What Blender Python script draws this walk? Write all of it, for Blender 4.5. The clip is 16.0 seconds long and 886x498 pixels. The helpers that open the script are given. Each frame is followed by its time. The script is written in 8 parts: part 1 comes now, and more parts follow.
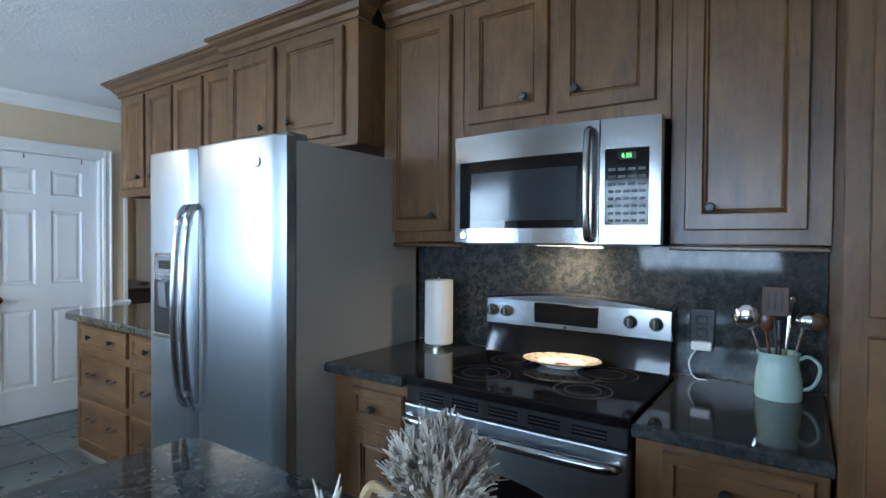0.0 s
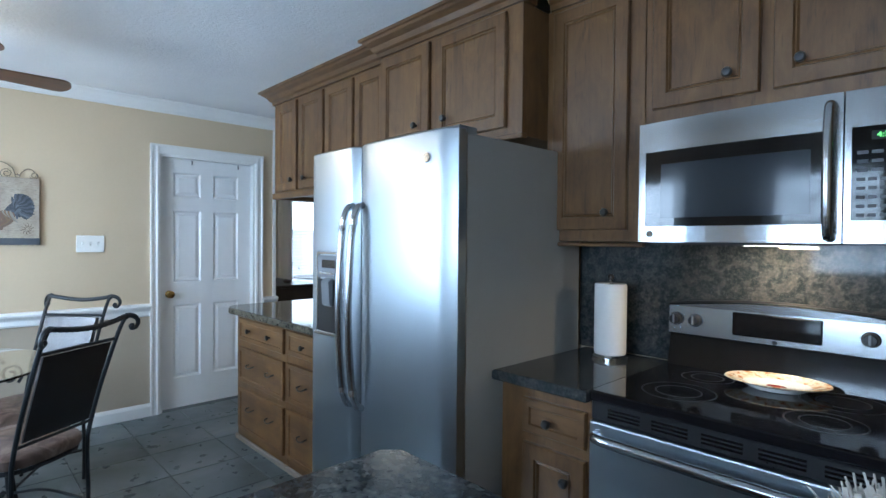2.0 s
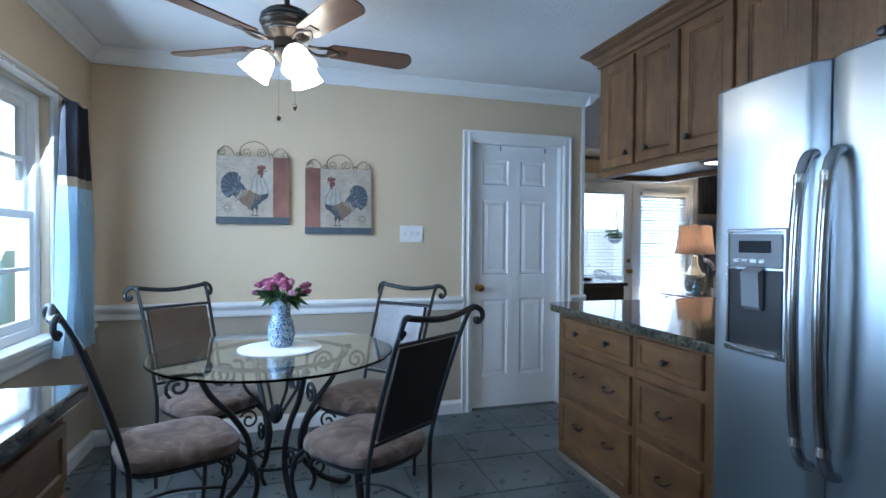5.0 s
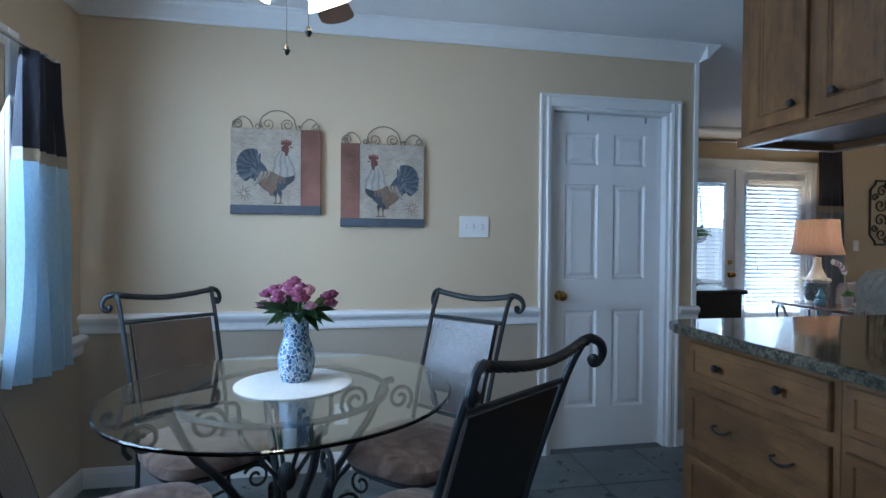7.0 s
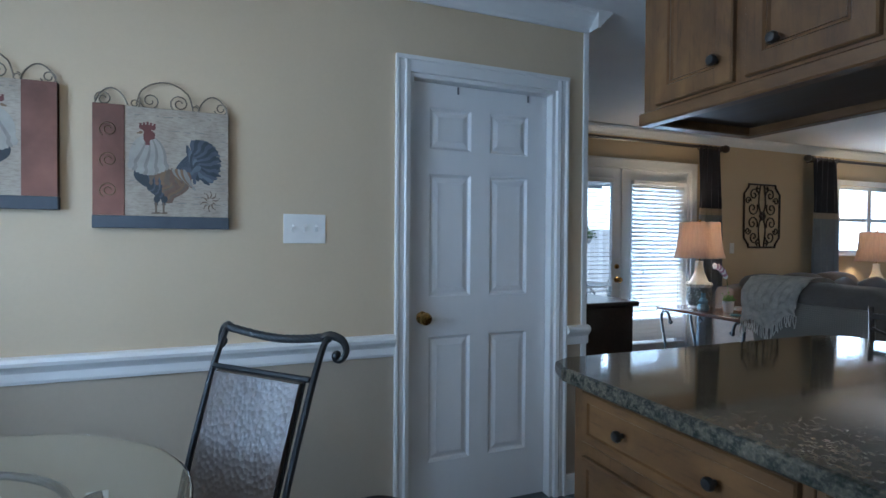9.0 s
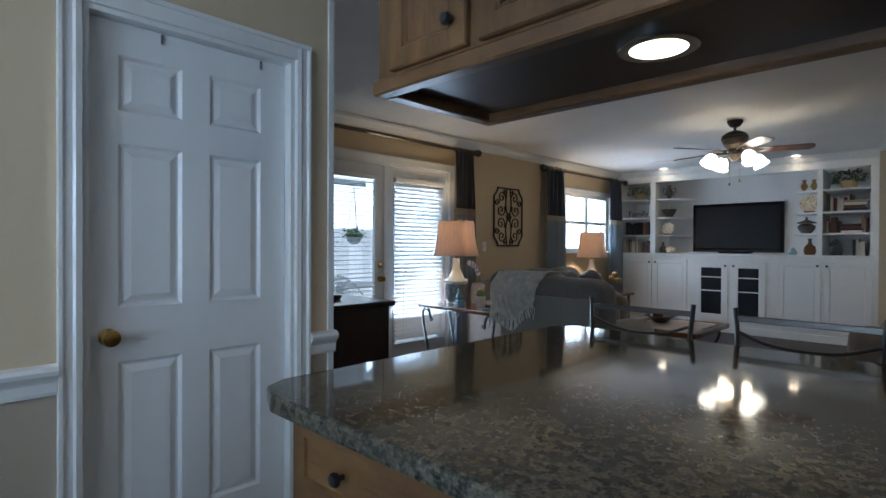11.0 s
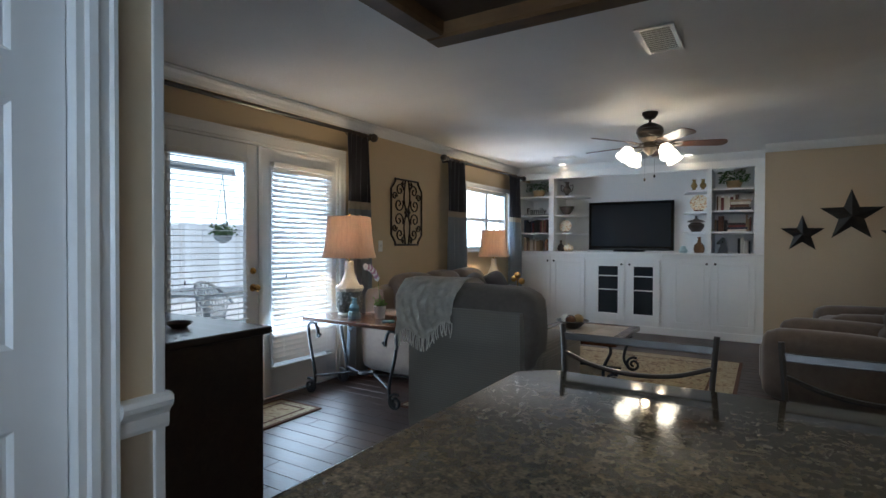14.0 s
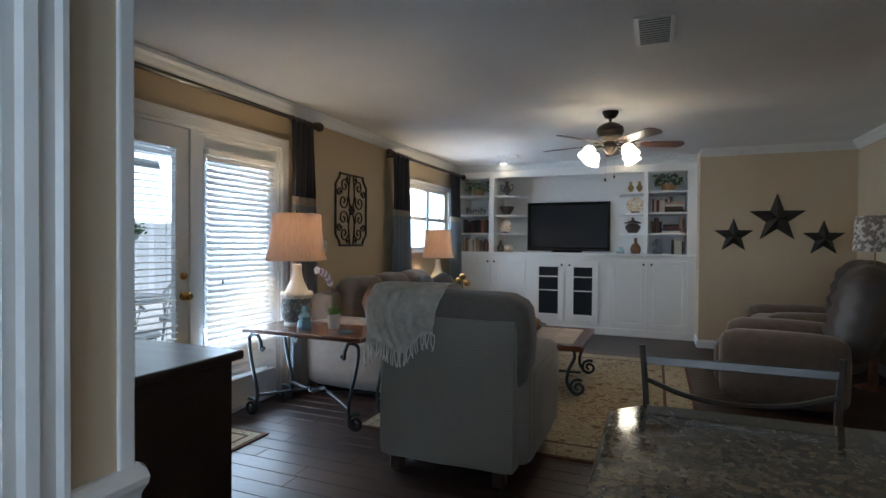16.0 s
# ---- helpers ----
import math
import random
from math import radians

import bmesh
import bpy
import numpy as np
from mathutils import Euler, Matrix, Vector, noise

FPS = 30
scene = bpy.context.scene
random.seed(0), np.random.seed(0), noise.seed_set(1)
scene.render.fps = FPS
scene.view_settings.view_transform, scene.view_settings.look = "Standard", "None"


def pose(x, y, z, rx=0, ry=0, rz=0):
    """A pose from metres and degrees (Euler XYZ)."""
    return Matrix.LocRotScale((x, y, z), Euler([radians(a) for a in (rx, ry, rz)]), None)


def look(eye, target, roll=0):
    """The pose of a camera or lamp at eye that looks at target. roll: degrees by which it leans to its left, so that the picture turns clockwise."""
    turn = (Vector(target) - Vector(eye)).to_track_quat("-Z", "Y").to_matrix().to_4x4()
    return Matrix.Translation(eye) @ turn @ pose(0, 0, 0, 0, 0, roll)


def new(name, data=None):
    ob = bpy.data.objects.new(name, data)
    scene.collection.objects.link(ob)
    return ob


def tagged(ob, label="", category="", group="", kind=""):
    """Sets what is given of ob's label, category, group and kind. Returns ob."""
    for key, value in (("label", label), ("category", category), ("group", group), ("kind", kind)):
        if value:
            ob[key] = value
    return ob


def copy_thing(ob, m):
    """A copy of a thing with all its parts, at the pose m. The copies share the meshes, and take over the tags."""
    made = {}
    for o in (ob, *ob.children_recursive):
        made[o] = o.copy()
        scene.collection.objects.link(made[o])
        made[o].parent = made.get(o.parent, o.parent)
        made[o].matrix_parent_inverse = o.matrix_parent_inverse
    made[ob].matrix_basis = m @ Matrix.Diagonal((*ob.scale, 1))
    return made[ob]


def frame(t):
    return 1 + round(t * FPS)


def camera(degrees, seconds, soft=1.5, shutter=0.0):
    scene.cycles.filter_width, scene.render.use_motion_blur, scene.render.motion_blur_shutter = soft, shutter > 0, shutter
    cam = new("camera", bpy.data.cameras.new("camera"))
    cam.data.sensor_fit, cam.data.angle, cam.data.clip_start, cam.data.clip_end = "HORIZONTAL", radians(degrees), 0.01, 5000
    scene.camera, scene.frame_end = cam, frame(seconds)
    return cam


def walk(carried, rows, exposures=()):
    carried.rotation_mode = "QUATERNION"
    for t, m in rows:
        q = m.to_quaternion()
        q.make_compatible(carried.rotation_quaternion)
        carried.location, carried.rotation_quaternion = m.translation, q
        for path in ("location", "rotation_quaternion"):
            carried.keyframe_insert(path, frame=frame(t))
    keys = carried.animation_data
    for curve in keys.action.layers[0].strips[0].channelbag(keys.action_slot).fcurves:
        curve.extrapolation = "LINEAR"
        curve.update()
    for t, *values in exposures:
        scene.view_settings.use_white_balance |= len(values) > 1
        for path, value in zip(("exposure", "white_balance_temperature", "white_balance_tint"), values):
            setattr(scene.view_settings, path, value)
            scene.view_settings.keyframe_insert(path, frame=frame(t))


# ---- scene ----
cam = camera(80.5, 16.0)
PATH = [
    (0, (0.236, 0.005, 1.394), (-0.901, 1.65, 1.359), 0.4),
    (0.5, (0.179, -0.006, 1.4), (-1.009, 1.602, 1.361), 0.4),
    (1, (0.109, -0.019, 1.396), (-1.152, 1.533, 1.358), 0.4),
    (1.5, (0.037, -0.027, 1.388), (-1.312, 1.449, 1.357), 0.5),
    (2, (-0.045, -0.034, 1.384), (-1.49, 1.348, 1.351), 0.5),
    (2.5, (-0.145, -0.048, 1.364), (-1.694, 1.218, 1.33), 0.5),
    (3, (-0.257, -0.072, 1.354), (-1.91, 1.054, 1.317), 0.4),
    (3.5, (-0.353, -0.077, 1.339), (-2.091, 0.912, 1.308), 0.4),
    (4, (-0.48, -0.089, 1.328), (-2.287, 0.766, 1.291), 0.4),
    (4.5, (-0.664, -0.109, 1.302), (-2.534, 0.6, 1.27), 0.4),
    (5, (-0.837, -0.131, 1.287), (-2.753, 0.443, 1.256), 0.4),
    (5.2, (-0.904, -0.125, 1.276), (-2.837, 0.389, 1.244), 0.4),
    (7.3, (-1.757, 0.05, 1.254), (-3.722, 0.419, 1.223), 0.4),
    (7.5, (-1.828, 0.079, 1.263), (-3.793, 0.452, 1.23), 0.3),
    (8, (-2.015, 0.202, 1.279), (-3.962, 0.659, 1.242), 0.3),
    (8.5, (-2.189, 0.352, 1.286), (-4.1, 0.94, 1.255), 0.3),
    (9, (-2.3, 0.465, 1.286), (-4.157, 1.206, 1.259), 0.4),
    (9.5, (-2.391, 0.554, 1.278), (-4.163, 1.48, 1.26), 0.3),
    (10, (-2.432, 0.621, 1.284), (-4.085, 1.747, 1.258), 0.5),
    (10.2, (-2.442, 0.653, 1.273), (-4.046, 1.846, 1.253), 0.4),
    (12.3, (-2.716, 1.038, 1.242), (-3.843, 2.69, 1.21), 0.4),
    (12.5, (-2.759, 1.072, 1.237), (-3.868, 2.736, 1.207), 0.3),
    (13, (-2.867, 1.136, 1.254), (-3.944, 2.821, 1.225), 0.3),
    (13.5, (-2.995, 1.228, 1.274), (-4.05, 2.927, 1.239), 0.4),
    (14, (-3.114, 1.327, 1.283), (-4.164, 3.029, 1.256), 0.2),
    (14.5, (-3.231, 1.369, 1.29), (-4.277, 3.073, 1.268), 0.4),
    (15, (-3.386, 1.389, 1.291), (-4.391, 3.118, 1.269), 0.5),
    (15.2, (-3.45, 1.393, 1.294), (-4.409, 3.148, 1.269), 0.5),
    (15.5, (-3.512, 1.415, 1.289), (-4.403, 3.206, 1.263), 0.3),
    (16, (-3.621, 1.462, 1.293), (-4.376, 3.314, 1.265), 0.4),
]
# brightness and white balance of the clip's camera on the way
EXPOSURES = [(0.0, 0.46, 5500, 8), (2.5, 0.38, 5400, 8), (5.0, -0.02, 5080, 8), (7.5, -0.50, 5000, 8), (10.0, -0.56, 5300, 8), (12.5, -0.52, 5560, 8), (16.0, -0.50, 5660, 8)]
walk(cam, [(t, look(eye, target, roll)) for t, eye, target, roll in PATH], EXPOSURES)
import itertools

# ---------- light ----------
world = bpy.data.worlds.new("sky")
scene.world = world
world.use_nodes = True
_nt = world.node_tree
_sky = _nt.nodes.new("ShaderNodeTexSky")
_sky.sky_type, _sky.sun_disc = "NISHITA", False
_sky.sun_elevation, _sky.sun_rotation = radians(51), radians(35)
_nt.links.new(_sky.outputs[0], _nt.nodes["Background"].inputs[0])
_nt.nodes["Background"].inputs[1].default_value = 0.15


def lamp(name, kind, m, energy, color=(1, 1, 1), size=0.1, size_y=None, angle=None):
    d = bpy.data.lights.new(name, kind)
    d.energy, d.color = energy, color
    if kind == "AREA":
        d.shape, d.size, d.size_y = "RECTANGLE", size, size_y or size
    elif kind == "SUN":
        d.angle = angle
    else:
        d.shadow_soft_size = size
    ob = new(name, d)
    ob.matrix_world = m
    return ob


SUNDIR = Vector((math.cos(radians(51)) * math.sin(radians(35)), math.cos(radians(51)) * math.cos(radians(35)), math.sin(radians(51))))
lamp("sun", "SUN", look(SUNDIR * 30, (0, 0, 0)), 5.0, (1, 0.95, 0.88), angle=radians(0.5))
DAY = (0.72, 0.86, 1.0)
WARM = (1.0, 0.72, 0.42)
# sky light standing in the window openings
lamp("dining_window_light", "AREA", look((-3.25, -1.445, 1.35), (-3.25, 5, -1.2)), 76, DAY, 1.5, 1.3)
lamp("sink_window_light", "AREA", look((-0.525, -1.445, 1.52), (-0.525, 5, 1.9)), 36, DAY, 1.35, 0.95)
lamp("french_door_light", "AREA", look((-6.68, 4.56, 1.08), (0, 4.56, 3.2)), 66, DAY, 0.78, 1.72)
lamp("living_window_light", "AREA", look((-6.69, 8.11, 1.6), (0, 8.11, 1.6)), 55, DAY, 1.35, 0.95)
for _p in ((-3.30, -0.13, 2.02), (-4.01, 6.31, 1.95)):
    for _k in range(3):
        _a = radians(30 + 120 * _k)
        lamp("fan_bulb", "POINT", pose(_p[0] + 0.12 * math.cos(_a), _p[1] + 0.12 * math.sin(_a), _p[2]), 3.0 if _p[1] < 2 else 4.6, WARM, 0.03)
lamp("table_lamp_bulb", "POINT", pose(-6.13, 4.70, 1.36), 18, WARM, 0.04)
lamp("table_lamp_bulb", "POINT", pose(-6.19, 7.6, 1.30), 34, WARM, 0.04)
lamp("cabinet_puck_bulb", "AREA", look((-2.98, 1.96, 1.685), (-2.98, 1.96, 0)), 2.5, WARM, 0.14)
lamp("hood_bulb", "AREA", look((-0.52, 1.9, 1.37), (-0.52, 2.02, 0.9)), 2.4, WARM, 0.12, 0.06)
for _x in (-5.72, -4.0):
    lamp("downlight_bulb", "AREA", look((_x, 8.95, 2.43), (_x, 8.95, 0)), 0.8, WARM, 0.1)


# ---------- materials ----------
class Nodes:
    def __init__(self, name):
        self.m = bpy.data.materials.new(name)
        self.m.use_nodes = True
        self.t = self.m.node_tree
        self.p = self.t.nodes["Principled BSDF"]
        self.co = self.add("ShaderNodeTexCoord").outputs["Object"]

    def add(self, kind, **kw):
        n = self.t.nodes.new(kind)
        for k, v in kw.items():
            n.inputs[k].default_value = v
        return n

    def link(self, a, b):
        self.t.links.new(a, b)
        return self

    def mapped(self, scale=(1, 1, 1), rot=(0, 0, 0)):
        n = self.add("ShaderNodeMapping", Scale=scale, Rotation=rot)
        self.link(self.co, n.inputs["Vector"])
        return n.outputs[0]

    def noise(self, vec, scale, detail=4.0, rough=0.55, dist=0.0):
        n = self.add("ShaderNodeTexNoise", Scale=scale, Detail=detail, Roughness=rough, Distortion=dist)
        self.link(vec, n.inputs["Vector"])
        return n.outputs["Fac"]

    def ramp(self, fac, stops):
        n = self.add("ShaderNodeValToRGB")
        while len(n.color_ramp.elements) < len(stops):
            n.color_ramp.elements.new(0.5)
        for e, (p, c) in zip(n.color_ramp.elements, stops):
            e.position, e.color = p, (*c, 1) if len(c) == 3 else c
        self.link(fac, n.inputs["Fac"])
        return n.outputs["Color"]

    def mix(self, fac, a, b, mode="MIX"):
        n = self.t.nodes.new("ShaderNodeMix")
        n.data_type, n.blend_type = "RGBA", mode
        for v, i in ((fac, 0), (a, 6), (b, 7)):
            if hasattr(v, "is_output"):
                self.link(v, n.inputs[i])
            else:
                n.inputs[i].default_value = v if i == 0 else (*v, 1)
        return n.outputs[2]

    def span(self, fac, lo, hi):
        n = self.add("ShaderNodeMapRange")
        n.inputs[3].default_value, n.inputs[4].default_value = lo, hi
        self.link(fac, n.inputs[0])
        return n.outputs[0]

    def random(self, amount, color):
        info = self.add("ShaderNodeObjectInfo")
        h = self.add("ShaderNodeHueSaturation")
        self.link(self.span(info.outputs["Random"], 1 - amount, 1 + amount), h.inputs["Value"])
        self.link(color, h.inputs["Color"])
        return h.outputs[0]

    def bump(self, fac, strength, dist=0.01):
        n = self.add("ShaderNodeBump", Strength=strength, Distance=dist)
        self.link(fac, n.inputs["Height"])
        prev = self.p.inputs["Normal"].links
        if prev:
            self.link(prev[0].from_socket, n.inputs["Normal"])
        self.link(n.outputs[0], self.p.inputs["Normal"])

    def done(self, color, rough=0.5, metal=0.0, **kw):
        for v, k in ((color, "Base Color"), (rough, "Roughness")):
            if hasattr(v, "is_output"):
                self.link(v, self.p.inputs[k])
            else:
                self.p.inputs[k].default_value = (*v, 1) if k == "Base Color" else v
        self.p.inputs["Metallic"].default_value = metal
        for k, v in kw.items():
            self.p.inputs[k.replace("_", " ")].default_value = v
        return self.m


def paint(name, c, rough=0.5, bump=0.06, scale=140, var=0.06, metal=0.0, stretch=(1, 1, 1), rand=0.0, **kw):
    """A plain coated surface: slight tone changes at two scales and fine relief."""
    n = Nodes(name)
    v = n.mapped(stretch)
    lo, hi = tuple(x * (1 - var) for x in c), tuple(min(1, x * (1 + var)) for x in c)
    col = n.ramp(n.noise(v, 3.0), [(0.3, lo), (0.7, hi)])
    col = n.mix(0.5, col, n.ramp(n.noise(v, scale * 0.3), [(0.3, lo), (0.7, hi)]))
    if rand:
        col = n.random(rand, col)
    if bump:
        n.bump(n.noise(v, scale, 3), bump, 0.004)
    return n.done(col, n.span(n.noise(v, 9), max(0.02, rough - 0.07), min(1, rough + 0.07)), metal, **kw)


def wood(name, dark, mid, light, grain="z", rough=0.36, size=1.0, rand=0.12, coat=0.25, bump=0.12):
    n = Nodes(name)
    long, wide = 1.3 * size, 16 * size
    s = {"z": (wide, wide, long), "x": (long, wide, wide), "y": (wide, long, wide)}[grain]
    v = n.mapped(s)
    g = n.noise(v, 1.6, 8, 0.62, 0.9)
    col = n.ramp(g, [(0.25, dark), (0.5, mid), (0.78, light)])
    col = n.mix(n.span(n.noise(n.mapped((2.2, 2.2, 1.6)), 4, 5), -0.25, 1.0), col, n.mix(0.5, col, dark))
    fine = n.noise(n.mapped(tuple(a * 5 for a in s)), 2.2, 3)
    col = n.mix(0.25, col, n.ramp(fine, [(0.35, dark), (0.65, light)]), "OVERLAY")
    n.bump(g, bump, 0.003)
    return n.done(n.random(rand, col), n.span(g, rough - 0.06, rough + 0.12), Coat_Weight=coat, Coat_Roughness=0.25)




def stained_maple(name, grain):
    """Brown stain on maple: clouded blotches, faint mineral streaks and a low grain."""
    n = Nodes(name)
    s = {"z": (22, 22, 1.1), "x": (1.1, 22, 22)}[grain]
    cloud = n.noise(n.mapped({"z": (1, 1, 0.5), "x": (0.5, 1, 1)}[grain]), 8, 6, 0.65, 0.8)
    col = n.ramp(cloud, [(0.28, (0.052, 0.024, 0.009)), (0.46, (0.110, 0.053, 0.018)), (0.60, (0.150, 0.075, 0.025)), (0.76, (0.212, 0.116, 0.042))])
    g = n.noise(n.mapped(s), 1.5, 6, 0.6, 0.7)
    col = n.mix(0.22, col, n.ramp(g, [(0.30, (0.050, 0.023, 0.009)), (0.72, (0.210, 0.112, 0.040))]))
    fleck = n.ramp(n.noise(n.mapped({"z": (70, 70, 9), "x": (9, 70, 70)}[grain]), 1.0, 3), [(0.58, (0, 0, 0)), (0.72, (0.5, 0.5, 0.5))])
    col = n.mix(fleck, col, (0.036, 0.017, 0.008))
    n.bump(g, 0.08, 0.002)
    return n.done(n.random(0.10, col), n.span(cloud, 0.30, 0.46), Coat_Weight=0.22, Coat_Roughness=0.22)


CAB_V = stained_maple("cabinet_wood", "z")
CAB_H = stained_maple("cabinet_wood_across", "x")
# cabinet brown with shade painted in, for undersides and toe recesses; also armchair feet
CAB_DARK = wood("shaded_cabinet_wood", (0.030, 0.018, 0.013), (0.058, 0.034, 0.024), (0.095, 0.056, 0.040), "x", 0.35)
ESPRESSO = wood("espresso_wood", (0.017, 0.011, 0.009), (0.030, 0.019, 0.015), (0.05, 0.032, 0.024), "x", 0.32, coat=0.5)
CHERRY = wood("cherry_wood", (0.07, 0.022, 0.010), (0.15, 0.055, 0.024), (0.22, 0.09, 0.04), "x", 0.22, coat=0.6)
BLADE = wood("fan_blade_wood", (0.06, 0.02, 0.008), (0.13, 0.05, 0.02), (0.2, 0.085, 0.035), "x", 0.28, coat=0.5)
PLANK = wood("hardwood_plank", (0.020, 0.009, 0.006), (0.045, 0.020, 0.012), (0.085, 0.042, 0.025), "x", 0.42, rand=0.35, coat=0.12, bump=0.5)
FENCE = wood("fence_wood", (0.66, 0.70, 0.73), (0.72, 0.76, 0.79), (0.80, 0.83, 0.85), "z", 0.8, coat=0)
WALL = paint("wall_paint", (0.585, 0.475, 0.325), 0.62, 0.08, 220, 0.025)
WALL_LOW = paint("lower_wall_paint", (0.42, 0.36, 0.275), 0.6, 0.08, 220, 0.03)
WALL_LR = paint("living_wall_paint", (0.55, 0.43, 0.27), 0.62, 0.08, 220, 0.025)
TRIM = paint("white_trim", (0.76, 0.765, 0.75), 0.32, 0.02, 60, 0.02)
DOORW = paint("white_door", (0.78, 0.79, 0.79), 0.36, 0.05, 90, 0.02, stretch=(1, 1, 0.2))
SHELFW = paint("white_cabinet", (0.80, 0.79, 0.76), 0.35, 0.02, 60, 0.02)
BLIND = paint("blind_slat", (0.82, 0.82, 0.80), 0.45, 0.0, 50, 0.02)
BLACK = paint("black_plastic", (0.012, 0.012, 0.013), 0.3, 0.03, 200, 0.1)
GLOSS = paint("black_glass", (0.006, 0.006, 0.007), 0.05, 0.0, 10, 0.02)
SCREEN = paint("dark_screen", (0.024, 0.028, 0.033), 0.12, 0.0, 10, 0.02)
GREYP = paint("grey_plastic", (0.16, 0.17, 0.18), 0.4, 0.03, 150, 0.05)
CASE = paint("fridge_case", (0.31, 0.295, 0.27), 0.42, 0.25, 420, 0.05)
IRON = paint("wrought_iron", (0.030, 0.034, 0.038), 0.42, 0.25, 70, 0.3, metal=0.55)
BRONZE = paint("dark_bronze", (0.05, 0.04, 0.032), 0.38, 0.1, 120, 0.25, metal=0.7)
PEWTER = paint("pewter_metal", (0.09, 0.095, 0.10), 0.3, 0.1, 150, 0.25, metal=0.9)
BRASS = paint("brass", (0.55, 0.36, 0.12), 0.22, 0.0, 80, 0.1, metal=1.0)
CHROME = paint("chrome", (0.75, 0.75, 0.74), 0.12, 0.0, 80, 0.03, metal=1.0)
SATIN = paint("satin_steel", (0.60, 0.61, 0.62), 0.24, 0.0, 80, 0.03, metal=1.0)
STOOLM = paint("stool_metal", (0.085, 0.078, 0.072), 0.35, 0.1, 120, 0.1, metal=0.8)
PAPER = paint("paper_towel", (0.82, 0.80, 0.76), 0.9, 0.35, 260, 0.03)


def suede():
    """Napped suede: patches where the pile lies light or dark."""
    n = Nodes("brown_suede")
    f = n.noise(n.mapped(), 9, 5, 0.6, 1.2)
    col = n.ramp(f, [(0.34, (0.070, 0.043, 0.031)), (0.50, (0.118, 0.076, 0.056)), (0.64, (0.190, 0.132, 0.102))])
    n.bump(n.noise(n.mapped(), 220, 3), 0.3, 0.002)
    n.bump(f, 0.15, 0.006)
    return n.done(col, 0.9, 0.0, Sheen_Weight=0.12)


SUEDE = suede()
CELADON = paint("celadon_glaze", (0.42, 0.56, 0.50), 0.14, 0.0, 30, 0.04)
PORCELAIN = paint("white_porcelain", (0.80, 0.79, 0.75), 0.15, 0.0, 30, 0.03)
WHEAT = paint("dried_wheat", (0.55, 0.50, 0.42), 0.8, 0.2, 120, 0.25, rand=0.25)
RAFFIA = paint("raffia", (0.40, 0.28, 0.15), 0.85, 0.4, 120, 0.25)
MAT_CLOTH = paint("white_woven_mat", (0.78, 0.76, 0.70), 0.9, 0.6, 160, 0.05)
LEAF = paint("leaf_green", (0.06, 0.13, 0.035), 0.5, 0.1, 60, 0.35)
PETAL = paint("magenta_petal", (0.25, 0.055, 0.13), 0.6, 0.1, 60, 0.35)
PETAL_PALE = paint("pale_petal", (0.46, 0.24, 0.32), 0.6, 0.1, 60, 0.25)
LEATHER_BACK = paint("black_leather", (0.010, 0.010, 0.011), 0.45, 0.25, 160, 0.2)
NAVY = paint("navy_drape", (0.036, 0.037, 0.050), 0.8, 0.4, 240, 0.25, Sheen_Weight=0.3)
DRAPE_GREY = paint("grey_drape", (0.30, 0.34, 0.38), 0.75, 0.35, 240, 0.15, Sheen_Weight=0.3)
BAND = paint("tan_band", (0.52, 0.45, 0.34), 0.8, 0.4, 240, 0.15)
CONCRETE = paint("patio_concrete", (0.68, 0.68, 0.66), 0.85, 0.3, 40, 0.12)
GROUND = paint("lawn_earth", (0.10, 0.13, 0.05), 0.95, 0.5, 12, 0.35)
RATTAN = paint("grey_wicker", (0.30, 0.32, 0.33), 0.6, 0.3, 120, 0.1)


def hammered(name, c):
    n = Nodes(name)
    vor = n.add("ShaderNodeTexVoronoi", Scale=70.0)
    n.link(n.mapped((1, 1, 0.9)), vor.inputs["Vector"])
    n.bump(vor.outputs["Distance"], 0.35, 0.006)
    col = n.ramp(n.noise(n.mapped(), 7, 3), [(0.3, tuple(x * 0.6 for x in c)), (0.7, c)])
    return n.done(col, 0.30, 0.0, Coat_Weight=0.8, Coat_Roughness=0.28)


LEATHER = hammered("hammered_leather", (0.085, 0.056, 0.036))


def brushed(name, c, rough, aniso=0.0):
    n = Nodes(name)
    f = n.noise(n.mapped((260, 260, 2.2)), 1.0, 3)
    n.bump(f, 0.03, 0.002)
    col = n.ramp(n.noise(n.mapped((1, 1, 1)), 2.5, 2), [(0.3, tuple(x * 0.94 for x in c)), (0.7, c)])
    return n.done(col, n.span(f, rough - 0.03, rough + 0.05), 1.0, Anisotropic=aniso)


STEEL = brushed("brushed_steel", (0.44, 0.485, 0.52), 0.32, 0.5)
STEEL_SHINY = brushed("polished_steel", (0.45, 0.46, 0.47), 0.17)


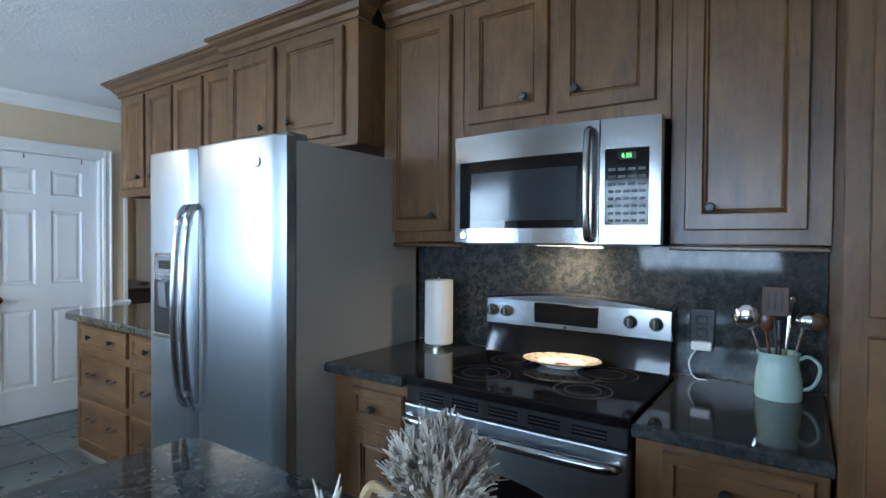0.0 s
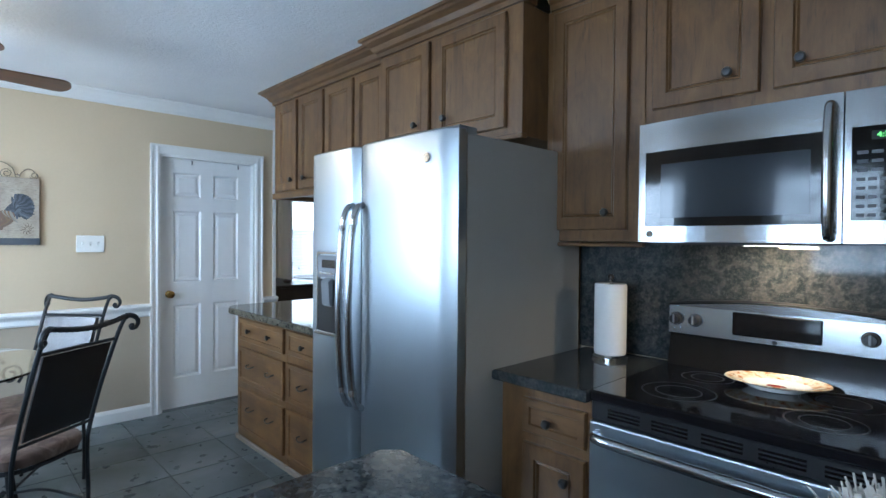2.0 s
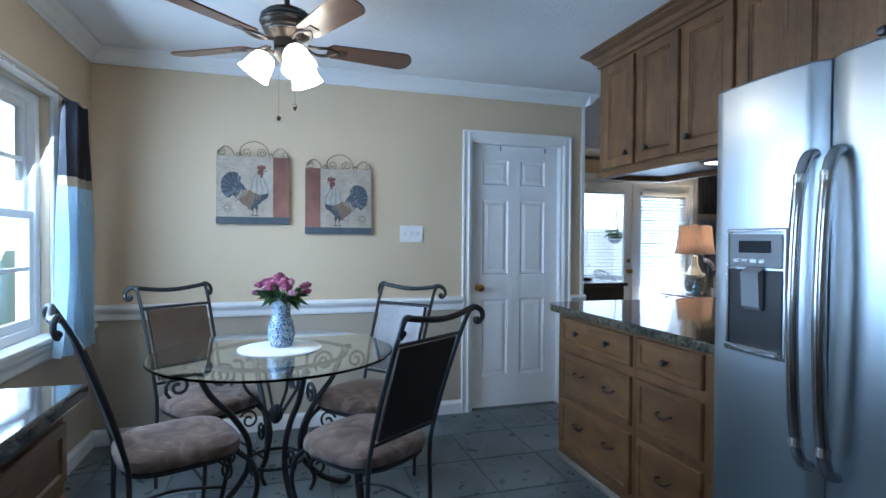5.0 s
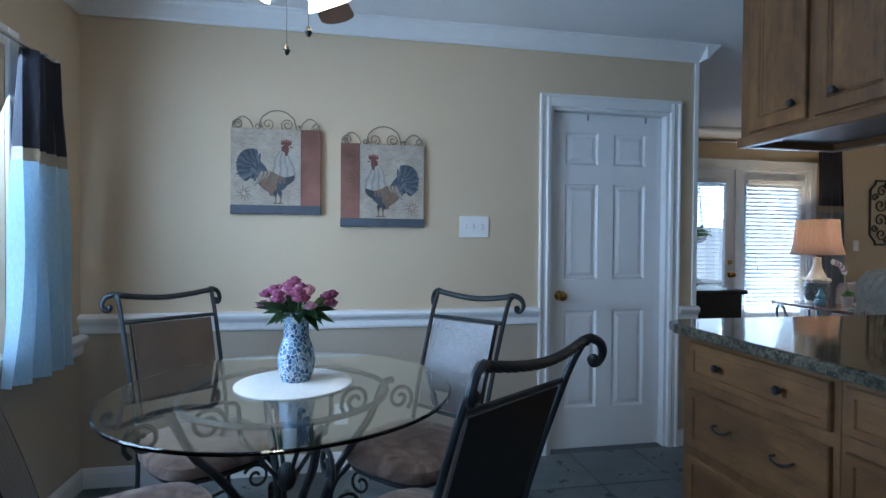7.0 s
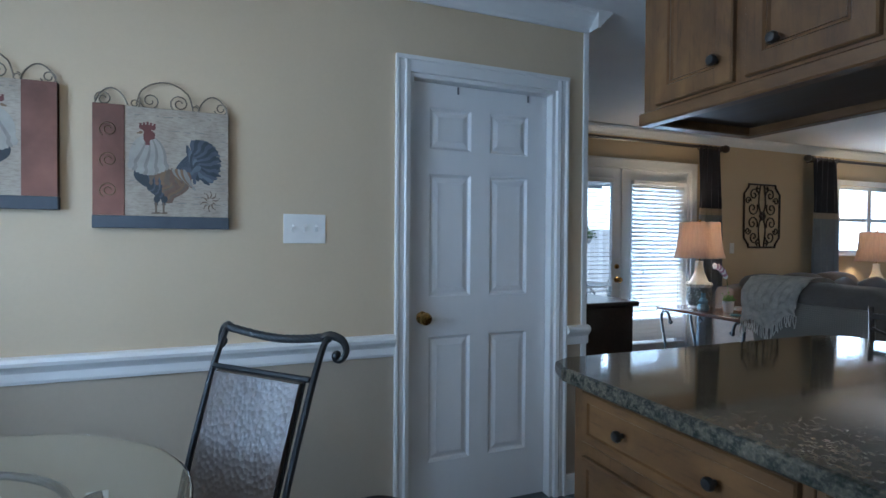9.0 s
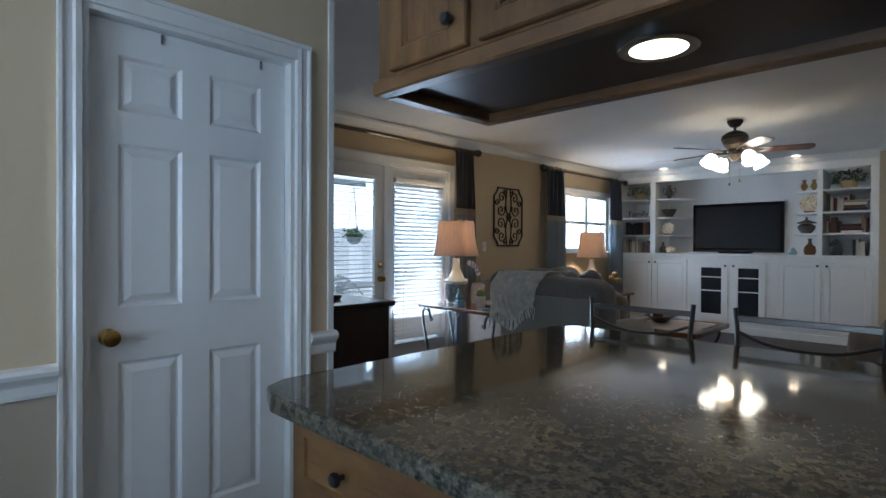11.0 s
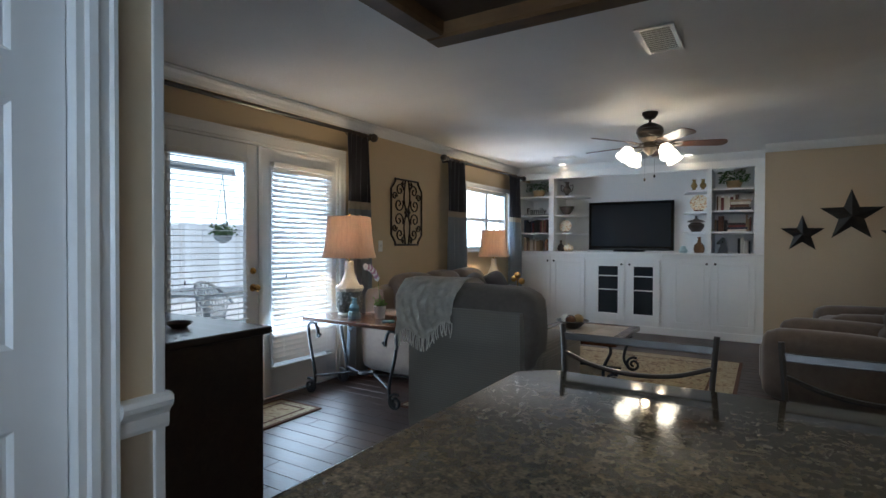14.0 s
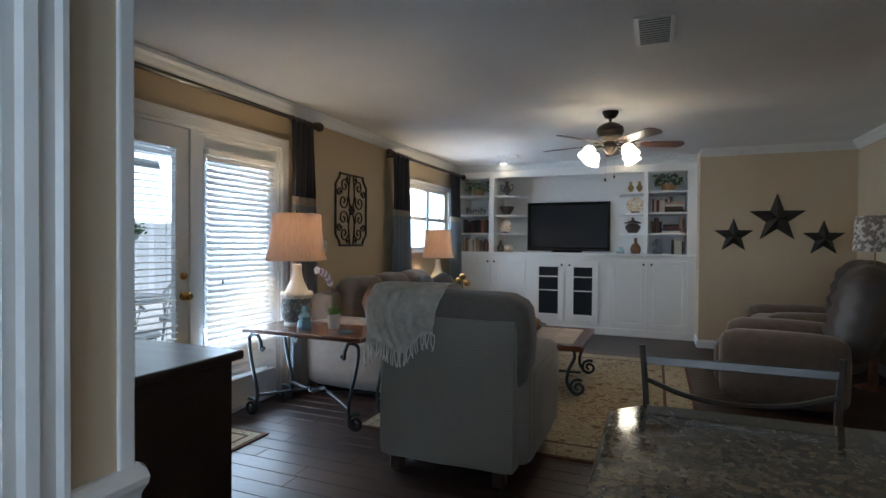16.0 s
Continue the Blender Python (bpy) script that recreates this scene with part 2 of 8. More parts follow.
def granite(name, dark, fleck, size, amount):
    """Dark stone crowded with soft-edged mineral blotches at two sizes."""
    n = Nodes(name)
    v = n.mapped()
    big = n.noise(v, size, 2, 0.5)
    small = n.noise(v, size * 2.7, 2, 0.55)
    mid = tuple((a + 0.5 * b) * 0.72 for a, b in zip(dark, fleck))
    col = n.ramp(big, [(0.40 - amount, dark), (0.50 - amount, mid), (0.60 - amount, fleck), (0.74 - amount, mid)])
    col = n.mix(0.42, col, n.ramp(small, [(0.42, tuple(a * 0.7 for a in dark)), (0.56, mid), (0.68, tuple(min(1, a * 1.05) for a in fleck))]))
    col = n.mix(n.ramp(n.noise(v, 4.5, 3), [(0.40, (0, 0, 0)), (0.68, (0.3, 0.3, 0.3))]), col, dark)
    col = n.mix(n.ramp(n.noise(v, size * 6, 2), [(0.62, (0, 0, 0)), (0.70, (0.4, 0.4, 0.4))]), col, (0.085, 0.095, 0.095))
    return n.done(col, n.span(n.noise(v, 30), 0.04, 0.09), 0.0, Specular_IOR_Level=0.38)


GRANITE = granite("dark_granite", (0.020, 0.025, 0.028), (0.084, 0.082, 0.074), 34.0, -0.02)
GRANITE_BAR = granite("fleck_granite", (0.022, 0.026, 0.022), (0.160, 0.138, 0.102), 54.0, 0.0)


def slate():
    n = Nodes("slate_tile")
    info = n.add("ShaderNodeObjectInfo")
    off = n.add("ShaderNodeVectorMath")
    off.operation = "ADD"
    n.link(n.co, off.inputs[0]).link(info.outputs["Location"], off.inputs[1])
    v = off.outputs[0]
    f = n.noise(v, 3.2, 5, 0.55, 0.5)
    col = n.ramp(f, [(0.28, (0.046, 0.058, 0.063)), (0.46, (0.082, 0.100, 0.107)), (0.60, (0.118, 0.138, 0.145)), (0.76, (0.160, 0.174, 0.172))])
    n.bump(f, 0.08, 0.006)
    n.bump(n.noise(v, 30, 3), 0.05, 0.002)
    return n.done(n.random(0.20, col), n.span(n.noise(v, 11, 4), 0.20, 0.40))


SLATE = slate()
GROUT = paint("grout", (0.090, 0.105, 0.110), 0.9, 0.5, 200, 0.2)


def plaster():
    n = Nodes("ceiling_texture")
    v = n.mapped()
    n.bump(n.noise(v, 55, 4, 0.6), 0.35, 0.01)
    n.bump(n.noise(v, 14, 3), 0.2, 0.01)
    col = n.ramp(n.noise(v, 2), [(0.3, (0.72, 0.72, 0.72)), (0.7, (0.77, 0.77, 0.76))])
    return n.done(col, 0.85)


CEIL = plaster()


def clear(name, tint=(1, 1, 1), rough=0.0, ior=1.45):
    n = Nodes(name)
    return n.done(tint, rough, 0.0, Transmission_Weight=1.0, IOR=ior)


GLASS = clear("window_glass", (0.97, 0.99, 1.0))
TABLE_GLASS = clear("table_glass", (0.93, 0.98, 0.97))
BLUE_GLASS = clear("blue_bottle_glass", (0.35, 0.62, 0.75), 0.05)


def glow(name, c, strength, base=(0.8, 0.78, 0.72)):
    n = Nodes(name)
    return n.done(base, 0.4, 0.0, Emission_Color=(*c, 1), Emission_Strength=strength)


SHADE_GLASS = glow("lit_frosted_glass", (1.0, 0.84, 0.60), 9.0)
PUCK = glow("lit_puck", (1.0, 0.84, 0.6), 9.0)
GREEN_LED = glow("green_display", (0.25, 1.0, 0.2), 1.6, (0.02, 0.05, 0.02))


def cloth_shade(name, c, through_it):
    """Linen on a frame, lit by the bulb inside it."""
    n = Nodes(name)
    f = n.noise(n.mapped((300, 300, 40)), 1.0, 2)
    n.bump(f, 0.2, 0.002)
    slub = n.noise(n.mapped((60, 60, 9)), 1.0, 4)
    col = n.mix(0.5, n.ramp(f, [(0.3, tuple(x * 0.75 for x in c)), (0.7, c)]), n.ramp(slub, [(0.3, tuple(x * 0.7 for x in c)), (0.7, c)]))
    n.done(col, 0.9)
    tr = n.add("ShaderNodeBsdfTranslucent")
    n.link(col, tr.inputs["Color"])
    mx = n.add("ShaderNodeMixShader")
    mx.inputs[0].default_value = through_it
    n.link(n.p.outputs[0], mx.inputs[1]).link(tr.outputs[0], mx.inputs[2])
    n.link(mx.outputs[0], n.t.nodes["Material Output"].inputs["Surface"])
    return n.m


LAMPSHADE = cloth_shade("linen_shade", (0.62, 0.50, 0.42), 0.45)


def weave(name, c1, c2, scale):
    n = Nodes(name)
    outs = []
    for ax in ("X", "Z", "Y"):
        w = n.t.nodes.new("ShaderNodeTexWave")
        w.bands_direction = ax
        w.inputs["Scale"].default_value, w.inputs["Distortion"].default_value = scale, 0.6
        n.link(n.co, w.inputs["Vector"])
        outs.append(w.outputs["Fac"])
    f = n.mix(1.0, n.mix(1.0, outs[0], outs[1], "MULTIPLY"), n.mix(0.12, (1, 1, 1), outs[2]), "MULTIPLY")
    col = n.ramp(f, [(0.05, c1), (0.6, c2)])
    col = n.mix(n.span(n.noise(n.mapped((1, 1, 0.4)), 9, 6, 0.7), -0.2, 0.9), col, c1)
    n.bump(f, 0.4, 0.004)
    return n.done(col, 0.9, 0.0, Sheen_Weight=0.2)


CHECK = weave("grey_check_fabric", (0.195, 0.178, 0.150), (0.275, 0.252, 0.212), 22)
MICRO = paint("brown_microfibre", (0.150, 0.114, 0.088), 0.85, 0.3, 60, 0.25, Sheen_Weight=0.3)
MICRO_DARK = paint("dark_brown_leather", (0.068, 0.056, 0.048), 0.55, 0.5, 30, 0.3)
PILLOW = paint("rust_pillow", (0.22, 0.115, 0.07), 0.85, 0.3, 90, 0.2)
THROWM = paint("knitted_throw", (0.64, 0.60, 0.52), 0.95, 1.0, 70, 0.3)


# ---------- mesh tools ----------
def part(name, bm, material, parent=None, label="", smooth=False, kind="", group="", category=""):
    """One mesh object. World-space geometry, moved into the parent's frame."""
    me = bpy.data.meshes.new(name)
    if parent is not None:
        at = Vector(parent.location)
        if parent.parent is not None:
            at = at + Vector(parent.parent.location)
        bmesh.ops.translate(bm, verts=bm.verts, vec=-at)
    bmesh.ops.recalc_face_normals(bm, faces=bm.faces)
    bm.to_mesh(me)
    bm.free()
    for m in material if isinstance(material, (list, tuple)) else [material]:
        me.materials.append(m)
    if smooth:
        for p in me.polygons:
            p.use_smooth = True
        me.set_sharp_from_angle(angle=radians(40))
    ob = new(name, me)
    ob.parent = parent
    return tagged(ob, label, category, group, kind)


def thing(name, label, category, at=(0, 0, 0), group=""):
    ob = new(name)
    ob.empty_display_size = 0.05
    ob.location = at
    return tagged(ob, label, category, group)


def box(x0, x1, y0, y1, z0, z1, b=0.0, seg=1, bm=None):
    bm2 = bmesh.new()
    bmesh.ops.create_cube(bm2, size=1)
    for v in bm2.verts:
        v.co = Vector(((x0 + x1) / 2 + v.co.x * (x1 - x0), (y0 + y1) / 2 + v.co.y * (y1 - y0), (z0 + z1) / 2 + v.co.z * (z1 - z0)))
    if b:
        bmesh.ops.bevel(bm2, geom=bm2.edges[:], offset=b, segments=seg, profile=0.5, affect="EDGES")
    return merge(bm, bm2)


def merge(bm, *others):
    if bm is None and len(others) == 1:
        return others[0]
    bm = bm or bmesh.new()
    for o in others:
        me = bpy.data.meshes.new("tmp")
        o.to_mesh(me)
        o.free()
        bm.from_mesh(me)
        bpy.data.meshes.remove(me)
    return bm


def rings(loops, cap=True, first_cap=False, closed=False, bm=None):
    """Skin over a row of loops with the same number of points."""
    bm = bm or bmesh.new()
    rows = [[bm.verts.new(p) for p in loop] for loop in loops]
    n = len(rows[0])
    pairs = list(zip(rows, rows[1:])) + ([(rows[-1], rows[0])] if closed else [])
    for a, b in pairs:
        for i in range(n):
            j = (i + 1) % n
            try:
                bm.faces.new((a[i], a[j], b[j], b[i]))
            except ValueError:
                pass
    if cap and not closed:
        bm.faces.new(rows[-1])
    if first_cap and not closed:
        bm.faces.new(rows[0][::-1])
    return bm


def lathe(profile, at=(0, 0, 0), n=24, bm=None, wave=0, depth=0.0):
    """Profile of (radius, height) turned about a vertical axis."""
    loops = []
    for r, z in profile:
        loops.append([(at[0] + r * (1 + depth * math.cos(wave * 2 * math.pi * i / n)) * math.cos(2 * math.pi * i / n),
                       at[1] + r * (1 + depth * math.cos(wave * 2 * math.pi * i / n)) * math.sin(2 * math.pi * i / n), at[2] + z) for i in range(n)])
    hollow = profile[0][0] > 0.001
    return rings(loops, not hollow, not hollow, hollow, bm=bm)


def smooth_path(pts, n=6):
    """Catmull-Rom through the points."""
    p = [Vector(q) for q in pts]
    p = [2 * p[0] - p[1]] + p + [2 * p[-1] - p[-2]]
    out = []
    for i in range(1, len(p) - 2):
        for k in range(n):
            t = k / n
            a, b, c, d = p[i - 1], p[i], p[i + 1], p[i + 2]
            out.append(0.5 * (2 * b + (c - a) * t + (2 * a - 5 * b + 4 * c - d) * t * t + (3 * b - a - 3 * c + d) * t ** 3))
    return out + [p[-2]]


def tube(pts, r=0.008, n=8, bm=None, flat=1.0, taper=None, curved=True, twist=0.0):
    """A rod along a path; flat squeezes it across the second axis."""
    path = smooth_path(pts) if curved and len(pts) > 2 else [Vector(q) for q in pts]
    up = Vector((0, 0, 1))
    d0 = (path[1] - path[0]).normalized()
    side = d0.cross(up) if abs(d0.dot(up)) < 0.95 else d0.cross(Vector((1, 0, 0)))
    side.normalize()
    loops = []
    for i, q in enumerate(path):
        d = (path[min(i + 1, len(path) - 1)] - path[max(i - 1, 0)]).normalized()
        side = (side - d * side.dot(d)).normalized()
        oth = d.cross(side)
        rr = r if taper is None else r + (taper - r) * i / (len(path) - 1)
        loops.append([q + (side * math.cos(2 * math.pi * k / n + twist * i) + oth * flat * math.sin(2 * math.pi * k / n + twist * i)) * rr for k in range(n)])
    return rings(loops, True, True, bm=bm)


def ball(c, r, sq=(1, 1, 1), u=12, v=8, bm=None):
    bm2 = bmesh.new()
    bmesh.ops.create_uvsphere(bm2, u_segments=u, v_segments=v, radius=1)
    for w in bm2.verts:
        w.co = Vector((c[0] + w.co.x * r * sq[0], c[1] + w.co.y * r * sq[1], c[2] + w.co.z * r * sq[2]))
    return merge(bm, bm2)


def disc(c, r, h, axis="y", n=20, b=0.0, bm=None):
    """A short cylinder about an axis, its one end at c."""
    prof = [(r * 0.001, 0), (r, 0), (r, h - b), (r - b, h)] if b else [(r * 0.001, 0), (r, 0), (r, h)]
    bm2 = lathe(prof, n=n)
    rot = {"z": Matrix(), "y": Matrix.Rotation(radians(90), 4, "X"), "x": Matrix.Rotation(radians(90), 4, "Y")}[axis]
    bmesh.ops.transform(bm2, matrix=Matrix.Translation(c) @ rot, verts=bm2.verts)
    return merge(bm, bm2)


def prism(poly, axis, a, b, bm=None):
    """A polygon of two coordinates pushed along an axis from a to b (order of the two: xy, xz or yz)."""
    put = {"x": lambda p, t: (t, p[0], p[1]), "y": lambda p, t: (p[0], t, p[1]), "z": lambda p, t: (p[0], p[1], t)}[axis]
    return rings([[put(p, a) for p in poly], [put(p, b) for p in poly]], True, True, bm=bm)


def panel_rings(x0, x1, z0, z1, y, steps, bm=None):
    """A framed panel facing -y: steps of (inset, forward)."""
    loops = []
    for i, f in steps:
        loops.append([(x0 + i, y - f, z0 + i), (x1 - i, y - f, z0 + i), (x1 - i, y - f, z1 - i), (x0 + i, y - f, z1 - i)])
    return rings(loops, True, True, bm=bm)


DOOR_STEPS = [(0, 0), (0, 0.014), (0.004, 0.019), (0.050, 0.019), (0.055, 0.012), (0.060, 0.015), (0.066, 0.008), (0.070, 0.008)]
DRAWER_STEPS = [(0, 0), (0, 0.014), (0.004, 0.019), (0.028, 0.019), (0.032, 0.012), (0.036, 0.012)]


def knob_part(x, y, z, parent, material=None, name="knob", r=0.016, axis=None):
    bm = bmesh.new()
    prof = [(0.0005, 0), (0.007, 0), (0.006, 0.012), (r * 0.95, 0.016), (r, 0.022), (r * 0.75, 0.029), (0.0005, 0.031)]
    bm = lathe(prof, n=14)
    bmesh.ops.transform(bm, matrix=Matrix.Translation((x, y, z)) @ (axis or Matrix.Rotation(radians(90), 4, "X")), verts=bm.verts)
    return part(name, bm, material or PEWTER, parent, "dark pewter knob" if material is None else "", True)


def pull_part(x, y, z, parent, w=0.075):
    bm = tube([(x - w / 2, y, z + 0.004), (x - w / 2, y - 0.02, z), (x - w / 4, y - 0.028, z - 0.008), (x, y - 0.03, z - 0.010), (x + w / 4, y - 0.028, z - 0.008), (x + w / 2, y - 0.02, z), (x + w / 2, y, z + 0.004)], 0.0045, 6)
    return part("pull", bm, PEWTER, parent, "dark pewter bail pull", True)


def cab_door(parent, x0, x1, z0, z1, y, knob=None, steps=None, name="door", pulls=(), mat=None):
    d = part(name, panel_rings(x0, x1, z0, z1, y, steps or DOOR_STEPS), mat or (CAB_H if name == "drawer" else CAB_V), parent)
    if knob:
        knob_part(knob[0], y - 0.018, knob[1], d)
    for p in pulls:
        pull_part(p[0], y - 0.018, p[1], d)
    return d


def lettering(text, m, size, material, parent, name="lettering", depth=0.0005):
    cu = bpy.data.curves.new("txt", "FONT")
    cu.body, cu.size, cu.extrude, cu.align_x, cu.align_y = text, size, depth, "CENTER", "CENTER"
    tmp = bpy.data.objects.new("txt", cu)
    me = bpy.data.meshes.new_from_object(tmp)
    bpy.data.objects.remove(tmp)
    bpy.data.curves.remove(cu)
    bm = bmesh.new()
    bm.from_mesh(me)
    bpy.data.meshes.remove(me)
    bmesh.ops.transform(bm, matrix=m, verts=bm.verts)
    return part(name, bm, material, parent)


SOUTHWARD = lambda x, y, z: pose(x, y, z, 90, 0, 0)
EASTWARD = lambda x, y, z: pose(x, y, z, 90, 0, 90)


# ---------- structure ----------
CZ = 2.45
XW, YS, YN, XK = -4.54, -1.28, 2.06, 0.95
XL, YT, XE = -6.53, 9.68, -1.53


def structure(name, bm, material, label, smooth=False):
    return part(name, bm, material, None, label, smooth, kind="structure", category=name.split("_")[0])


structure("ceiling", box(-6.7, 1.1, -1.45, 9.85, CZ, CZ + 0.1), CEIL, "white textured plaster ceiling")
floor_k = structure("floor_kitchen", box(XW - 0.12, 1.1, -1.4, 2.15, -0.08, -0.006), GROUT, "dark slate tile kitchen floor with grey grout")
floor_l = structure("floor_living", box(-6.6, 1.1, 2.15, 9.8, -0.08, -0.006), PLANK, "dark hand-scraped hardwood plank floor")

# wall with the six-panel door: upper and lower paint, split at the rail
DY0, DY1, DZ = 1.196, 1.962, 2.045
for nm, z0, z1, mt in (("wall_west_lower", 0, 0.80, WALL_LOW), ("wall_west_upper", 0.80, CZ, WALL)):
    bm = box(XW - 0.12, XW, -1.4, DY0, z0, z1)
    box(XW - 0.12, XW, DY1, 2.15, z0, z1, bm=bm)
    if z1 > DZ:
        box(XW - 0.12, XW, DY0, DY1, DZ, z1, bm=bm)
    structure(nm, bm, mt, "tan painted kitchen wall" if z0 else "darker tan painted wall below the chair rail")
# south wall with two windows
W1, W2 = (-3.95, -2.55, 0.80, 2.0), (-1.20, 0.15, 1.05, 2.0)
bm = box(XW - 0.12, W1[0], -1.43, YS, 0.80, CZ)
box(W1[1], W2[0], -1.43, YS, 0.80, CZ, bm=bm)
box(W2[1], 1.1, -1.43, YS, 0.80, CZ, bm=bm)
box(W1[0], W1[1], -1.43, YS, W1[3], CZ, bm=bm)
box(W2[0], W2[1], -1.43, YS, W2[3], CZ, bm=bm)
box(W2[0], W2[1], -1.43, YS, 0.80, W2[2], bm=bm)
structure("wall_south_upper", bm, WALL, "tan painted kitchen wall with windows")
structure("wall_south_lower", box(XW - 0.12, 1.1, -1.43, YS, 0, 0.80), WALL_LOW, "darker tan painted wall below the chair rail")
structure("wall_east", box(XK, 1.1, -1.4, 2.06, 0, CZ), WALL, "tan painted kitchen end wall")
structure("wall_stove", box(-2.33, 1.1, YN, 2.2, 0, CZ), WALL, "tan painted wall behind the range")
structure("wall_hall", box(-6.66, XW - 0.12, 2.03, 2.15, 0, CZ), WALL_LR, "tan painted living room wall")
# living room shell
FD0, FD1, FDZ = 3.22, 5.0, 2.06
LW0, LW1, LWZ0, LWZ1 = 7.45, 8.78, 1.17, 2.03
bm = box(XL - 0.14, XL, 2.15, FD0, 0, CZ)
box(XL - 0.14, XL, FD1, LW0, 0, CZ, bm=bm)
box(XL - 0.14, XL, LW1, 9.8, 0, CZ, bm=bm)
box(XL - 0.14, XL, FD0, FD1, FDZ, CZ, bm=bm)
box(XL - 0.14, XL, LW0, LW1, LWZ1, CZ, bm=bm)
box(XL - 0.14, XL, LW0, LW1, 0, LWZ0, bm=bm)
structure("wall_living_west", bm, WALL_LR, "tan painted living room wall")
structure("wall_living_north", box(-6.66, -3.13, YT, 9.8, 0, CZ), SHELFW, "white painted wall behind the built-in shelves")
structure("wall_star", box(-3.13, XE + 0.12, 8.67, 9.8, 0, CZ), WALL, "pale tan painted wall")
structure("wall_living_east", box(XE, XE + 0.12, 2.2, 8.67, 0, CZ), WALL, "pale tan painted wall")


# mouldings
def crown_profile(s=1):
    return [(0, 0), (0.012, 0), (0.018, 0.012), (0.03, 0.02), (0.05, 0.045), (0.072, 0.062), (0.078, 0.074), (0.088, 0.078), (0.088, 0.088), (0, 0.088)]


def mould(name, axis, wall, out, a, b, z, prof, label="white painted moulding", material=None):
    poly = [(wall + out * p[0], z + p[1]) for p in prof]
    return part(name, prism(poly, axis, a, b), material or TRIM, None, label, kind="structure", category="trim")


CR = CZ - 0.088
mould("crown", "y", XW, 1, YS, 2.15, CR, crown_profile())
mould("crown", "x", YS, 1, XW, XK, CR, crown_profile())
mould("crown", "x", 2.15, 1, -6.53, XW + 0.088, CR, crown_profile())
mould("crown", "y", XL, 1, 2.15, 9.1, CR, crown_profile())
mould("crown", "x", 8.67, -1, -3.13, XE, CR, crown_profile())
mould("crown", "y", XE, -1, 2.2, 8.67, CR, crown_profile())
RAIL = [(0, 0), (0.010, 0), (0.014, 0.012), (0.014, 0.040), (0.020, 0.050), (0.034, 0.066), (0.038, 0.080), (0.030, 0.092), (0.012, 0.098), (0, 0.098)]
mould("chair_rail", "y", XW, 1, YS, 1.126, 0.777, RAIL)
mould("chair_rail", "y", XW, 1, 2.032, 2.165, 0.767, RAIL)
mould("chair_rail", "x", 2.15, 1, -4.70, XW, 0.767, RAIL)
mould("chair_rail", "x", YS, 1, XW, -2.40, 0.757 - 0.08, RAIL)
BASE = [(0, 0), (0.016, 0), (0.016, 0.075), (0.011, 0.088), (0.006, 0.10), (0, 0.10)]
mould("baseboard", "y", XW, 1, YS, 1.126, 0, BASE)
mould("baseboard", "y", XW, 1, 2.032, 2.165, 0, BASE)
mould("baseboard", "x", 2.15, 1, -6.53, XW + 0.016, 0, BASE)
mould("baseboard", "x", YS, 1, XW, -2.40, 0, BASE)
mould("baseboard", "y", XL, 1, 2.15, 3.13, 0, BASE)
mould("baseboard", "y", XL, 1, 5.09, 9.1, 0, BASE)
mould("baseboard", "x", 8.67, -1, -3.14, XE, 0, BASE)
mould("baseboard", "y", -3.13, -1, 8.66, 9.1, 0, BASE)
mould("baseboard", "y", XE, -1, 2.2, 8.67, 0, BASE)
structure("corner_bead_trim", box(XW - 0.012, XW + 0.008, 2.126, 2.158, 0.10, 2.36, 0.004, 2), TRIM, "white painted corner bead on the wall end")
# door casing
CAS = [(0, 0), (0.004, 0.016), (0.022, 0.020), (0.030, 0.014), (0.050, 0.014), (0.058, 0.022), (0.068, 0.022), (0.070, 0)]


def casing_y(x, y0, y1, z1, out, name, z0=0.0, w=1.0):
    """Trim round an opening in a wall of constant x."""
    bm = bmesh.new()
    for y, s in ((y0, -1), (y1, 1)):
        prism([(x + out * p[1], y + s * p[0] * w) for p in CAS], "z", z0, z1 + 0.07 * w, bm=bm)
    prism([(y0 - 0.07 * w, z1), (y0 - 0.07 * w, z1 + 0.07 * w), (y1 + 0.07 * w, z1 + 0.07 * w), (y1 + 0.07 * w, z1)], "x", x, x + out * 0.015, bm=bm)
    prism([(y0 - 0.07 * w, z1 + 0.052 * w), (y0 - 0.07 * w, z1 + 0.07 * w), (y1 + 0.07 * w, z1 + 0.07 * w), (y1 + 0.07 * w, z1 + 0.052 * w)], "x", x + out * 0.0145, x + out * 0.0235, bm=bm)
    return part(name, bm, TRIM, None, "white painted casing", kind="structure", category="trim")


casing_y(XW, DY0, DY1, DZ, 1, "door_casing")
bm = box(XW - 0.118, XW - 0.001, DY0 - 0.002, DY0 + 0.018, 0, DZ)
box(XW - 0.118, XW - 0.001, DY1 - 0.018, DY1 + 0.002, 0, DZ, bm=bm)
box(XW - 0.118, XW - 0.001, DY0 + 0.018, DY1 - 0.018, DZ - 0.018, DZ + 0.002, bm=bm)
structure("door_jamb", bm, TRIM, "white painted door jamb")


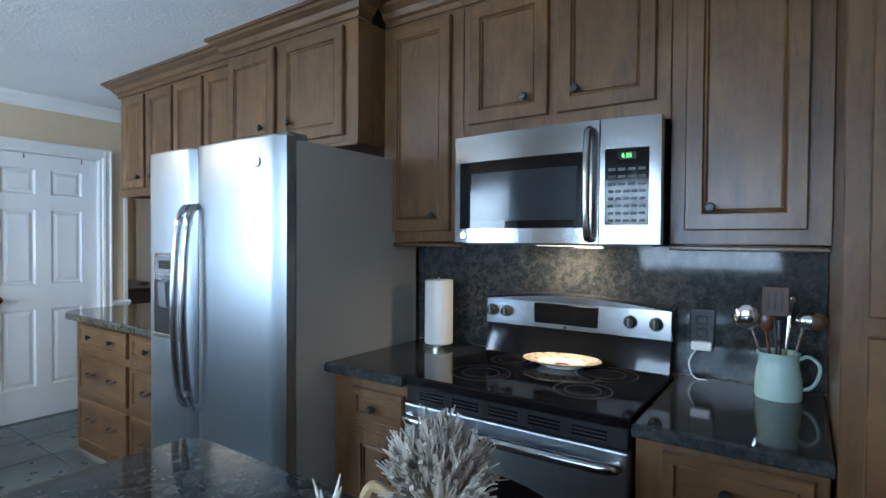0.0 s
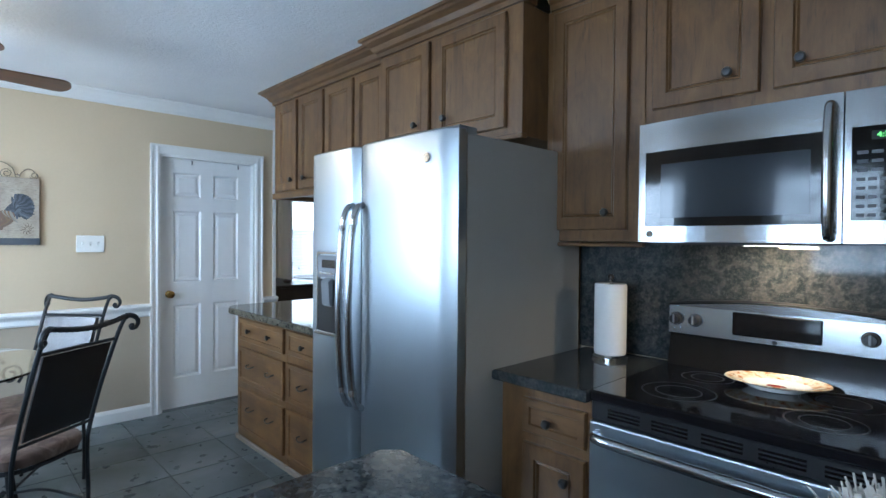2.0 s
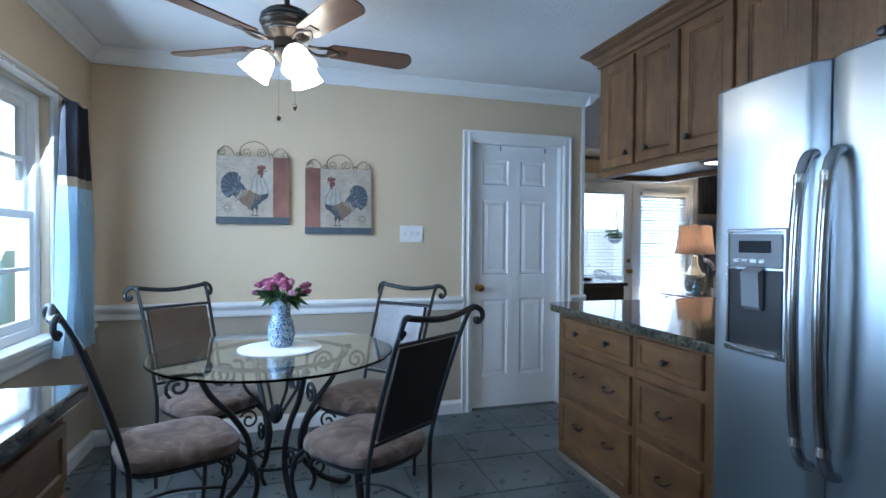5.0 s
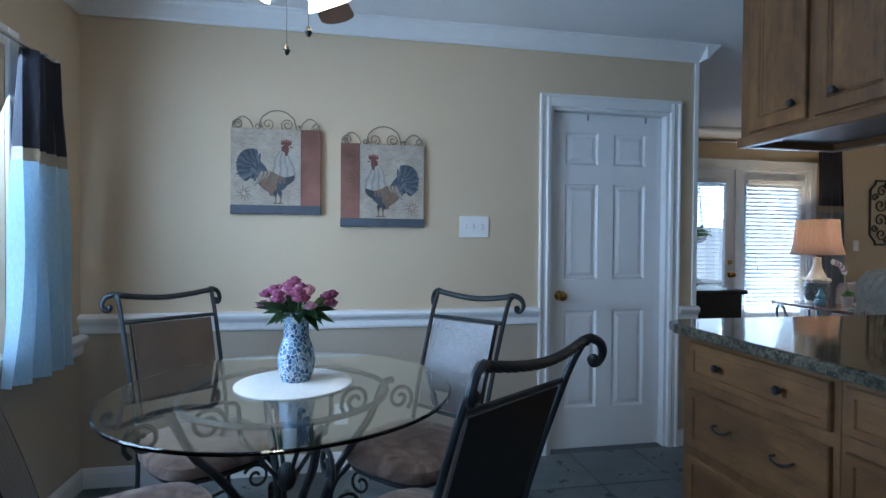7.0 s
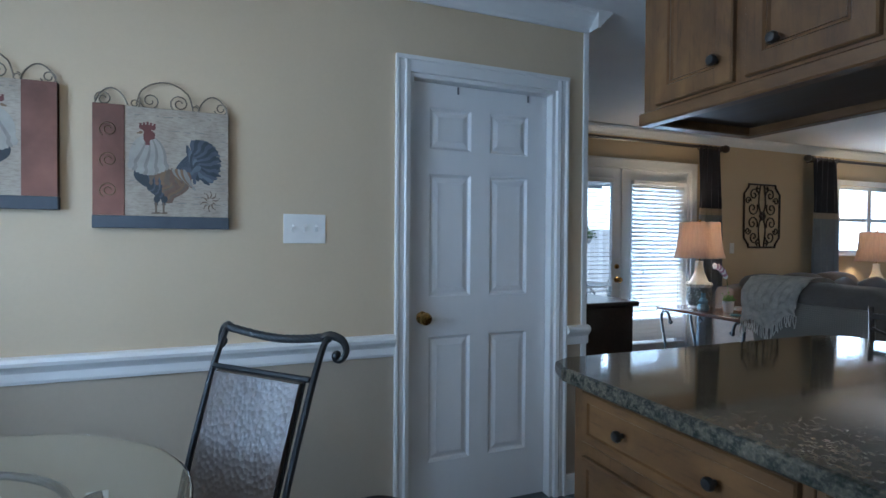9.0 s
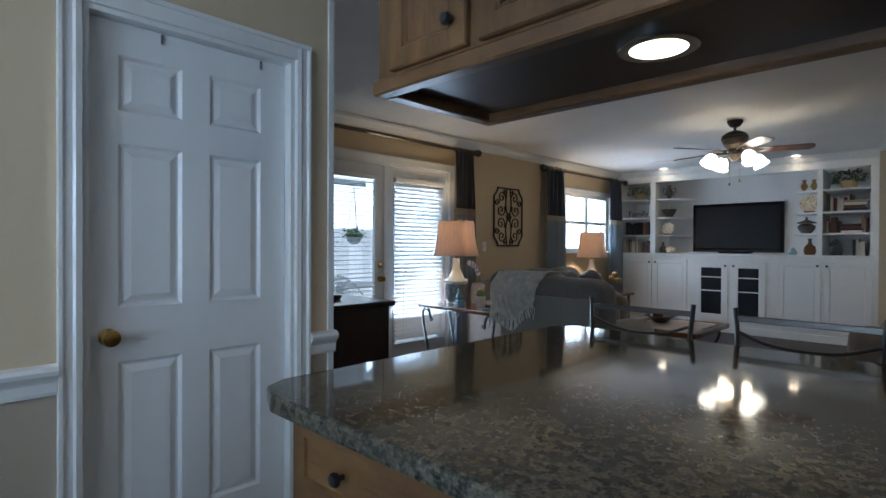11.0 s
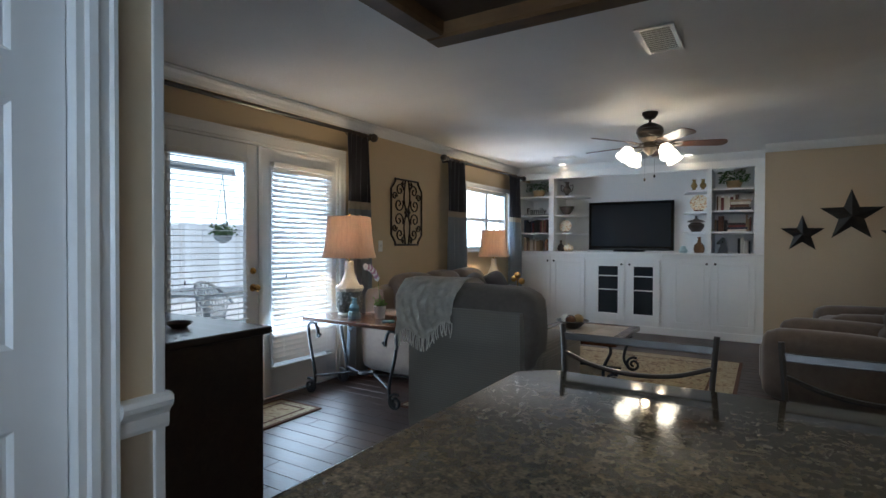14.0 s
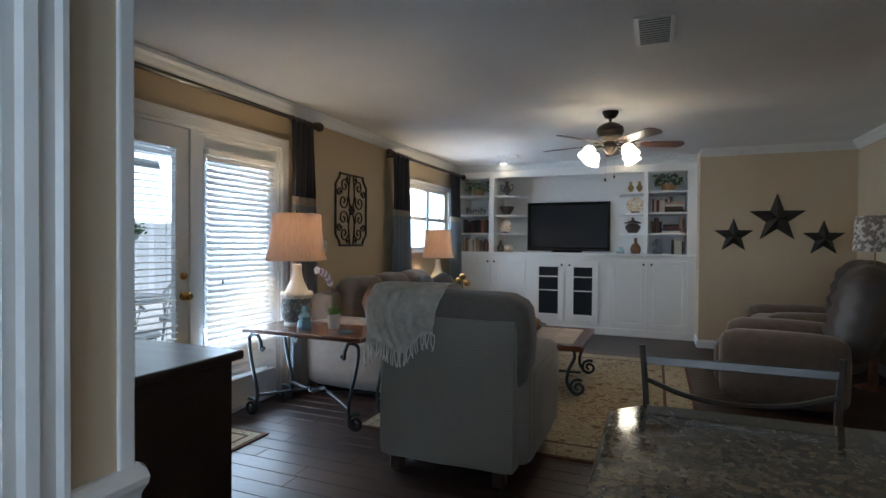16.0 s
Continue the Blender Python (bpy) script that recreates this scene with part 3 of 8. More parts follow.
def six_panel_door():
    """White door in the west wall, facing +x."""
    y0, y1, x = DY0 + 0.021, DY1 - 0.021, XW - 0.05
    d = thing("door_1", "closed white six-panel door with brass knob", "door", (x, (y0 + y1) / 2, 0))
    d["kind"] = "structure"
    zs = [(0.25, 0.842), (1.03, 1.604), (1.718, 1.912)]
    cols = [(y0 + 0.092, y0 + 0.304), (y0 + 0.405, y0 + 0.615)]
    bm = box(x - 0.036, x - 0.013, y0, y1, 0.008, DZ - 0.021)
    ys = [y0, cols[0][0], cols[0][1], cols[1][0], cols[1][1], y1]
    zz = [0.008, zs[0][0], zs[0][1], zs[1][0], zs[1][1], zs[2][0], zs[2][1], DZ - 0.021]
    for i in (0, 2, 4):
        box(x - 0.0135, x, ys[i], ys[i + 1], zz[0], zz[-1], bm=bm)
    for i in (1, 3):
        for k in (0, 2, 4, 6):
            box(x - 0.0135, x, ys[i], ys[i + 1], zz[k], zz[k + 1], bm=bm)
    part("slab", bm, DOORW, d)
    for a, b in cols:
        for c, e in zs:
            loops = [[(x - q, yy, z) for yy, z in ((a + i, c + i), (b - i, c + i), (b - i, e - i), (a + i, e - i))] for i, q in ((0, 0), (0.012, 0.010), (0.020, 0.010), (0.042, 0.003), (0.046, 0.003))]
            part("raised_panel", rings(loops), DOORW, d)
    k = part("door_knob", lathe([(0.0005, 0), (0.030, 0), (0.028, 0.006), (0.012, 0.012), (0.011, 0.03), (0.024, 0.038), (0.030, 0.05), (0.026, 0.062), (0.0005, 0.066)], n=20), BRASS, None, "polished brass door knob", True)
    k.data.transform(Matrix.Rotation(radians(90), 4, "Y"))
    k.parent, k.location = d, (0, y0 + 0.06 - d.location.y, 0.933)
    for yy in (y0 + 0.233, y1 - 0.11):
        hk = part("over_door_hook", box(x - 0.002, x + 0.006, yy - 0.004, yy + 0.004, 1.985, 2.02, 0.001), GREYP, d)


six_panel_door()


# ---------- windows ----------
def window_y(name, x0, x1, z0, z1, y, cols, rows, label, inward=1):
    """Double-hung window in a wall of constant y."""
    w = thing(name, label, "window", ((x0 + x1) / 2, y, z0))
    w["kind"] = "structure"
    bm = bmesh.new()
    for a, b, c, d in ((x0, x0 + 0.05, z0, z1), (x1 - 0.05, x1, z0, z1), (x0 + 0.05, x1 - 0.05, z1 - 0.05, z1), (x0 + 0.05, x1 - 0.05, z0, z0 + 0.05)):
        box(a, b, y - 0.10, y - 0.04, c, d, 0.004, bm=bm)
    part("window_frame", bm, TRIM, w)
    mid = (z0 + z1) / 2
    for k, (c, d, yy) in enumerate(((z0 + 0.05, mid + 0.02, y - 0.062), (mid - 0.02, z1 - 0.05, y - 0.085))):
        bm = bmesh.new()
        a, b = x0 + 0.05, x1 - 0.05
        for e, f, g, h in ((a, a + 0.04, c, d), (b - 0.04, b, c, d), (a + 0.04, b - 0.04, d - 0.04, d), (a + 0.04, b - 0.04, c, c + 0.045)):
            box(e, f, yy - 0.012, yy + 0.012, g, h, 0.003, bm=bm)
        for i in range(1, cols):
            xx = a + 0.04 + (b - a - 0.08) * i / cols
            box(xx - 0.010, xx + 0.010, yy - 0.009, yy + 0.009, c + 0.045, d - 0.04, bm=bm)
        for i in range(1, rows):
            zz = c + 0.045 + (d - c - 0.085) * i / rows
            box(a + 0.04, b - 0.04, yy - 0.008, yy + 0.008, zz - 0.010, zz + 0.010, bm=bm)
        s = part("sash", bm, TRIM, w)
        g = part("pane", box(a + 0.03, b - 0.03, yy - 0.002, yy + 0.002, c + 0.03, d - 0.03), GLASS, s, "clear glass pane")
        g.visible_shadow = False
    bm = box(x0 - 0.09, x1 + 0.09, y - 0.035, y + 0.055, z0 - 0.022, z0 + 0.004, 0.006, 2)
    box(x0 - 0.07, x1 + 0.07, y + 0.0005, y + 0.016, z0 - 0.09, z0 - 0.022, 0.003, bm=bm)
    part("window_sill", bm, TRIM, w)
    bm = bmesh.new()
    for a, b, c, d in ((x0 - 0.07, x0, z0, z1 + 0.07), (x1, x1 + 0.07, z0, z1 + 0.07), (x0, x1, z1, z1 + 0.07)):
        box(a, b, y + 0.0005, y + 0.018, c, d, 0.005, bm=bm)
    part("window_casing", bm, TRIM, w)
    return w


window_y("window_1", *W1, YS, 3, 2, "white double-hung dining window with divided panes")
window_y("window_2", *W2, YS, 3, 2, "white double-hung window over the counter")


def drape(x0, x1, y, z_parts, parent, folds=5, depth=0.035, axis="x", flare=1.0):
    """Pleated cloth hanging in stacked bands: z_parts of (top, bottom, material, name)."""
    ztop, zbot = z_parts[0][0], z_parts[-1][1]
    for zt, zb, mt, nm in z_parts:
        n, m = folds * 8, max(2, int((zt - zb) / 0.06))
        bm = bmesh.new()
        grid = []
        for j in range(m + 1):
            z = zt + (zb - zt) * j / m
            q = (ztop - z) / (ztop - zbot)
            row = []
            for i in range(n + 1):
                u = i / n
                w = 0.92 + (flare - 0.92) * q
                along = (x0 + x1) / 2 + (u - 0.5) * (x1 - x0) * w + 0.006 * math.sin(9 * q + 5 * u)
                off = depth * (0.55 + 0.45 * q) * math.sin(2 * math.pi * folds * u + 0.8 * math.sin(3 * q)) + 0.008 * math.sin(17 * u + 4 * q)
                row.append(bm.verts.new((along, y + off, z) if axis == "x" else (y + off, along, z)))
            grid.append(row)
        for j in range(m):
            for i in range(n):
                bm.faces.new((grid[j][i], grid[j][i + 1], grid[j + 1][i + 1], grid[j + 1][i]))
        bmesh.ops.solidify(bm, geom=bm.faces[:], thickness=0.003)
        part(nm, bm, mt, parent, smooth=True)




def sheer():
    """Thin woven cloth: half of the light that falls on one side leaves by the other."""
    n = Nodes("sheer_blue_cloth")
    f = n.noise(n.mapped((240, 240, 60)), 1.0, 2)
    col = n.ramp(f, [(0.3, (0.62, 0.76, 0.86)), (0.7, (0.78, 0.88, 0.94))])
    n.bump(f, 0.15, 0.002)
    n.done(col, 0.9)
    tr = n.add("ShaderNodeBsdfTranslucent")
    n.link(col, tr.inputs["Color"])
    mx = n.add("ShaderNodeMixShader")
    mx.inputs[0].default_value = 0.6
    n.link(n.p.outputs[0], mx.inputs[1]).link(tr.outputs[0], mx.inputs[2])
    n.link(mx.outputs[0], n.t.nodes["Material Output"].inputs["Surface"])
    return n.m


SHEER = sheer()
rod = thing("curtain_rod", "thin brushed metal curtain rod over the dining window", "curtain rod", (-3.25, YS + 0.09, 2.02))
part("rod", tube([(-4.12, YS + 0.09, 1.99), (-2.3, YS + 0.09, 1.99)], 0.009, 10), SATIN, rod)
for xx in (-4.13, -2.29):
    part("finial", ball((xx, YS + 0.09, 1.99), 0.018), SATIN, rod)
part("bracket", box(-4.06, -4.04, YS + 0.004, YS + 0.10, 1.975, 2.005), SATIN, rod)
for k, (a, b) in enumerate(((-4.13, -3.90), (-2.60, -2.32))):
    c = thing("curtain", "pale blue curtain panel with navy top and tan band", "curtain", ((a + b) / 2, YS + 0.09, 0.7), "dining curtains")
    drape(a, b, YS + 0.09, [(1.985, 1.60, NAVY, "navy_top"), (1.60, 1.55, BAND, "band"), (1.55, 0.70, SHEER, "lower_panel")], c, 4, 0.045, flare=1.8)

# ---------- kitchen cabinets ----------
CROWN_C = [(0, 0), (0.014, 0), (0.016, 0.022), (0.030, 0.03), (0.044, 0.052), (0.070, 0.070), (0.078, 0.080), (0.090, 0.083), (0.090, 0.097), (0, 0.097)]


def cabinet_crown(parent, x0, x1, y, z, left=None, right=None, back=None):
    """Crown along the front of a cabinet, with returns on its open ends."""
    bm = bmesh.new()
    loops = []
    ex0 = 1 if left is not None else 0
    ex1 = 1 if right is not None else 0
    if left is not None:
        loops.append([(x0 - p[0], left, z + p[1]) for p in CROWN_C])
    loops.append([(x0 - ex0 * p[0], y - p[0], z + p[1]) for p in CROWN_C])
    loops.append([(x1 + ex1 * p[0], y - p[0], z + p[1]) for p in CROWN_C])
    if right is not None:
        loops.append([(x1 + p[0], right, z + p[1]) for p in CROWN_C])
    rings(loops, True, True, bm=bm)
    return part("crown", bm, CAB_H, parent)


def upper(name, label, x0, x1, y, z0, z1, doors, light_rail=True, yb=YN):
    c = thing(name, label, "cabinet", ((x0 + x1) / 2, (y + yb) / 2, z0), "upper cabinets")
    part("body", box(x0, x1, y, yb, z0, z1, 0.002), CAB_V, c)
    for d in doors:
        cab_door(c, d[0], d[1], d[2], d[3], y, d[4])
    return c


UY = 1.838
c = upper("upper_cabinet", "brown stained wooden wall cabinet beside the microwave", -1.363, -0.932, UY, 1.385, 2.355, [(-1.325, -0.992, 1.43, 2.335, (-1.073, 1.497))])
cabinet_crown(c, -1.345, -0.932, UY, 2.353)
part("light_rail", box(-1.363, -0.932, UY - 0.012, UY + 0.02, 1.365, 1.380, 0.004), CAB_H, c)
c = upper("upper_cabinet", "brown stained wooden two-door cabinet over the microwave", -0.930, -0.130, UY, 1.795, 2.355,
          [(-0.900, -0.556, 1.862, 2.335, (-0.644, 1.937)), (-0.518, -0.175, 1.862, 2.335, (-0.444, 1.936))])
cabinet_crown(c, -0.930, -0.130, UY, 2.353)
c = upper("upper_cabinet", "brown stained wooden wall cabinet between microwave and pantry", -0.128, 0.300, UY, 1.385, 2.355, [(-0.083, 0.243, 1.43, 2.335, (-0.006, 1.5))])
cabinet_crown(c, -0.128, 0.295, UY, 2.353)
part("light_rail", box(-0.128, 0.298, UY - 0.012, UY + 0.02, 1.365, 1.380, 0.004), CAB_H, c)
c = upper("fridge_cabinet", "deep brown stained wooden cabinet above the refrigerator", -2.315, -1.366, 1.668, 1.815, 2.355,
          [(-2.30, -1.918, 1.855, 2.335, (-2.006, 1.945)), (-1.872, -1.445, 1.855, 2.335, (-1.80, 1.947))])
cabinet_crown(c, -2.315, -1.366, 1.668, 2.353, left=1.74, right=1.74)
part("light_rail", box(-2.315, -1.357, 1.656, 1.69, 1.803, 1.825, 0.004), CAB_H, c)

# cabinet hanging over the peninsula
HX0, HX1, HY0, HY1, HZ = -3.670, -2.318, 1.725, 2.21, 1.69
c = thing("hanging_cabinet", "brown stained wooden cabinet hanging over the peninsula", "cabinet", ((HX0 + HX1) / 2, (HY0 + HY1) / 2, HZ), "upper cabinets")
part("body", box(HX0, HX1, HY0, HY1, HZ + 0.022, 2.355, 0.002), CAB_V, c)
for a, b, kx in ((-3.605, -3.328, -3.375), (-3.290, -2.982, -3.20), (-2.955, -2.650, -2.90), (-2.622, -2.338, -2.42)):
    cab_door(c, a, b, 1.725, 2.335, HY0, (kx, 1.793))
cabinet_crown(c, HX0, HX1, HY0, 2.353, left=HY1 - 0.01)
bm = box(HX0 - 0.012, HX1, HY0 - 0.014, HY0 + 0.035, HZ - 0.018, HZ + 0.024, 0.005)
box(HX0 - 0.012, HX0 + 0.035, HY0 + 0.035, HY1 - 0.035, HZ - 0.018, HZ + 0.024, 0.005, bm=bm)
box(HX0 - 0.012, HX1, HY1 - 0.035, HY1 + 0.014, HZ - 0.018, HZ + 0.024, 0.005, bm=bm)
part("bottom_rail", bm, CAB_H, c)
# the shade under the cabinet is in this board's darker colour
part("underside", box(HX0 + 0.035, HX1, HY0 + 0.035, HY1 - 0.035, HZ + 0.010, HZ + 0.021), CAB_DARK, c, "wooden underside with shade in its dark brown")
pk = thing("puck_light", "lit round light under the hanging cabinet", "light", (-2.98, 1.96, HZ))
part("trim_ring", lathe([(0.062, 0), (0.085, 0), (0.085, 0.008), (0.062, 0.009)], (-2.98, 1.96, HZ + 0.001), 28), CHROME, pk, smooth=True)
part("lens", lathe([(0.0005, 0), (0.062, 0), (0.062, 0.003), (0.0005, 0.0035)], (-2.98, 1.96, HZ + 0.004), 28), PUCK, pk)

# base cabinets and worktops
BY = 1.445


def base_cabinet(label, x0, x1, fronts, y=BY, yb=YN, toe=0.05):
    c = thing("base_cabinet", label, "cabinet", ((x0 + x1) / 2, (y + yb) / 2, 0), "base cabinets")
    part("body", box(x0, x1, y, yb, 0.085, 0.882, 0.002), CAB_V, c)
    # set-back toe kicks get the shade-darkened brown, flush ones the cabinet wood
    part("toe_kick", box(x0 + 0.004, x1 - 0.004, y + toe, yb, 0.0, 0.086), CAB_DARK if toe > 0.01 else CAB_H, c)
    for kind, a, b, z0, z1, knobs, pulls in fronts:
        d = cab_door(c, a, b, z0, z1, y, None, DRAWER_STEPS if kind == "drawer" else DOOR_STEPS, kind, pulls)
        for k in knobs:
            knob_part(k[0], y - 0.018, k[1], d)
    return c


base_cabinet("brown stained wooden base cabinet beside the refrigerator", -1.27, -0.90, [("drawer", -1.165, -0.918, 0.722, 0.842, [(-1.055, 0.775)], ()), ("door", -1.165, -0.918, 0.12, 0.685, [(-0.985, 0.602)], ())])
base_cabinet("brown stained wooden base cabinet beside the range", -0.128, 0.292, [("drawer", -0.058, 0.264, 0.715, 0.855, [(0.09, 0.785)], ()), ("door", -0.09, 0.255, 0.12, 0.69, [(-0.04, 0.60)], ())])
pb = base_cabinet("brown wooden peninsula base with wide drawers", -3.645, -2.925, [
    ("drawer", -3.590, -2.948, 0.695, 0.845, [(-3.412, 0.772), (-3.122, 0.772)], ()),
    ("drawer", -3.590, -2.948, 0.415, 0.650, (), [(-3.385, 0.545), (-3.105, 0.545)]),
    ("drawer", -3.590, -2.948, 0.085, 0.372, (), [(-3.385, 0.26), (-3.105, 0.26)])], BY, 2.42, 0.003)
pc2 = base_cabinet("brown wooden peninsula base with stacked drawers", -2.923, -2.25, [
    ("drawer", -2.898, -2.500, 0.705, 0.847, [(-2.700, 0.772)], ()),
    ("drawer", -2.898, -2.500, 0.425, 0.655, (), [(-2.700, 0.545)]),
    ("drawer", -2.898, -2.500, 0.085, 0.380, (), [(-2.700, 0.26)])], BY, 2.42, 0.003)
PALE_WOOD = wood("unfinished_shoe_wood", (0.20, 0.17, 0.14), (0.30, 0.26, 0.22), (0.40, 0.36, 0.31), "x", 0.6, coat=0)
part("base_shoe", box(-3.648, -2.926, BY - 0.016, BY + 0.002, 0.0, 0.036, 0.005), PALE_WOOD, pb, "pale wooden shoe strip")
part("base_shoe", box(-2.924, -2.26, BY - 0.016, BY + 0.002, 0.0, 0.036, 0.005), PALE_WOOD, pc2, "pale wooden shoe strip")
# pantry
p = thing("pantry_cabinet", "tall brown stained wooden pantry cabinet at the counter's end", "cabinet", (0.6, 1.75, 0))
part("body", box(0.302, 0.94, 1.40, YN, 0.09, 2.355, 0.003), CAB_V, p)
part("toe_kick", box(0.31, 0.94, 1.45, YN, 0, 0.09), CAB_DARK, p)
cab_door(p, 0.345, 0.92, 0.12, 1.20, 1.40, (0.40, 1.1))
cab_door(p, 0.345, 0.92, 1.24, 2.335, 1.40, (0.40, 1.35))
cabinet_crown(p, 0.302, 0.94, 1.40, 2.353, left=1.8)


def worktop(name, label, outline, z0=0.880, z1=0.918, material=None, edge=0.008):
    """A slab with eased edges from its outline (anticlockwise)."""
    n = len(outline)
    c = sum((Vector(p) for p in outline), Vector((0, 0))) / n

    def inset(k):
        out = []
        for i in range(n):
            a, b, d = Vector(outline[i - 1]), Vector(outline[i]), Vector(outline[(i + 1) % n])
            n1 = Vector((-(b - a).y, (b - a).x)).normalized()
            n2 = Vector((-(d - b).y, (d - b).x)).normalized()
            q = (n1 + n2)
            q = q / max(0.3, q.dot(n1))
            out.append(b + q * k)
        return out

    loops = [[(*p, z) for p in inset(k)] for k, z in ((edge, z0), (0.002, z0 + 0.003), (0, z0 + edge), (0, z1 - edge), (edge * 0.3, z1 - edge * 0.3), (edge, z1))]
    return part(name, rings(loops, True, True), material or GRANITE, None, label, category="countertop")


worktop("countertop", "polished dark granite worktop beside the range", [(-1.287, 1.405), (-0.902, 1.405), (-0.902, 2.04), (-1.287, 2.04)])
worktop("countertop", "polished dark granite worktop between range and pantry", [(-0.130, 1.405), (0.298, 1.405), (0.298, 2.04), (-0.130, 2.04)])
R = 0.08
PEN = [(-3.60, 1.362), (-2.262, 1.362), (-2.262, 2.045), (-2.345, 2.06), (-2.345, 2.775), (-3.718 + R, 2.775), (-3.718, 2.775 - R), (-3.718, 1.455), (-3.685, 1.398)]
worktop("peninsula_countertop", "polished dark granite bar top with brown flecks", PEN, 0.876, 0.918, GRANITE_BAR, 0.010)
worktop("island_countertop", "polished dark granite island top", [(-0.98 + 0.035, 0.135), (0.80, 0.135), (0.80, 0.708), (-0.98 + 0.035, 0.708), (-0.98, 0.673), (-0.98, 0.17)])
part("backsplash", box(-1.317, 0.299, 2.038, 2.0595, 0.919, 1.384, 0.002), GRANITE, None, "polished dark granite backsplash behind the range", category="backsplash")
isl = thing("island_cabinet", "brown wooden island base", "cabinet", (-0.1, 0.42, 0))
part("body", box(-0.94, 0.76, 0.175, 0.67, 0.085, 0.879, 0.003), CAB_V, isl)
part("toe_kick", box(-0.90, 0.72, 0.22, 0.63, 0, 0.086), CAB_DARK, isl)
for a, b in ((-0.9, -0.37), (-0.35, 0.18), (0.2, 0.73)):
    bm = panel_rings(a, b, 0.12, 0.85, 0, DOOR_STEPS)
    bmesh.ops.transform(bm, matrix=Matrix.Translation((0, 0.67, 0)) @ Matrix.Scale(-1, 4, (0, 1, 0)), verts=bm.verts)
    part("door", bm, CAB_V, isl)
sc = thing("sink_counter_cabinet", "dark brown wooden base cabinet under the window", "cabinet", (-0.7, -0.95, 0))
part("body", box(-2.33, 0.94, YS, -0.655, 0.085, 0.879, 0.002), CAB_V, sc)
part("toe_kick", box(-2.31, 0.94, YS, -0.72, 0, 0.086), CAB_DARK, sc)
for i in range(5):
    a, b = -2.30 + i * 0.64, -2.30 + i * 0.64 + 0.60
    for nm, z0, z1, st in (("drawer", 0.70, 0.845, DRAWER_STEPS), ("door", 0.12, 0.675, DOOR_STEPS)):
        bm = panel_rings(a, b, z0, z1, 0, st)
        bmesh.ops.transform(bm, matrix=Matrix.Translation((0, -0.655, 0)) @ Matrix.Scale(-1, 4, (0, 1, 0)), verts=bm.verts)
        d = part(nm, bm, CAB_H if nm == "drawer" else CAB_V, sc)
        knob_part((a + b) / 2, -0.637, (z0 + z1) / 2 if nm == "drawer" else 0.61, d, axis=Matrix.Rotation(radians(-90), 4, "X"))
worktop("sink_countertop", "polished dark granite worktop along the window wall", [(-2.37, YS + 0.002), (0.945, YS + 0.002), (0.945, -0.614), (-2.37, -0.614)])


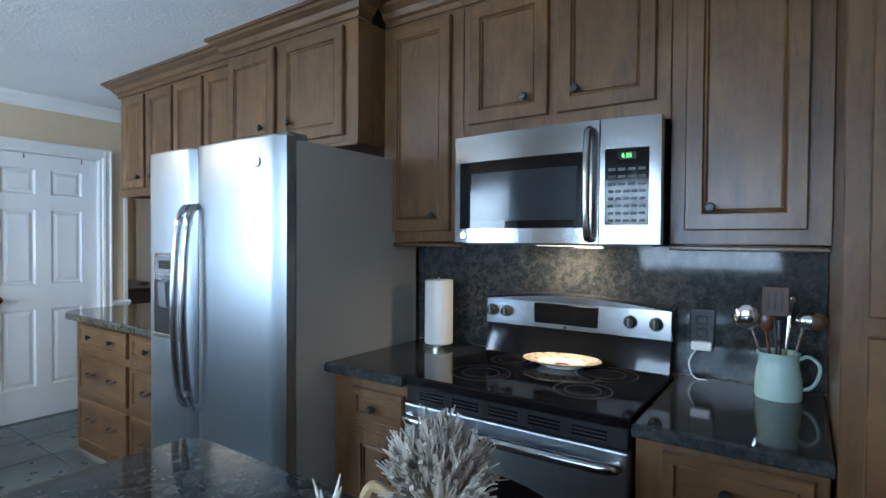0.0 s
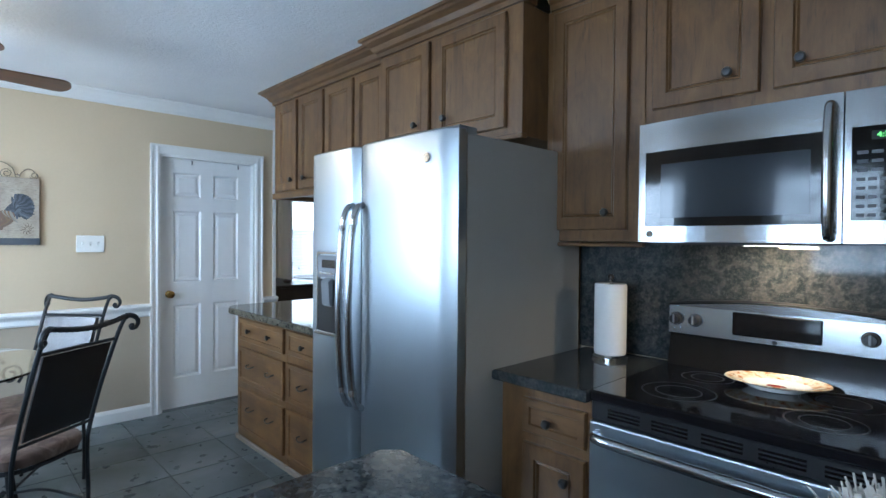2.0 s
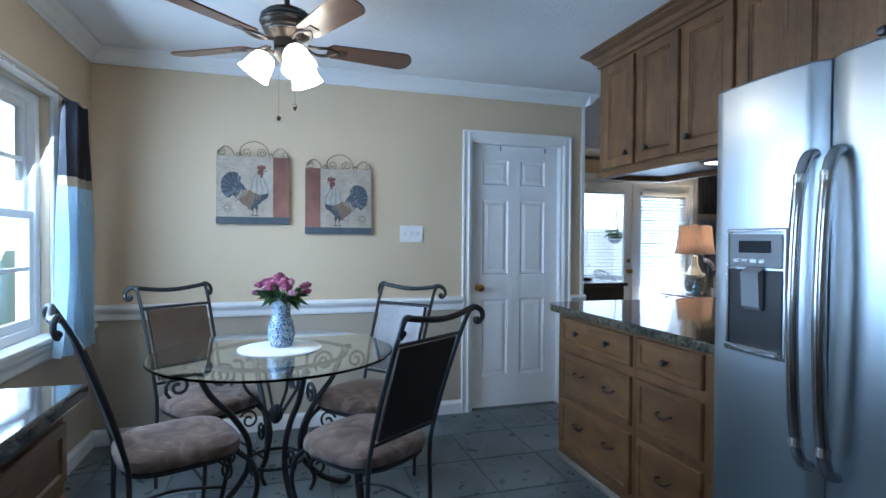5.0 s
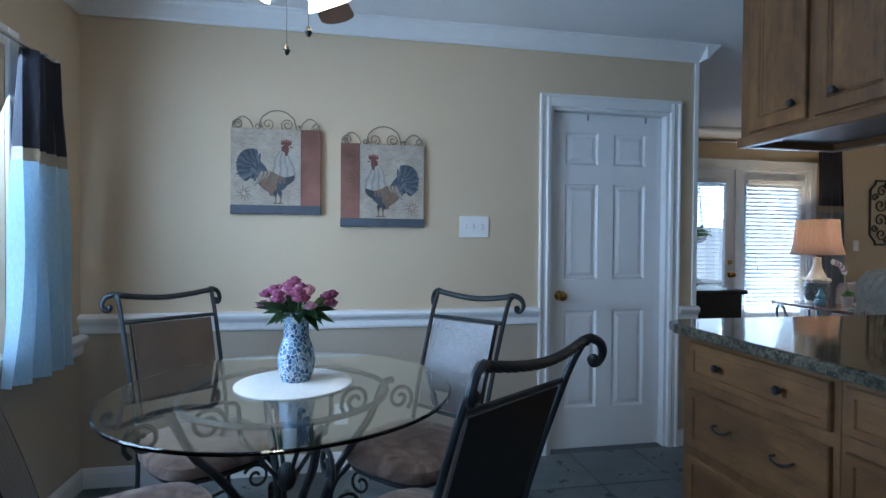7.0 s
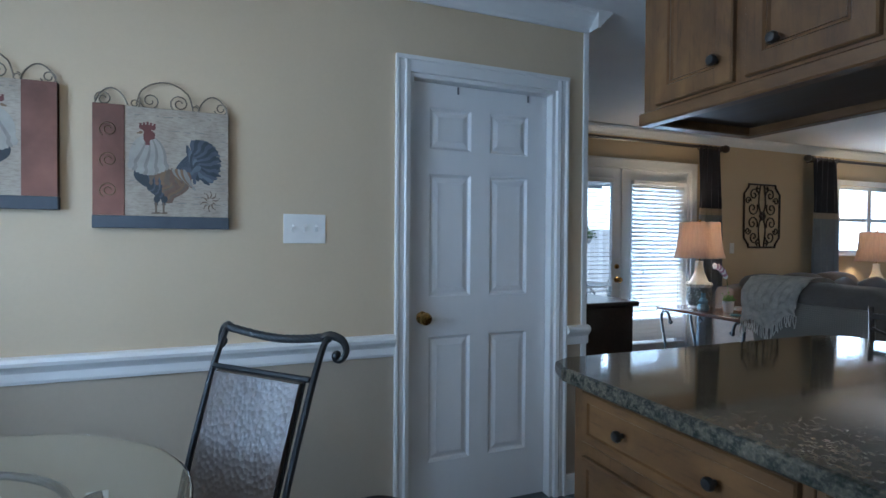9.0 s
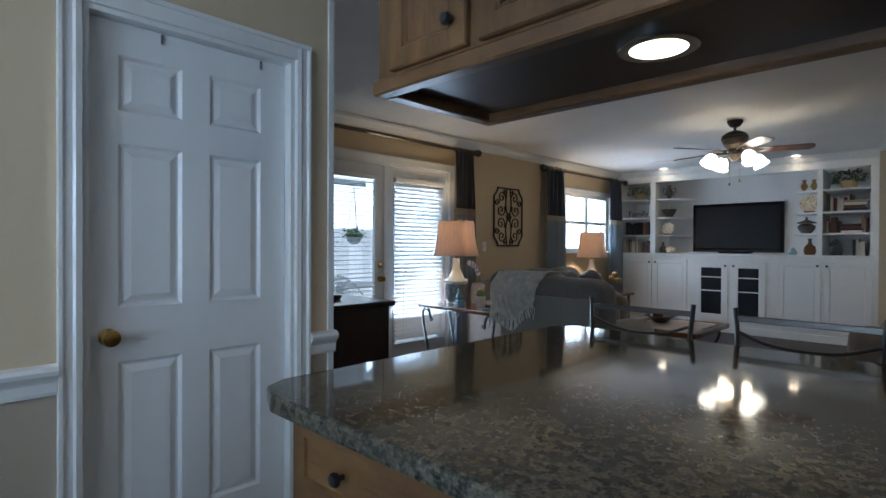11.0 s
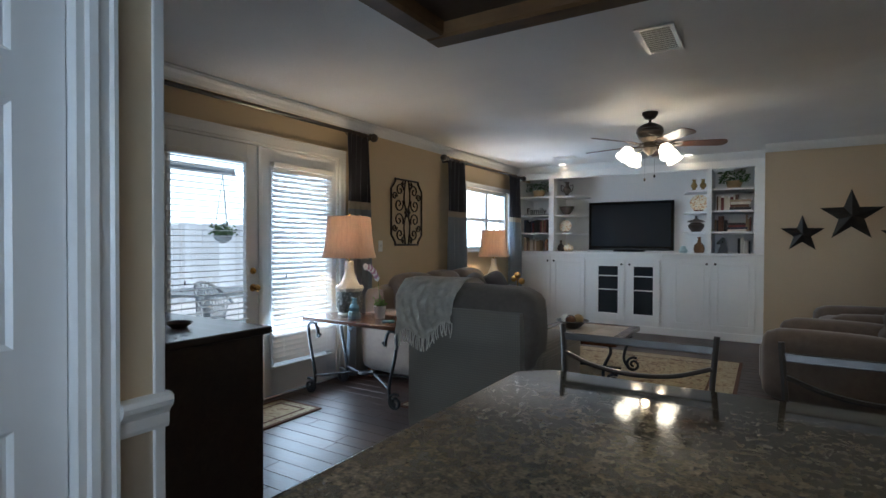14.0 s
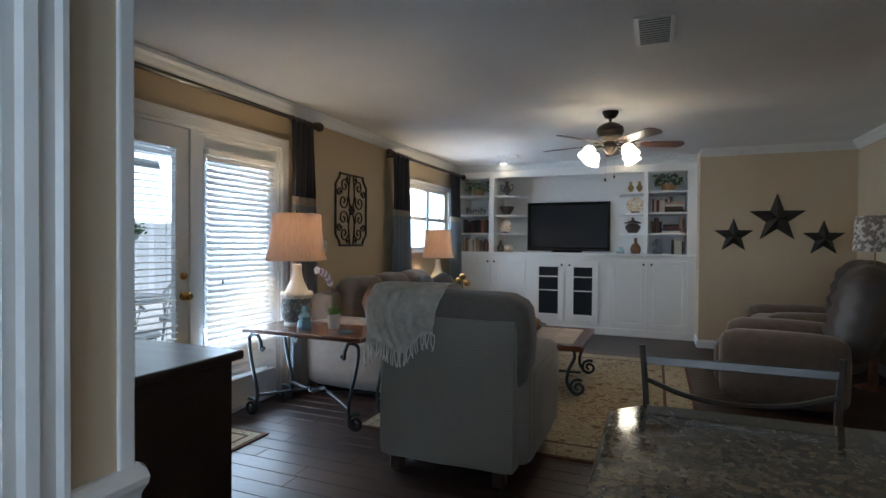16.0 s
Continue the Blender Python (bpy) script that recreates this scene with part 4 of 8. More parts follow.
# ---------- refrigerator ----------
def refrigerator():
    f = thing("refrigerator", "brushed stainless side-by-side refrigerator with grey sides", "refrigerator", (-1.766, 1.6, 0))
    part("case", box(-2.236, -1.297, 1.272, 2.0, 0.03, 1.758, 0.008, 2), CASE, f, "textured grey case")
    part("base_grille", box(-2.22, -1.31, 1.262, 1.30, 0.012, 0.088, 0.004), BLACK, f)
    for xx in (-2.18, -1.35):
        part("foot", disc((xx, 1.5, 0.0), 0.025, 0.035, "z", 12), BLACK, f)
    part("hinge_cover", box(-1.40, -1.31, 1.25, 1.34, 1.758, 1.785, 0.006, 2), GREYP, f)
    part("hinge_cover", box(-2.22, -2.13, 1.25, 1.34, 1.758, 1.785, 0.006, 2), GREYP, f)

    def door(x0, x1):
        loops = []
        n = 14
        for z, k in ((0.095, 0.006), (0.10, 0.0), (1.765, 0.0), (1.772, 0.006)):
            front = []
            for i in range(n + 1):
                u = i / n
                bow = 0.012 * (1 - (2 * u - 1) ** 2)
                edge = min(u, 1 - u) * (x1 - x0)
                rnd = 0.022 * (1 - math.sqrt(max(0, 1 - (1 - min(edge, 0.022) / 0.022) ** 2)))
                front.append((x0 + k + u * (x1 - x0 - 2 * k), 1.208 - bow + rnd + k, z))
            loops.append(front + [(x1 - k, 1.268, z), (x0 + k, 1.268, z)])
        return part("door", rings(loops, True, True), STEEL, f, "brushed stainless door", True)

    left, right = door(-2.234, -1.861), door(-1.855, -1.293)
    for d, x in ((left, -1.882), (right, -1.810)):
        z0, z1 = 0.695, 1.525
        pts = [(x, 1.204, z1), (x, 1.178, z1 - 0.012), (x, 1.158, z1 - 0.06), (x, 1.142, 1.33), (x, 1.134, 1.11), (x, 1.142, 0.89), (x, 1.158, z0 + 0.06), (x, 1.178, z0 + 0.012), (x, 1.204, z0)]
        part("handle", tube(pts, 0.016, 12, flat=0.9), STEEL_SHINY, d, "bowed stainless handle", True)
        for zz in (1.455, 0.765):
            part("handle_collar", tube([(x, 1.157, zz + 0.012), (x, 1.155, zz - 0.012)], 0.0178, 12), SATIN, d, smooth=True)
    a, b, z0, z1 = -2.155, -1.945, 0.955, 1.330
    bm = panel_rings(a, b, z0, z1, 1.210, [(0, 0), (0, 0.016), (0.004, 0.020), (0.010, 0.020), (0.013, 0.012)])
    dp = part("dispenser", bm, SATIN, f, "ice and water dispenser")
    part("control_panel", box(a + 0.014, b - 0.014, 1.190, 1.199, 1.215, z1 - 0.016, 0.003), GREYP, dp)
    part("display", box(a + 0.05, b - 0.05, 1.1875, 1.1905, 1.258, 1.294, 0.001), SCREEN, dp)
    bm = bmesh.new()
    for i in range(4):
        box(a + 0.03 + i * 0.03, a + 0.052 + i * 0.03, 1.1878, 1.1905, 1.228, 1.240, 0.001, bm=bm)
    part("button_row", bm, SATIN, dp)
    part("recess", box(a + 0.014, b - 0.014, 1.192, 1.1985, z0 + 0.02, 1.208, 0.002), BLACK, dp, "black dispenser recess")
    part("paddle", prism([(1.192, 1.215), (1.170, 1.20), (1.176, 1.10), (1.186, 1.09), (1.192, 1.10)], "x", (a + b) / 2 - 0.03, (a + b) / 2 + 0.03), GREYP, dp)
    part("drip_tray", box(a + 0.012, b - 0.012, 1.172, 1.194, z0 + 0.008, z0 + 0.026, 0.004), SATIN, dp)
    part("badge", disc((-1.42, 1.199, 1.675), 0.019, 0.006, "y", 20, 0.002), CHROME, f, "round chrome badge")


refrigerator()


# ---------- microwave ----------
KEYM = paint("dark_key", (0.06, 0.063, 0.066), 0.45, 0.0, 60, 0.1)


def microwave():
    x0, x1, y, z0, z1 = -0.898, -0.134, 1.70, 1.385, 1.79
    m = thing("microwave", "stainless over-the-range microwave with black glass door", "microwave", ((x0 + x1) / 2, 1.88, z0))
    part("case", box(x0 + 0.004, x1 - 0.004, y + 0.05, 2.055, z0 - 0.004, z1, 0.004), BLACK, m)

    def face(a, b, c, d, f0, f1, n=10):
        """A bowed slab between two depths in front of the case."""
        loops = []
        for z in (c, d):
            fr = []
            for i in range(n + 1):
                xx = a + (b - a) * i / n
                u = (xx - x0) / (x1 - x0)
                fr.append((xx, y + 0.028 - 0.028 * (1 - (2 * u - 1) ** 2) - f1, z))
            bk = []
            for i in range(n, -1, -1):
                xx = a + (b - a) * i / n
                u = (xx - x0) / (x1 - x0)
                bk.append((xx, y + 0.028 - 0.028 * (1 - (2 * u - 1) ** 2) - f0, z))
            loops.append(fr + bk)
        return rings(loops, True, True)

    part("door", face(x0, -0.322, z0, z1, -0.04, 0.0), STEEL_SHINY, m, "stainless door")
    part("control_side", face(-0.318, x1, z0, z1, -0.04, 0.0), STEEL_SHINY, m, "stainless control side")
    part("window_surround", face(-0.872, -0.352, 1.437, 1.69, -0.001, 0.003), GLOSS, m, "black glass window")
    part("window_mesh", face(-0.815, -0.392, 1.465, 1.645, 0.002, 0.0042), SCREEN, m, "grey see-through window mesh")
    part("handle", tube([(-0.345, y + 0.0, 1.755), (-0.345, y - 0.035, 1.745), (-0.345, y - 0.05, 1.66), (-0.345, y - 0.052, 1.575), (-0.345, y - 0.05, 1.49), (-0.345, y - 0.035, 1.41), (-0.345, y + 0.0, 1.40)], 0.013, 10), STEEL_SHINY, m, "curved stainless handle", True)
    cp = part("control_panel", face(-0.303, -0.168, 1.445, 1.692, -0.001, 0.003), GLOSS, m, "black glass control panel")
    part("display", face(-0.262, -0.206, 1.655, 1.678, 0.002, 0.004), SCREEN, cp)
    lettering("4:35", SOUTHWARD(-0.234, 1.7065, 1.666), 0.02, GREEN_LED, cp)
    for r in range(8):
        for q in range(5 if r > 2 else 4):
            w = 0.018 if r > 2 else 0.024
            xx = -0.292 + q * (0.024 if r > 2 else 0.030)
            u = (xx + w / 2 - x0) / (x1 - x0)
            yy = y + 0.028 - 0.028 * (1 - (2 * u - 1) ** 2) - 0.003
            part("key", box(xx, xx + w, yy - 0.0012, yy + 0.001, 1.455 + (7 - r) * 0.0235, 1.464 + (7 - r) * 0.0235, 0.0005), KEYM, cp)
    part("badge", disc((-0.855, 1.722, 1.412), 0.012, 0.004, "y", 18, 0.001), CHROME, m)
    part("vent_grille", box(x0 + 0.03, x1 - 0.03, y + 0.06, y + 0.30, z0 - 0.009, z0 - 0.004), BLACK, m)
    part("hood_lens", box(-0.60, -0.44, 1.85, 1.95, 1.3745, 1.3765), PUCK, m, "lit lens under the microwave")


microwave()


# ---------- range ----------
RINGM = paint("burner_ring_grey", (0.016, 0.016, 0.017), 0.3, 0, 50, 0.1)


def cooker():
    x0, x1, y = -0.897, -0.135, 1.425
    r = thing("range", "stainless electric range with black glass cooktop", "stove", ((x0 + x1) / 2, 1.73, 0))
    part("body", box(x0 + 0.004, x1 - 0.004, y + 0.03, 2.03, 0.03, 0.895, 0.003), BLACK, r)
    part("cooktop", box(x0, x1, y - 0.012, 1.975, 0.893, 0.926, 0.006, 2), GLOSS, r, "black glass cooktop")
    for cx, cy, rr in ((-0.70, 1.60, 0.105), (-0.70, 1.84, 0.08), (-0.33, 1.60, 0.09), (-0.33, 1.84, 0.105)):
        for q in (rr, rr * 0.62):
            part("burner_ring", lathe([(q - 0.002, 0), (q + 0.002, 0), (q + 0.002, 0.0004), (q - 0.002, 0.0004)], (cx, cy, 0.9259), 36), RINGM, r)
    part("vent_trim", box(x0 + 0.004, x1 - 0.004, y - 0.004, y + 0.03, 0.835, 0.893, 0.004), BLACK, r)
    for i in range(5):
        for k in range(3):
            part("vent_slot", box(x0 + 0.06 + i * 0.135, x0 + 0.16 + i * 0.135, y - 0.006, y - 0.003, 0.85 + k * 0.011, 0.856 + k * 0.011), GLOSS, r)
    d = part("oven_door", box(x0 + 0.003, x1 - 0.003, y - 0.014, y + 0.03, 0.215, 0.832, 0.006, 2), STEEL, r, "stainless oven door")
    loops = []
    n = 12
    for off in (-0.0165, -0.0138):
        loop = [(x0 + 0.11, y + off, 0.33), (x1 - 0.11, y + off, 0.33)]
        for i in range(n + 1):
            u = i / n
            loop.append((x1 - 0.11 - u * (x1 - x0 - 0.22), y + off, 0.60 + 0.075 * math.sin(math.pi * u)))
        loops.append(loop)
    part("oven_window", rings(loops, True, True), GLOSS, d, "black glass oven window")
    part("handle", tube([(x0 + 0.03, y - 0.012, 0.79), (x0 + 0.045, y - 0.045, 0.792), (x0 + 0.14, y - 0.055, 0.792), ((x0 + x1) / 2, y - 0.06, 0.792), (x1 - 0.14, y - 0.055, 0.792), (x1 - 0.045, y - 0.045, 0.792), (x1 - 0.03, y - 0.012, 0.79)], 0.016, 12), STEEL_SHINY, d, "wide stainless bar handle", True)
    part("storage_drawer", box(x0 + 0.003, x1 - 0.003, y - 0.012, y + 0.03, 0.05, 0.205, 0.006, 2), STEEL, r)
    # backguard
    part("backguard_riser", prism([(1.955, 0.925), (2.036, 0.925), (2.036, 1.15), (2.005, 1.15), (1.985, 1.045)], "x", x0 + 0.012, x1 - 0.012), GLOSS, r, "black riser under the control panel")
    loops = []
    n = 16
    for off, k in ((0.045, 0.0), (0.008, 0.0), (0.0, 0.004)):
        lo = [(x0 + 0.006 + k + (x1 - x0 - 0.012 - 2 * k) * i / n, 1.966 + off, 1.040 + k) for i in range(n + 1)]
        hi = [(x1 - 0.006 - k - (x1 - x0 - 0.012 - 2 * k) * i / n, 1.972 + off, 1.150 - k + 0.028 * math.sin(math.pi * i / n)) for i in range(n + 1)]
        loops.append(lo + hi)
    bg = part("control_panel", rings(loops, True, True), STEEL_SHINY, r, "arched stainless control panel")
    part("top_trim", tube([(x0 + 0.006 + (x1 - x0 - 0.012) * i / 12, 2.0, 1.152 + 0.028 * math.sin(math.pi * i / 12)) for i in range(13)], 0.006, 8), BLACK, r)
    for kx in (-0.858, -0.790, -0.285, -0.195):
        kn = part("control_knob", lathe([(0.0005, 0), (0.024, 0), (0.024, 0.004), (0.021, 0.006), (0.019, 0.024), (0.016, 0.028), (0.0005, 0.028)], n=22), BLACK, None, "round black knob", True)
        kn.data.transform(Matrix.Rotation(radians(90), 4, "X"))
        kn.parent, kn.location = bg, Vector((kx, 1.967, 1.098)) - Vector(r.location)
        part("knob_pointer", box(kx - 0.003, kx + 0.003, 1.934, 1.9395, 1.085, 1.115, 0.001), GREYP, bg)
    ds = part("clock_panel", box(-0.665, -0.405, 1.9635, 1.968, 1.062, 1.142, 0.003), GLOSS, bg, "black glass clock panel")
    part("display", box(-0.560, -0.500, 1.9622, 1.964, 1.100, 1.130), SCREEN, ds)
    lettering("4:35", SOUTHWARD(-0.53, 1.9618, 1.115), 0.026, GREEN_LED, ds)
    bm = bmesh.new()
    for xx in (-0.650, -0.625, -0.600, -0.475, -0.450, -0.425):
        for zz in (1.075, 1.10, 1.122):
            box(xx - 0.008, xx + 0.008, 1.9626, 1.964, zz - 0.004, zz + 0.004, bm=bm)
    part("touch_key_pad", bm, GREYP, ds, kind="stuff")
    part("badge", disc((-0.535, 1.967, 1.052), 0.008, 0.003, "y", 16, 0.001), BLACK, bg)


cooker()


# ---------- things on the worktops ----------
def paper_towel():
    x, y = -1.09, 1.895
    t = thing("paper_towel_holder", "white paper towel roll on a steel holder", "paper towel", (x, y, 0.918))
    part("base", lathe([(0.0005, 0), (0.068, 0), (0.068, 0.012), (0.060, 0.020), (0.0005, 0.022)], (x, y, 0.918), 28), CHROME, t, smooth=True)
    part("roll", lathe([(0.022, 0.022), (0.060, 0.022), (0.062, 0.03), (0.062, 0.295), (0.060, 0.30), (0.022, 0.30)], (x, y, 0.918), 32), PAPER, t, "white quilted paper roll", True)
    part("spindle", tube([(x, y, 0.93), (x, y, 1.235)], 0.006, 8), CHROME, t)
    part("finial", ball((x, y, 1.243), 0.013), BRONZE, t, smooth=True)


paper_towel()

MOTTLE = Nodes("painted_plate_rim")
MOTTLE = MOTTLE.done(MOTTLE.ramp(MOTTLE.noise(MOTTLE.mapped(), 45, 3), [(0.35, (0.45, 0.16, 0.06)), (0.48, (0.75, 0.62, 0.4)), (0.6, (0.8, 0.75, 0.62)), (0.72, (0.25, 0.14, 0.06))]), 0.15)


def plate():
    c = (-0.50, 1.85, 0.9268)
    p = thing("plate", "oval white plate with painted orange rim", "plate", c)
    for nm, prof, mt in (("dish", [(0.0005, 0.006), (0.075, 0.006), (0.098, 0.018), (0.100, 0.015), (0.078, 0.001), (0.0005, 0.0)], PORCELAIN), ("rim", [(0.097, 0.0175), (0.150, 0.030), (0.152, 0.027), (0.099, 0.0145)], MOTTLE)):
        bm = lathe(prof, (0, 0, 0), 36) if nm == "dish" else rings([[(r * math.cos(a), r * math.sin(a), z) for a in [2 * math.pi * i / 36 for i in range(36)]] for r, z in prof], closed=True)
        bmesh.ops.transform(bm, matrix=pose(*c, 0, 0, 12) @ Matrix.Diagonal((0.95, 0.66, 1, 1)), verts=bm.verts)
        part(nm, bm, mt, p, smooth=True)
    part("painted_fruit", ball((c[0], c[1] + 0.005, c[2] + 0.008), 0.022, (1.3, 0.8, 0.15)), paint("red_fruit", (0.35, 0.05, 0.03), 0.2), p)


plate()


def pitcher():
    x, y, z = 0.175, 1.91, 0.918
    p = thing("pitcher", "pale green glazed pitcher holding utensils", "pitcher", (x, y, z))
    part("body", lathe([(0.0005, 0), (0.072, 0), (0.076, 0.01), (0.073, 0.07), (0.064, 0.12), (0.062, 0.145), (0.069, 0.162), (0.066, 0.163), (0.058, 0.145), (0.060, 0.12), (0.068, 0.07), (0.0005, 0.012)], (x, y, z), 32), CELADON, p, smooth=True)
    part("handle", tube([(x + 0.058, y, z + 0.14), (x + 0.09, y, z + 0.155), (x + 0.118, y, z + 0.13), (x + 0.118, y, z + 0.09), (x + 0.098, y, z + 0.05), (x + 0.068, y, z + 0.035)], 0.009, 10, flat=0.7), CELADON, p, smooth=True)
    for o in p.children:
        o.data.transform(Matrix.Scale(0.86, 4))
    bl = BLACK

    def utensil(name, label, top, mt, head, at):
        u = thing(name, label, "utensil", (x, y, z + 0.02), "utensils in the pitcher")
        a = (x + at[0], y + at[1], z + 0.03)
        part("handle", tube([a, top], 0.005, 8, curved=False), mt, u)
        head(u, top)

    def spatula(u, t):
        bm = box(t[0] - 0.035, t[0] + 0.035, t[1] - 0.002, t[1] + 0.002, t[2], t[2] + 0.09, 0.002)
        part("blade", bm, paint("brown_nylon", (0.07, 0.035, 0.02), 0.5), u)
        for k in (-0.018, 0.0, 0.018):
            part("slot", box(t[0] + k - 0.003, t[0] + k + 0.003, t[1] - 0.0035, t[1] - 0.0021, t[2] + 0.015, t[2] + 0.075), BLACK, u)

    utensil("spatula", "brown slotted spatula in the pitcher", (x - 0.01, y - 0.01, z + 0.25), bl, spatula, (0, 0))
    utensil("ladle", "shiny steel ladle in the pitcher", (x + 0.065, y - 0.02, z + 0.235), CHROME, lambda u, t: part("bowl", ball((t[0] + 0.015, t[1] - 0.01, t[2] + 0.01), 0.042, (1, 0.8, 0.7), 18, 12), CHROME, u, smooth=True), (0.02, 0))
    utensil("skimmer", "steel skimmer spoon in the pitcher", (x - 0.075, y, z + 0.21), CHROME, lambda u, t: part("bowl", ball((t[0] - 0.01, t[1], t[2] + 0.03), 0.038, (1, 0.35, 1.1), 16, 10), CHROME, u, smooth=True), (-0.02, 0))
    utensil("whisk", "steel whisk with dark handle in the pitcher", (x + 0.03, y + 0.015, z + 0.29), CHROME, lambda u, t: part("knob_end", ball((t[0], t[1], t[2] + 0.012), 0.013), CHROME, u, smooth=True), (0.01, 0.01))
    utensil("wooden_spoon", "dark wooden spoon in the pitcher", (x - 0.035, y + 0.02, z + 0.2), CHERRY, lambda u, t: part("bowl", ball((t[0], t[1], t[2] + 0.03), 0.024, (1, 0.4, 1.5)), CHERRY, u, smooth=True), (-0.01, 0.01))
    utensil("tongs", "black handled tongs in the pitcher", (x + 0.005, y - 0.03, z + 0.22), BLACK, lambda u, t: part("grip", tube([(t[0], t[1], t[2] - 0.05), (t[0], t[1], t[2] + 0.02)], 0.010, 8), BLACK, u), (0.0, -0.02))


pitcher()
o = thing("outlet", "black outlet plate on the granite backsplash", "outlet", (-0.055, 2.036, 1.10))
part("plate", box(-0.095, -0.015, 2.030, 2.038, 1.035, 1.16, 0.003), BLACK, o)
for zz in (1.075, 1.12):
    part("socket", box(-0.072, -0.038, 2.0275, 2.0305, zz - 0.014, zz + 0.014, 0.003), BLACK, o)
o = thing("plug_in_charger", "white plug-in charger with cord at the outlet", "charger", (-0.055, 2.01, 1.05))
part("body", box(-0.085, -0.02, 1.985, 2.027, 1.018, 1.05, 0.006, 2), PORCELAIN, o)
part("cord", tube([(-0.07, 2.0, 1.02), (-0.09, 1.99, 0.97), (-0.07, 1.98, 0.925), (-0.03, 1.985, 0.921)], 0.003, 6), PORCELAIN, o)


def sheaf():
    """Stems flare below a raffia tie and fan out above it into bristly ears."""
    rnd = random.Random(4)
    x, y, z = -0.092, 0.475, 0.919
    s = thing("wheat_bundle", "dried wheat bundle tied with raffia on the island", "dried flowers", (x, y, z))
    bm = bmesh.new()
    hd = bmesh.new()
    tie = 0.195
    for i in range(210):
        a, q = rnd.uniform(0, 6.283), math.sqrt(rnd.random())
        u = Vector((math.cos(a), math.sin(a), 0))
        o = Vector((x, y, z))
        b = o + u * 0.055 * q + Vector((0, 0, 0.002))
        m = o + u * 0.026 * q + Vector((0, 0, tie))
        h = 0.282 - 0.045 * q * q + rnd.uniform(-0.03, 0.008)
        t = o + u * (0.052 * q + rnd.uniform(-0.005, 0.008)) + Vector((0, 0, h - 0.02))
        tube([tuple(b), tuple(m), tuple(t)], 0.0019, 4, bm=bm, curved=False)
        d = (t - m).normalized()
        side = d.cross(Vector((rnd.gauss(0, 1), rnd.gauss(0, 1), 0.3))).normalized()
        tube([tuple(t - d * 0.022), tuple(t - d * 0.004 + side * 0.002), tuple(t + d * 0.014)], 0.0062, 5, bm=hd, taper=0.0030, curved=False)
        for k in range(5):
            e = t + d * rnd.uniform(0.008, 0.022) + side * rnd.uniform(-0.012, 0.012) + Vector((rnd.uniform(-1, 1), rnd.uniform(-1, 1), rnd.uniform(-0.5, 1))) * 0.008
            tube([tuple(t - d * rnd.uniform(0, 0.015)), tuple(e)], 0.0009, 3, bm=hd, curved=False)
    part("stem", bm, WHEAT, s, kind="stuff")
    part("ear", hd, paint("pale_wheat_ear", (0.40, 0.365, 0.315), 0.85, 0.3, 120, 0.35), s, "pale bristly wheat ears", kind="stuff")
    bm = bmesh.new()
    for k in range(5):
        lp = [(x + 0.034 * math.cos(a), y + 0.034 * math.sin(a), z + tie - 0.02 + 0.008 * k + 0.004 * math.sin(3 * a + k)) for a in [2 * math.pi * i / 20 for i in range(21)]]
        tube(lp, 0.006, 6, bm=bm, curved=False)
    for k in (-1, 1):
        tube([(x + 0.02 * k, y - 0.036, z + tie), (x + 0.055 * k, y - 0.05, z + tie + 0.012), (x + 0.06 * k, y - 0.052, z + tie - 0.02), (x + 0.015 * k, y - 0.04, z + tie - 0.006)], 0.006, 6, bm=bm)
    part("tie", bm, RAFFIA, s, "raffia tie with a bow")
    v = thing("dried_pod_stem", "pale dried leaf pods on the island", "dried flowers", (-0.40, 0.60, z))
    part("stand", lathe([(0.0005, 0), (0.02, 0), (0.018, 0.015), (0.006, 0.02), (0.0005, 0.021)], (-0.40, 0.60, z), 12), RAFFIA, v)
    for k in range(4):
        a = k * 1.7
        part("pod", tube([(-0.40, 0.60, z + 0.015), (-0.40 + 0.015 * math.cos(a), 0.60 + 0.015 * math.sin(a), z + 0.04), (-0.40 + 0.03 * math.cos(a), 0.60 + 0.03 * math.sin(a), z + 0.078)], 0.010, 6, taper=0.001), PORCELAIN if k % 2 else WHEAT, v)


sheaf()


# ---------- dining things ----------
def spiral(c, r0, r1, a0, turns, ux, uy, n=18):
    """Points of a scroll in the plane of ux and uy."""
    out = []
    for i in range(n + 1):
        t = i / n
        a, r = a0 + turns * 2 * math.pi * t, r0 + (r1 - r0) * t
        out.append(Vector(c) + Vector(ux) * r * math.cos(a) + Vector(uy) * r * math.sin(a))
    return out


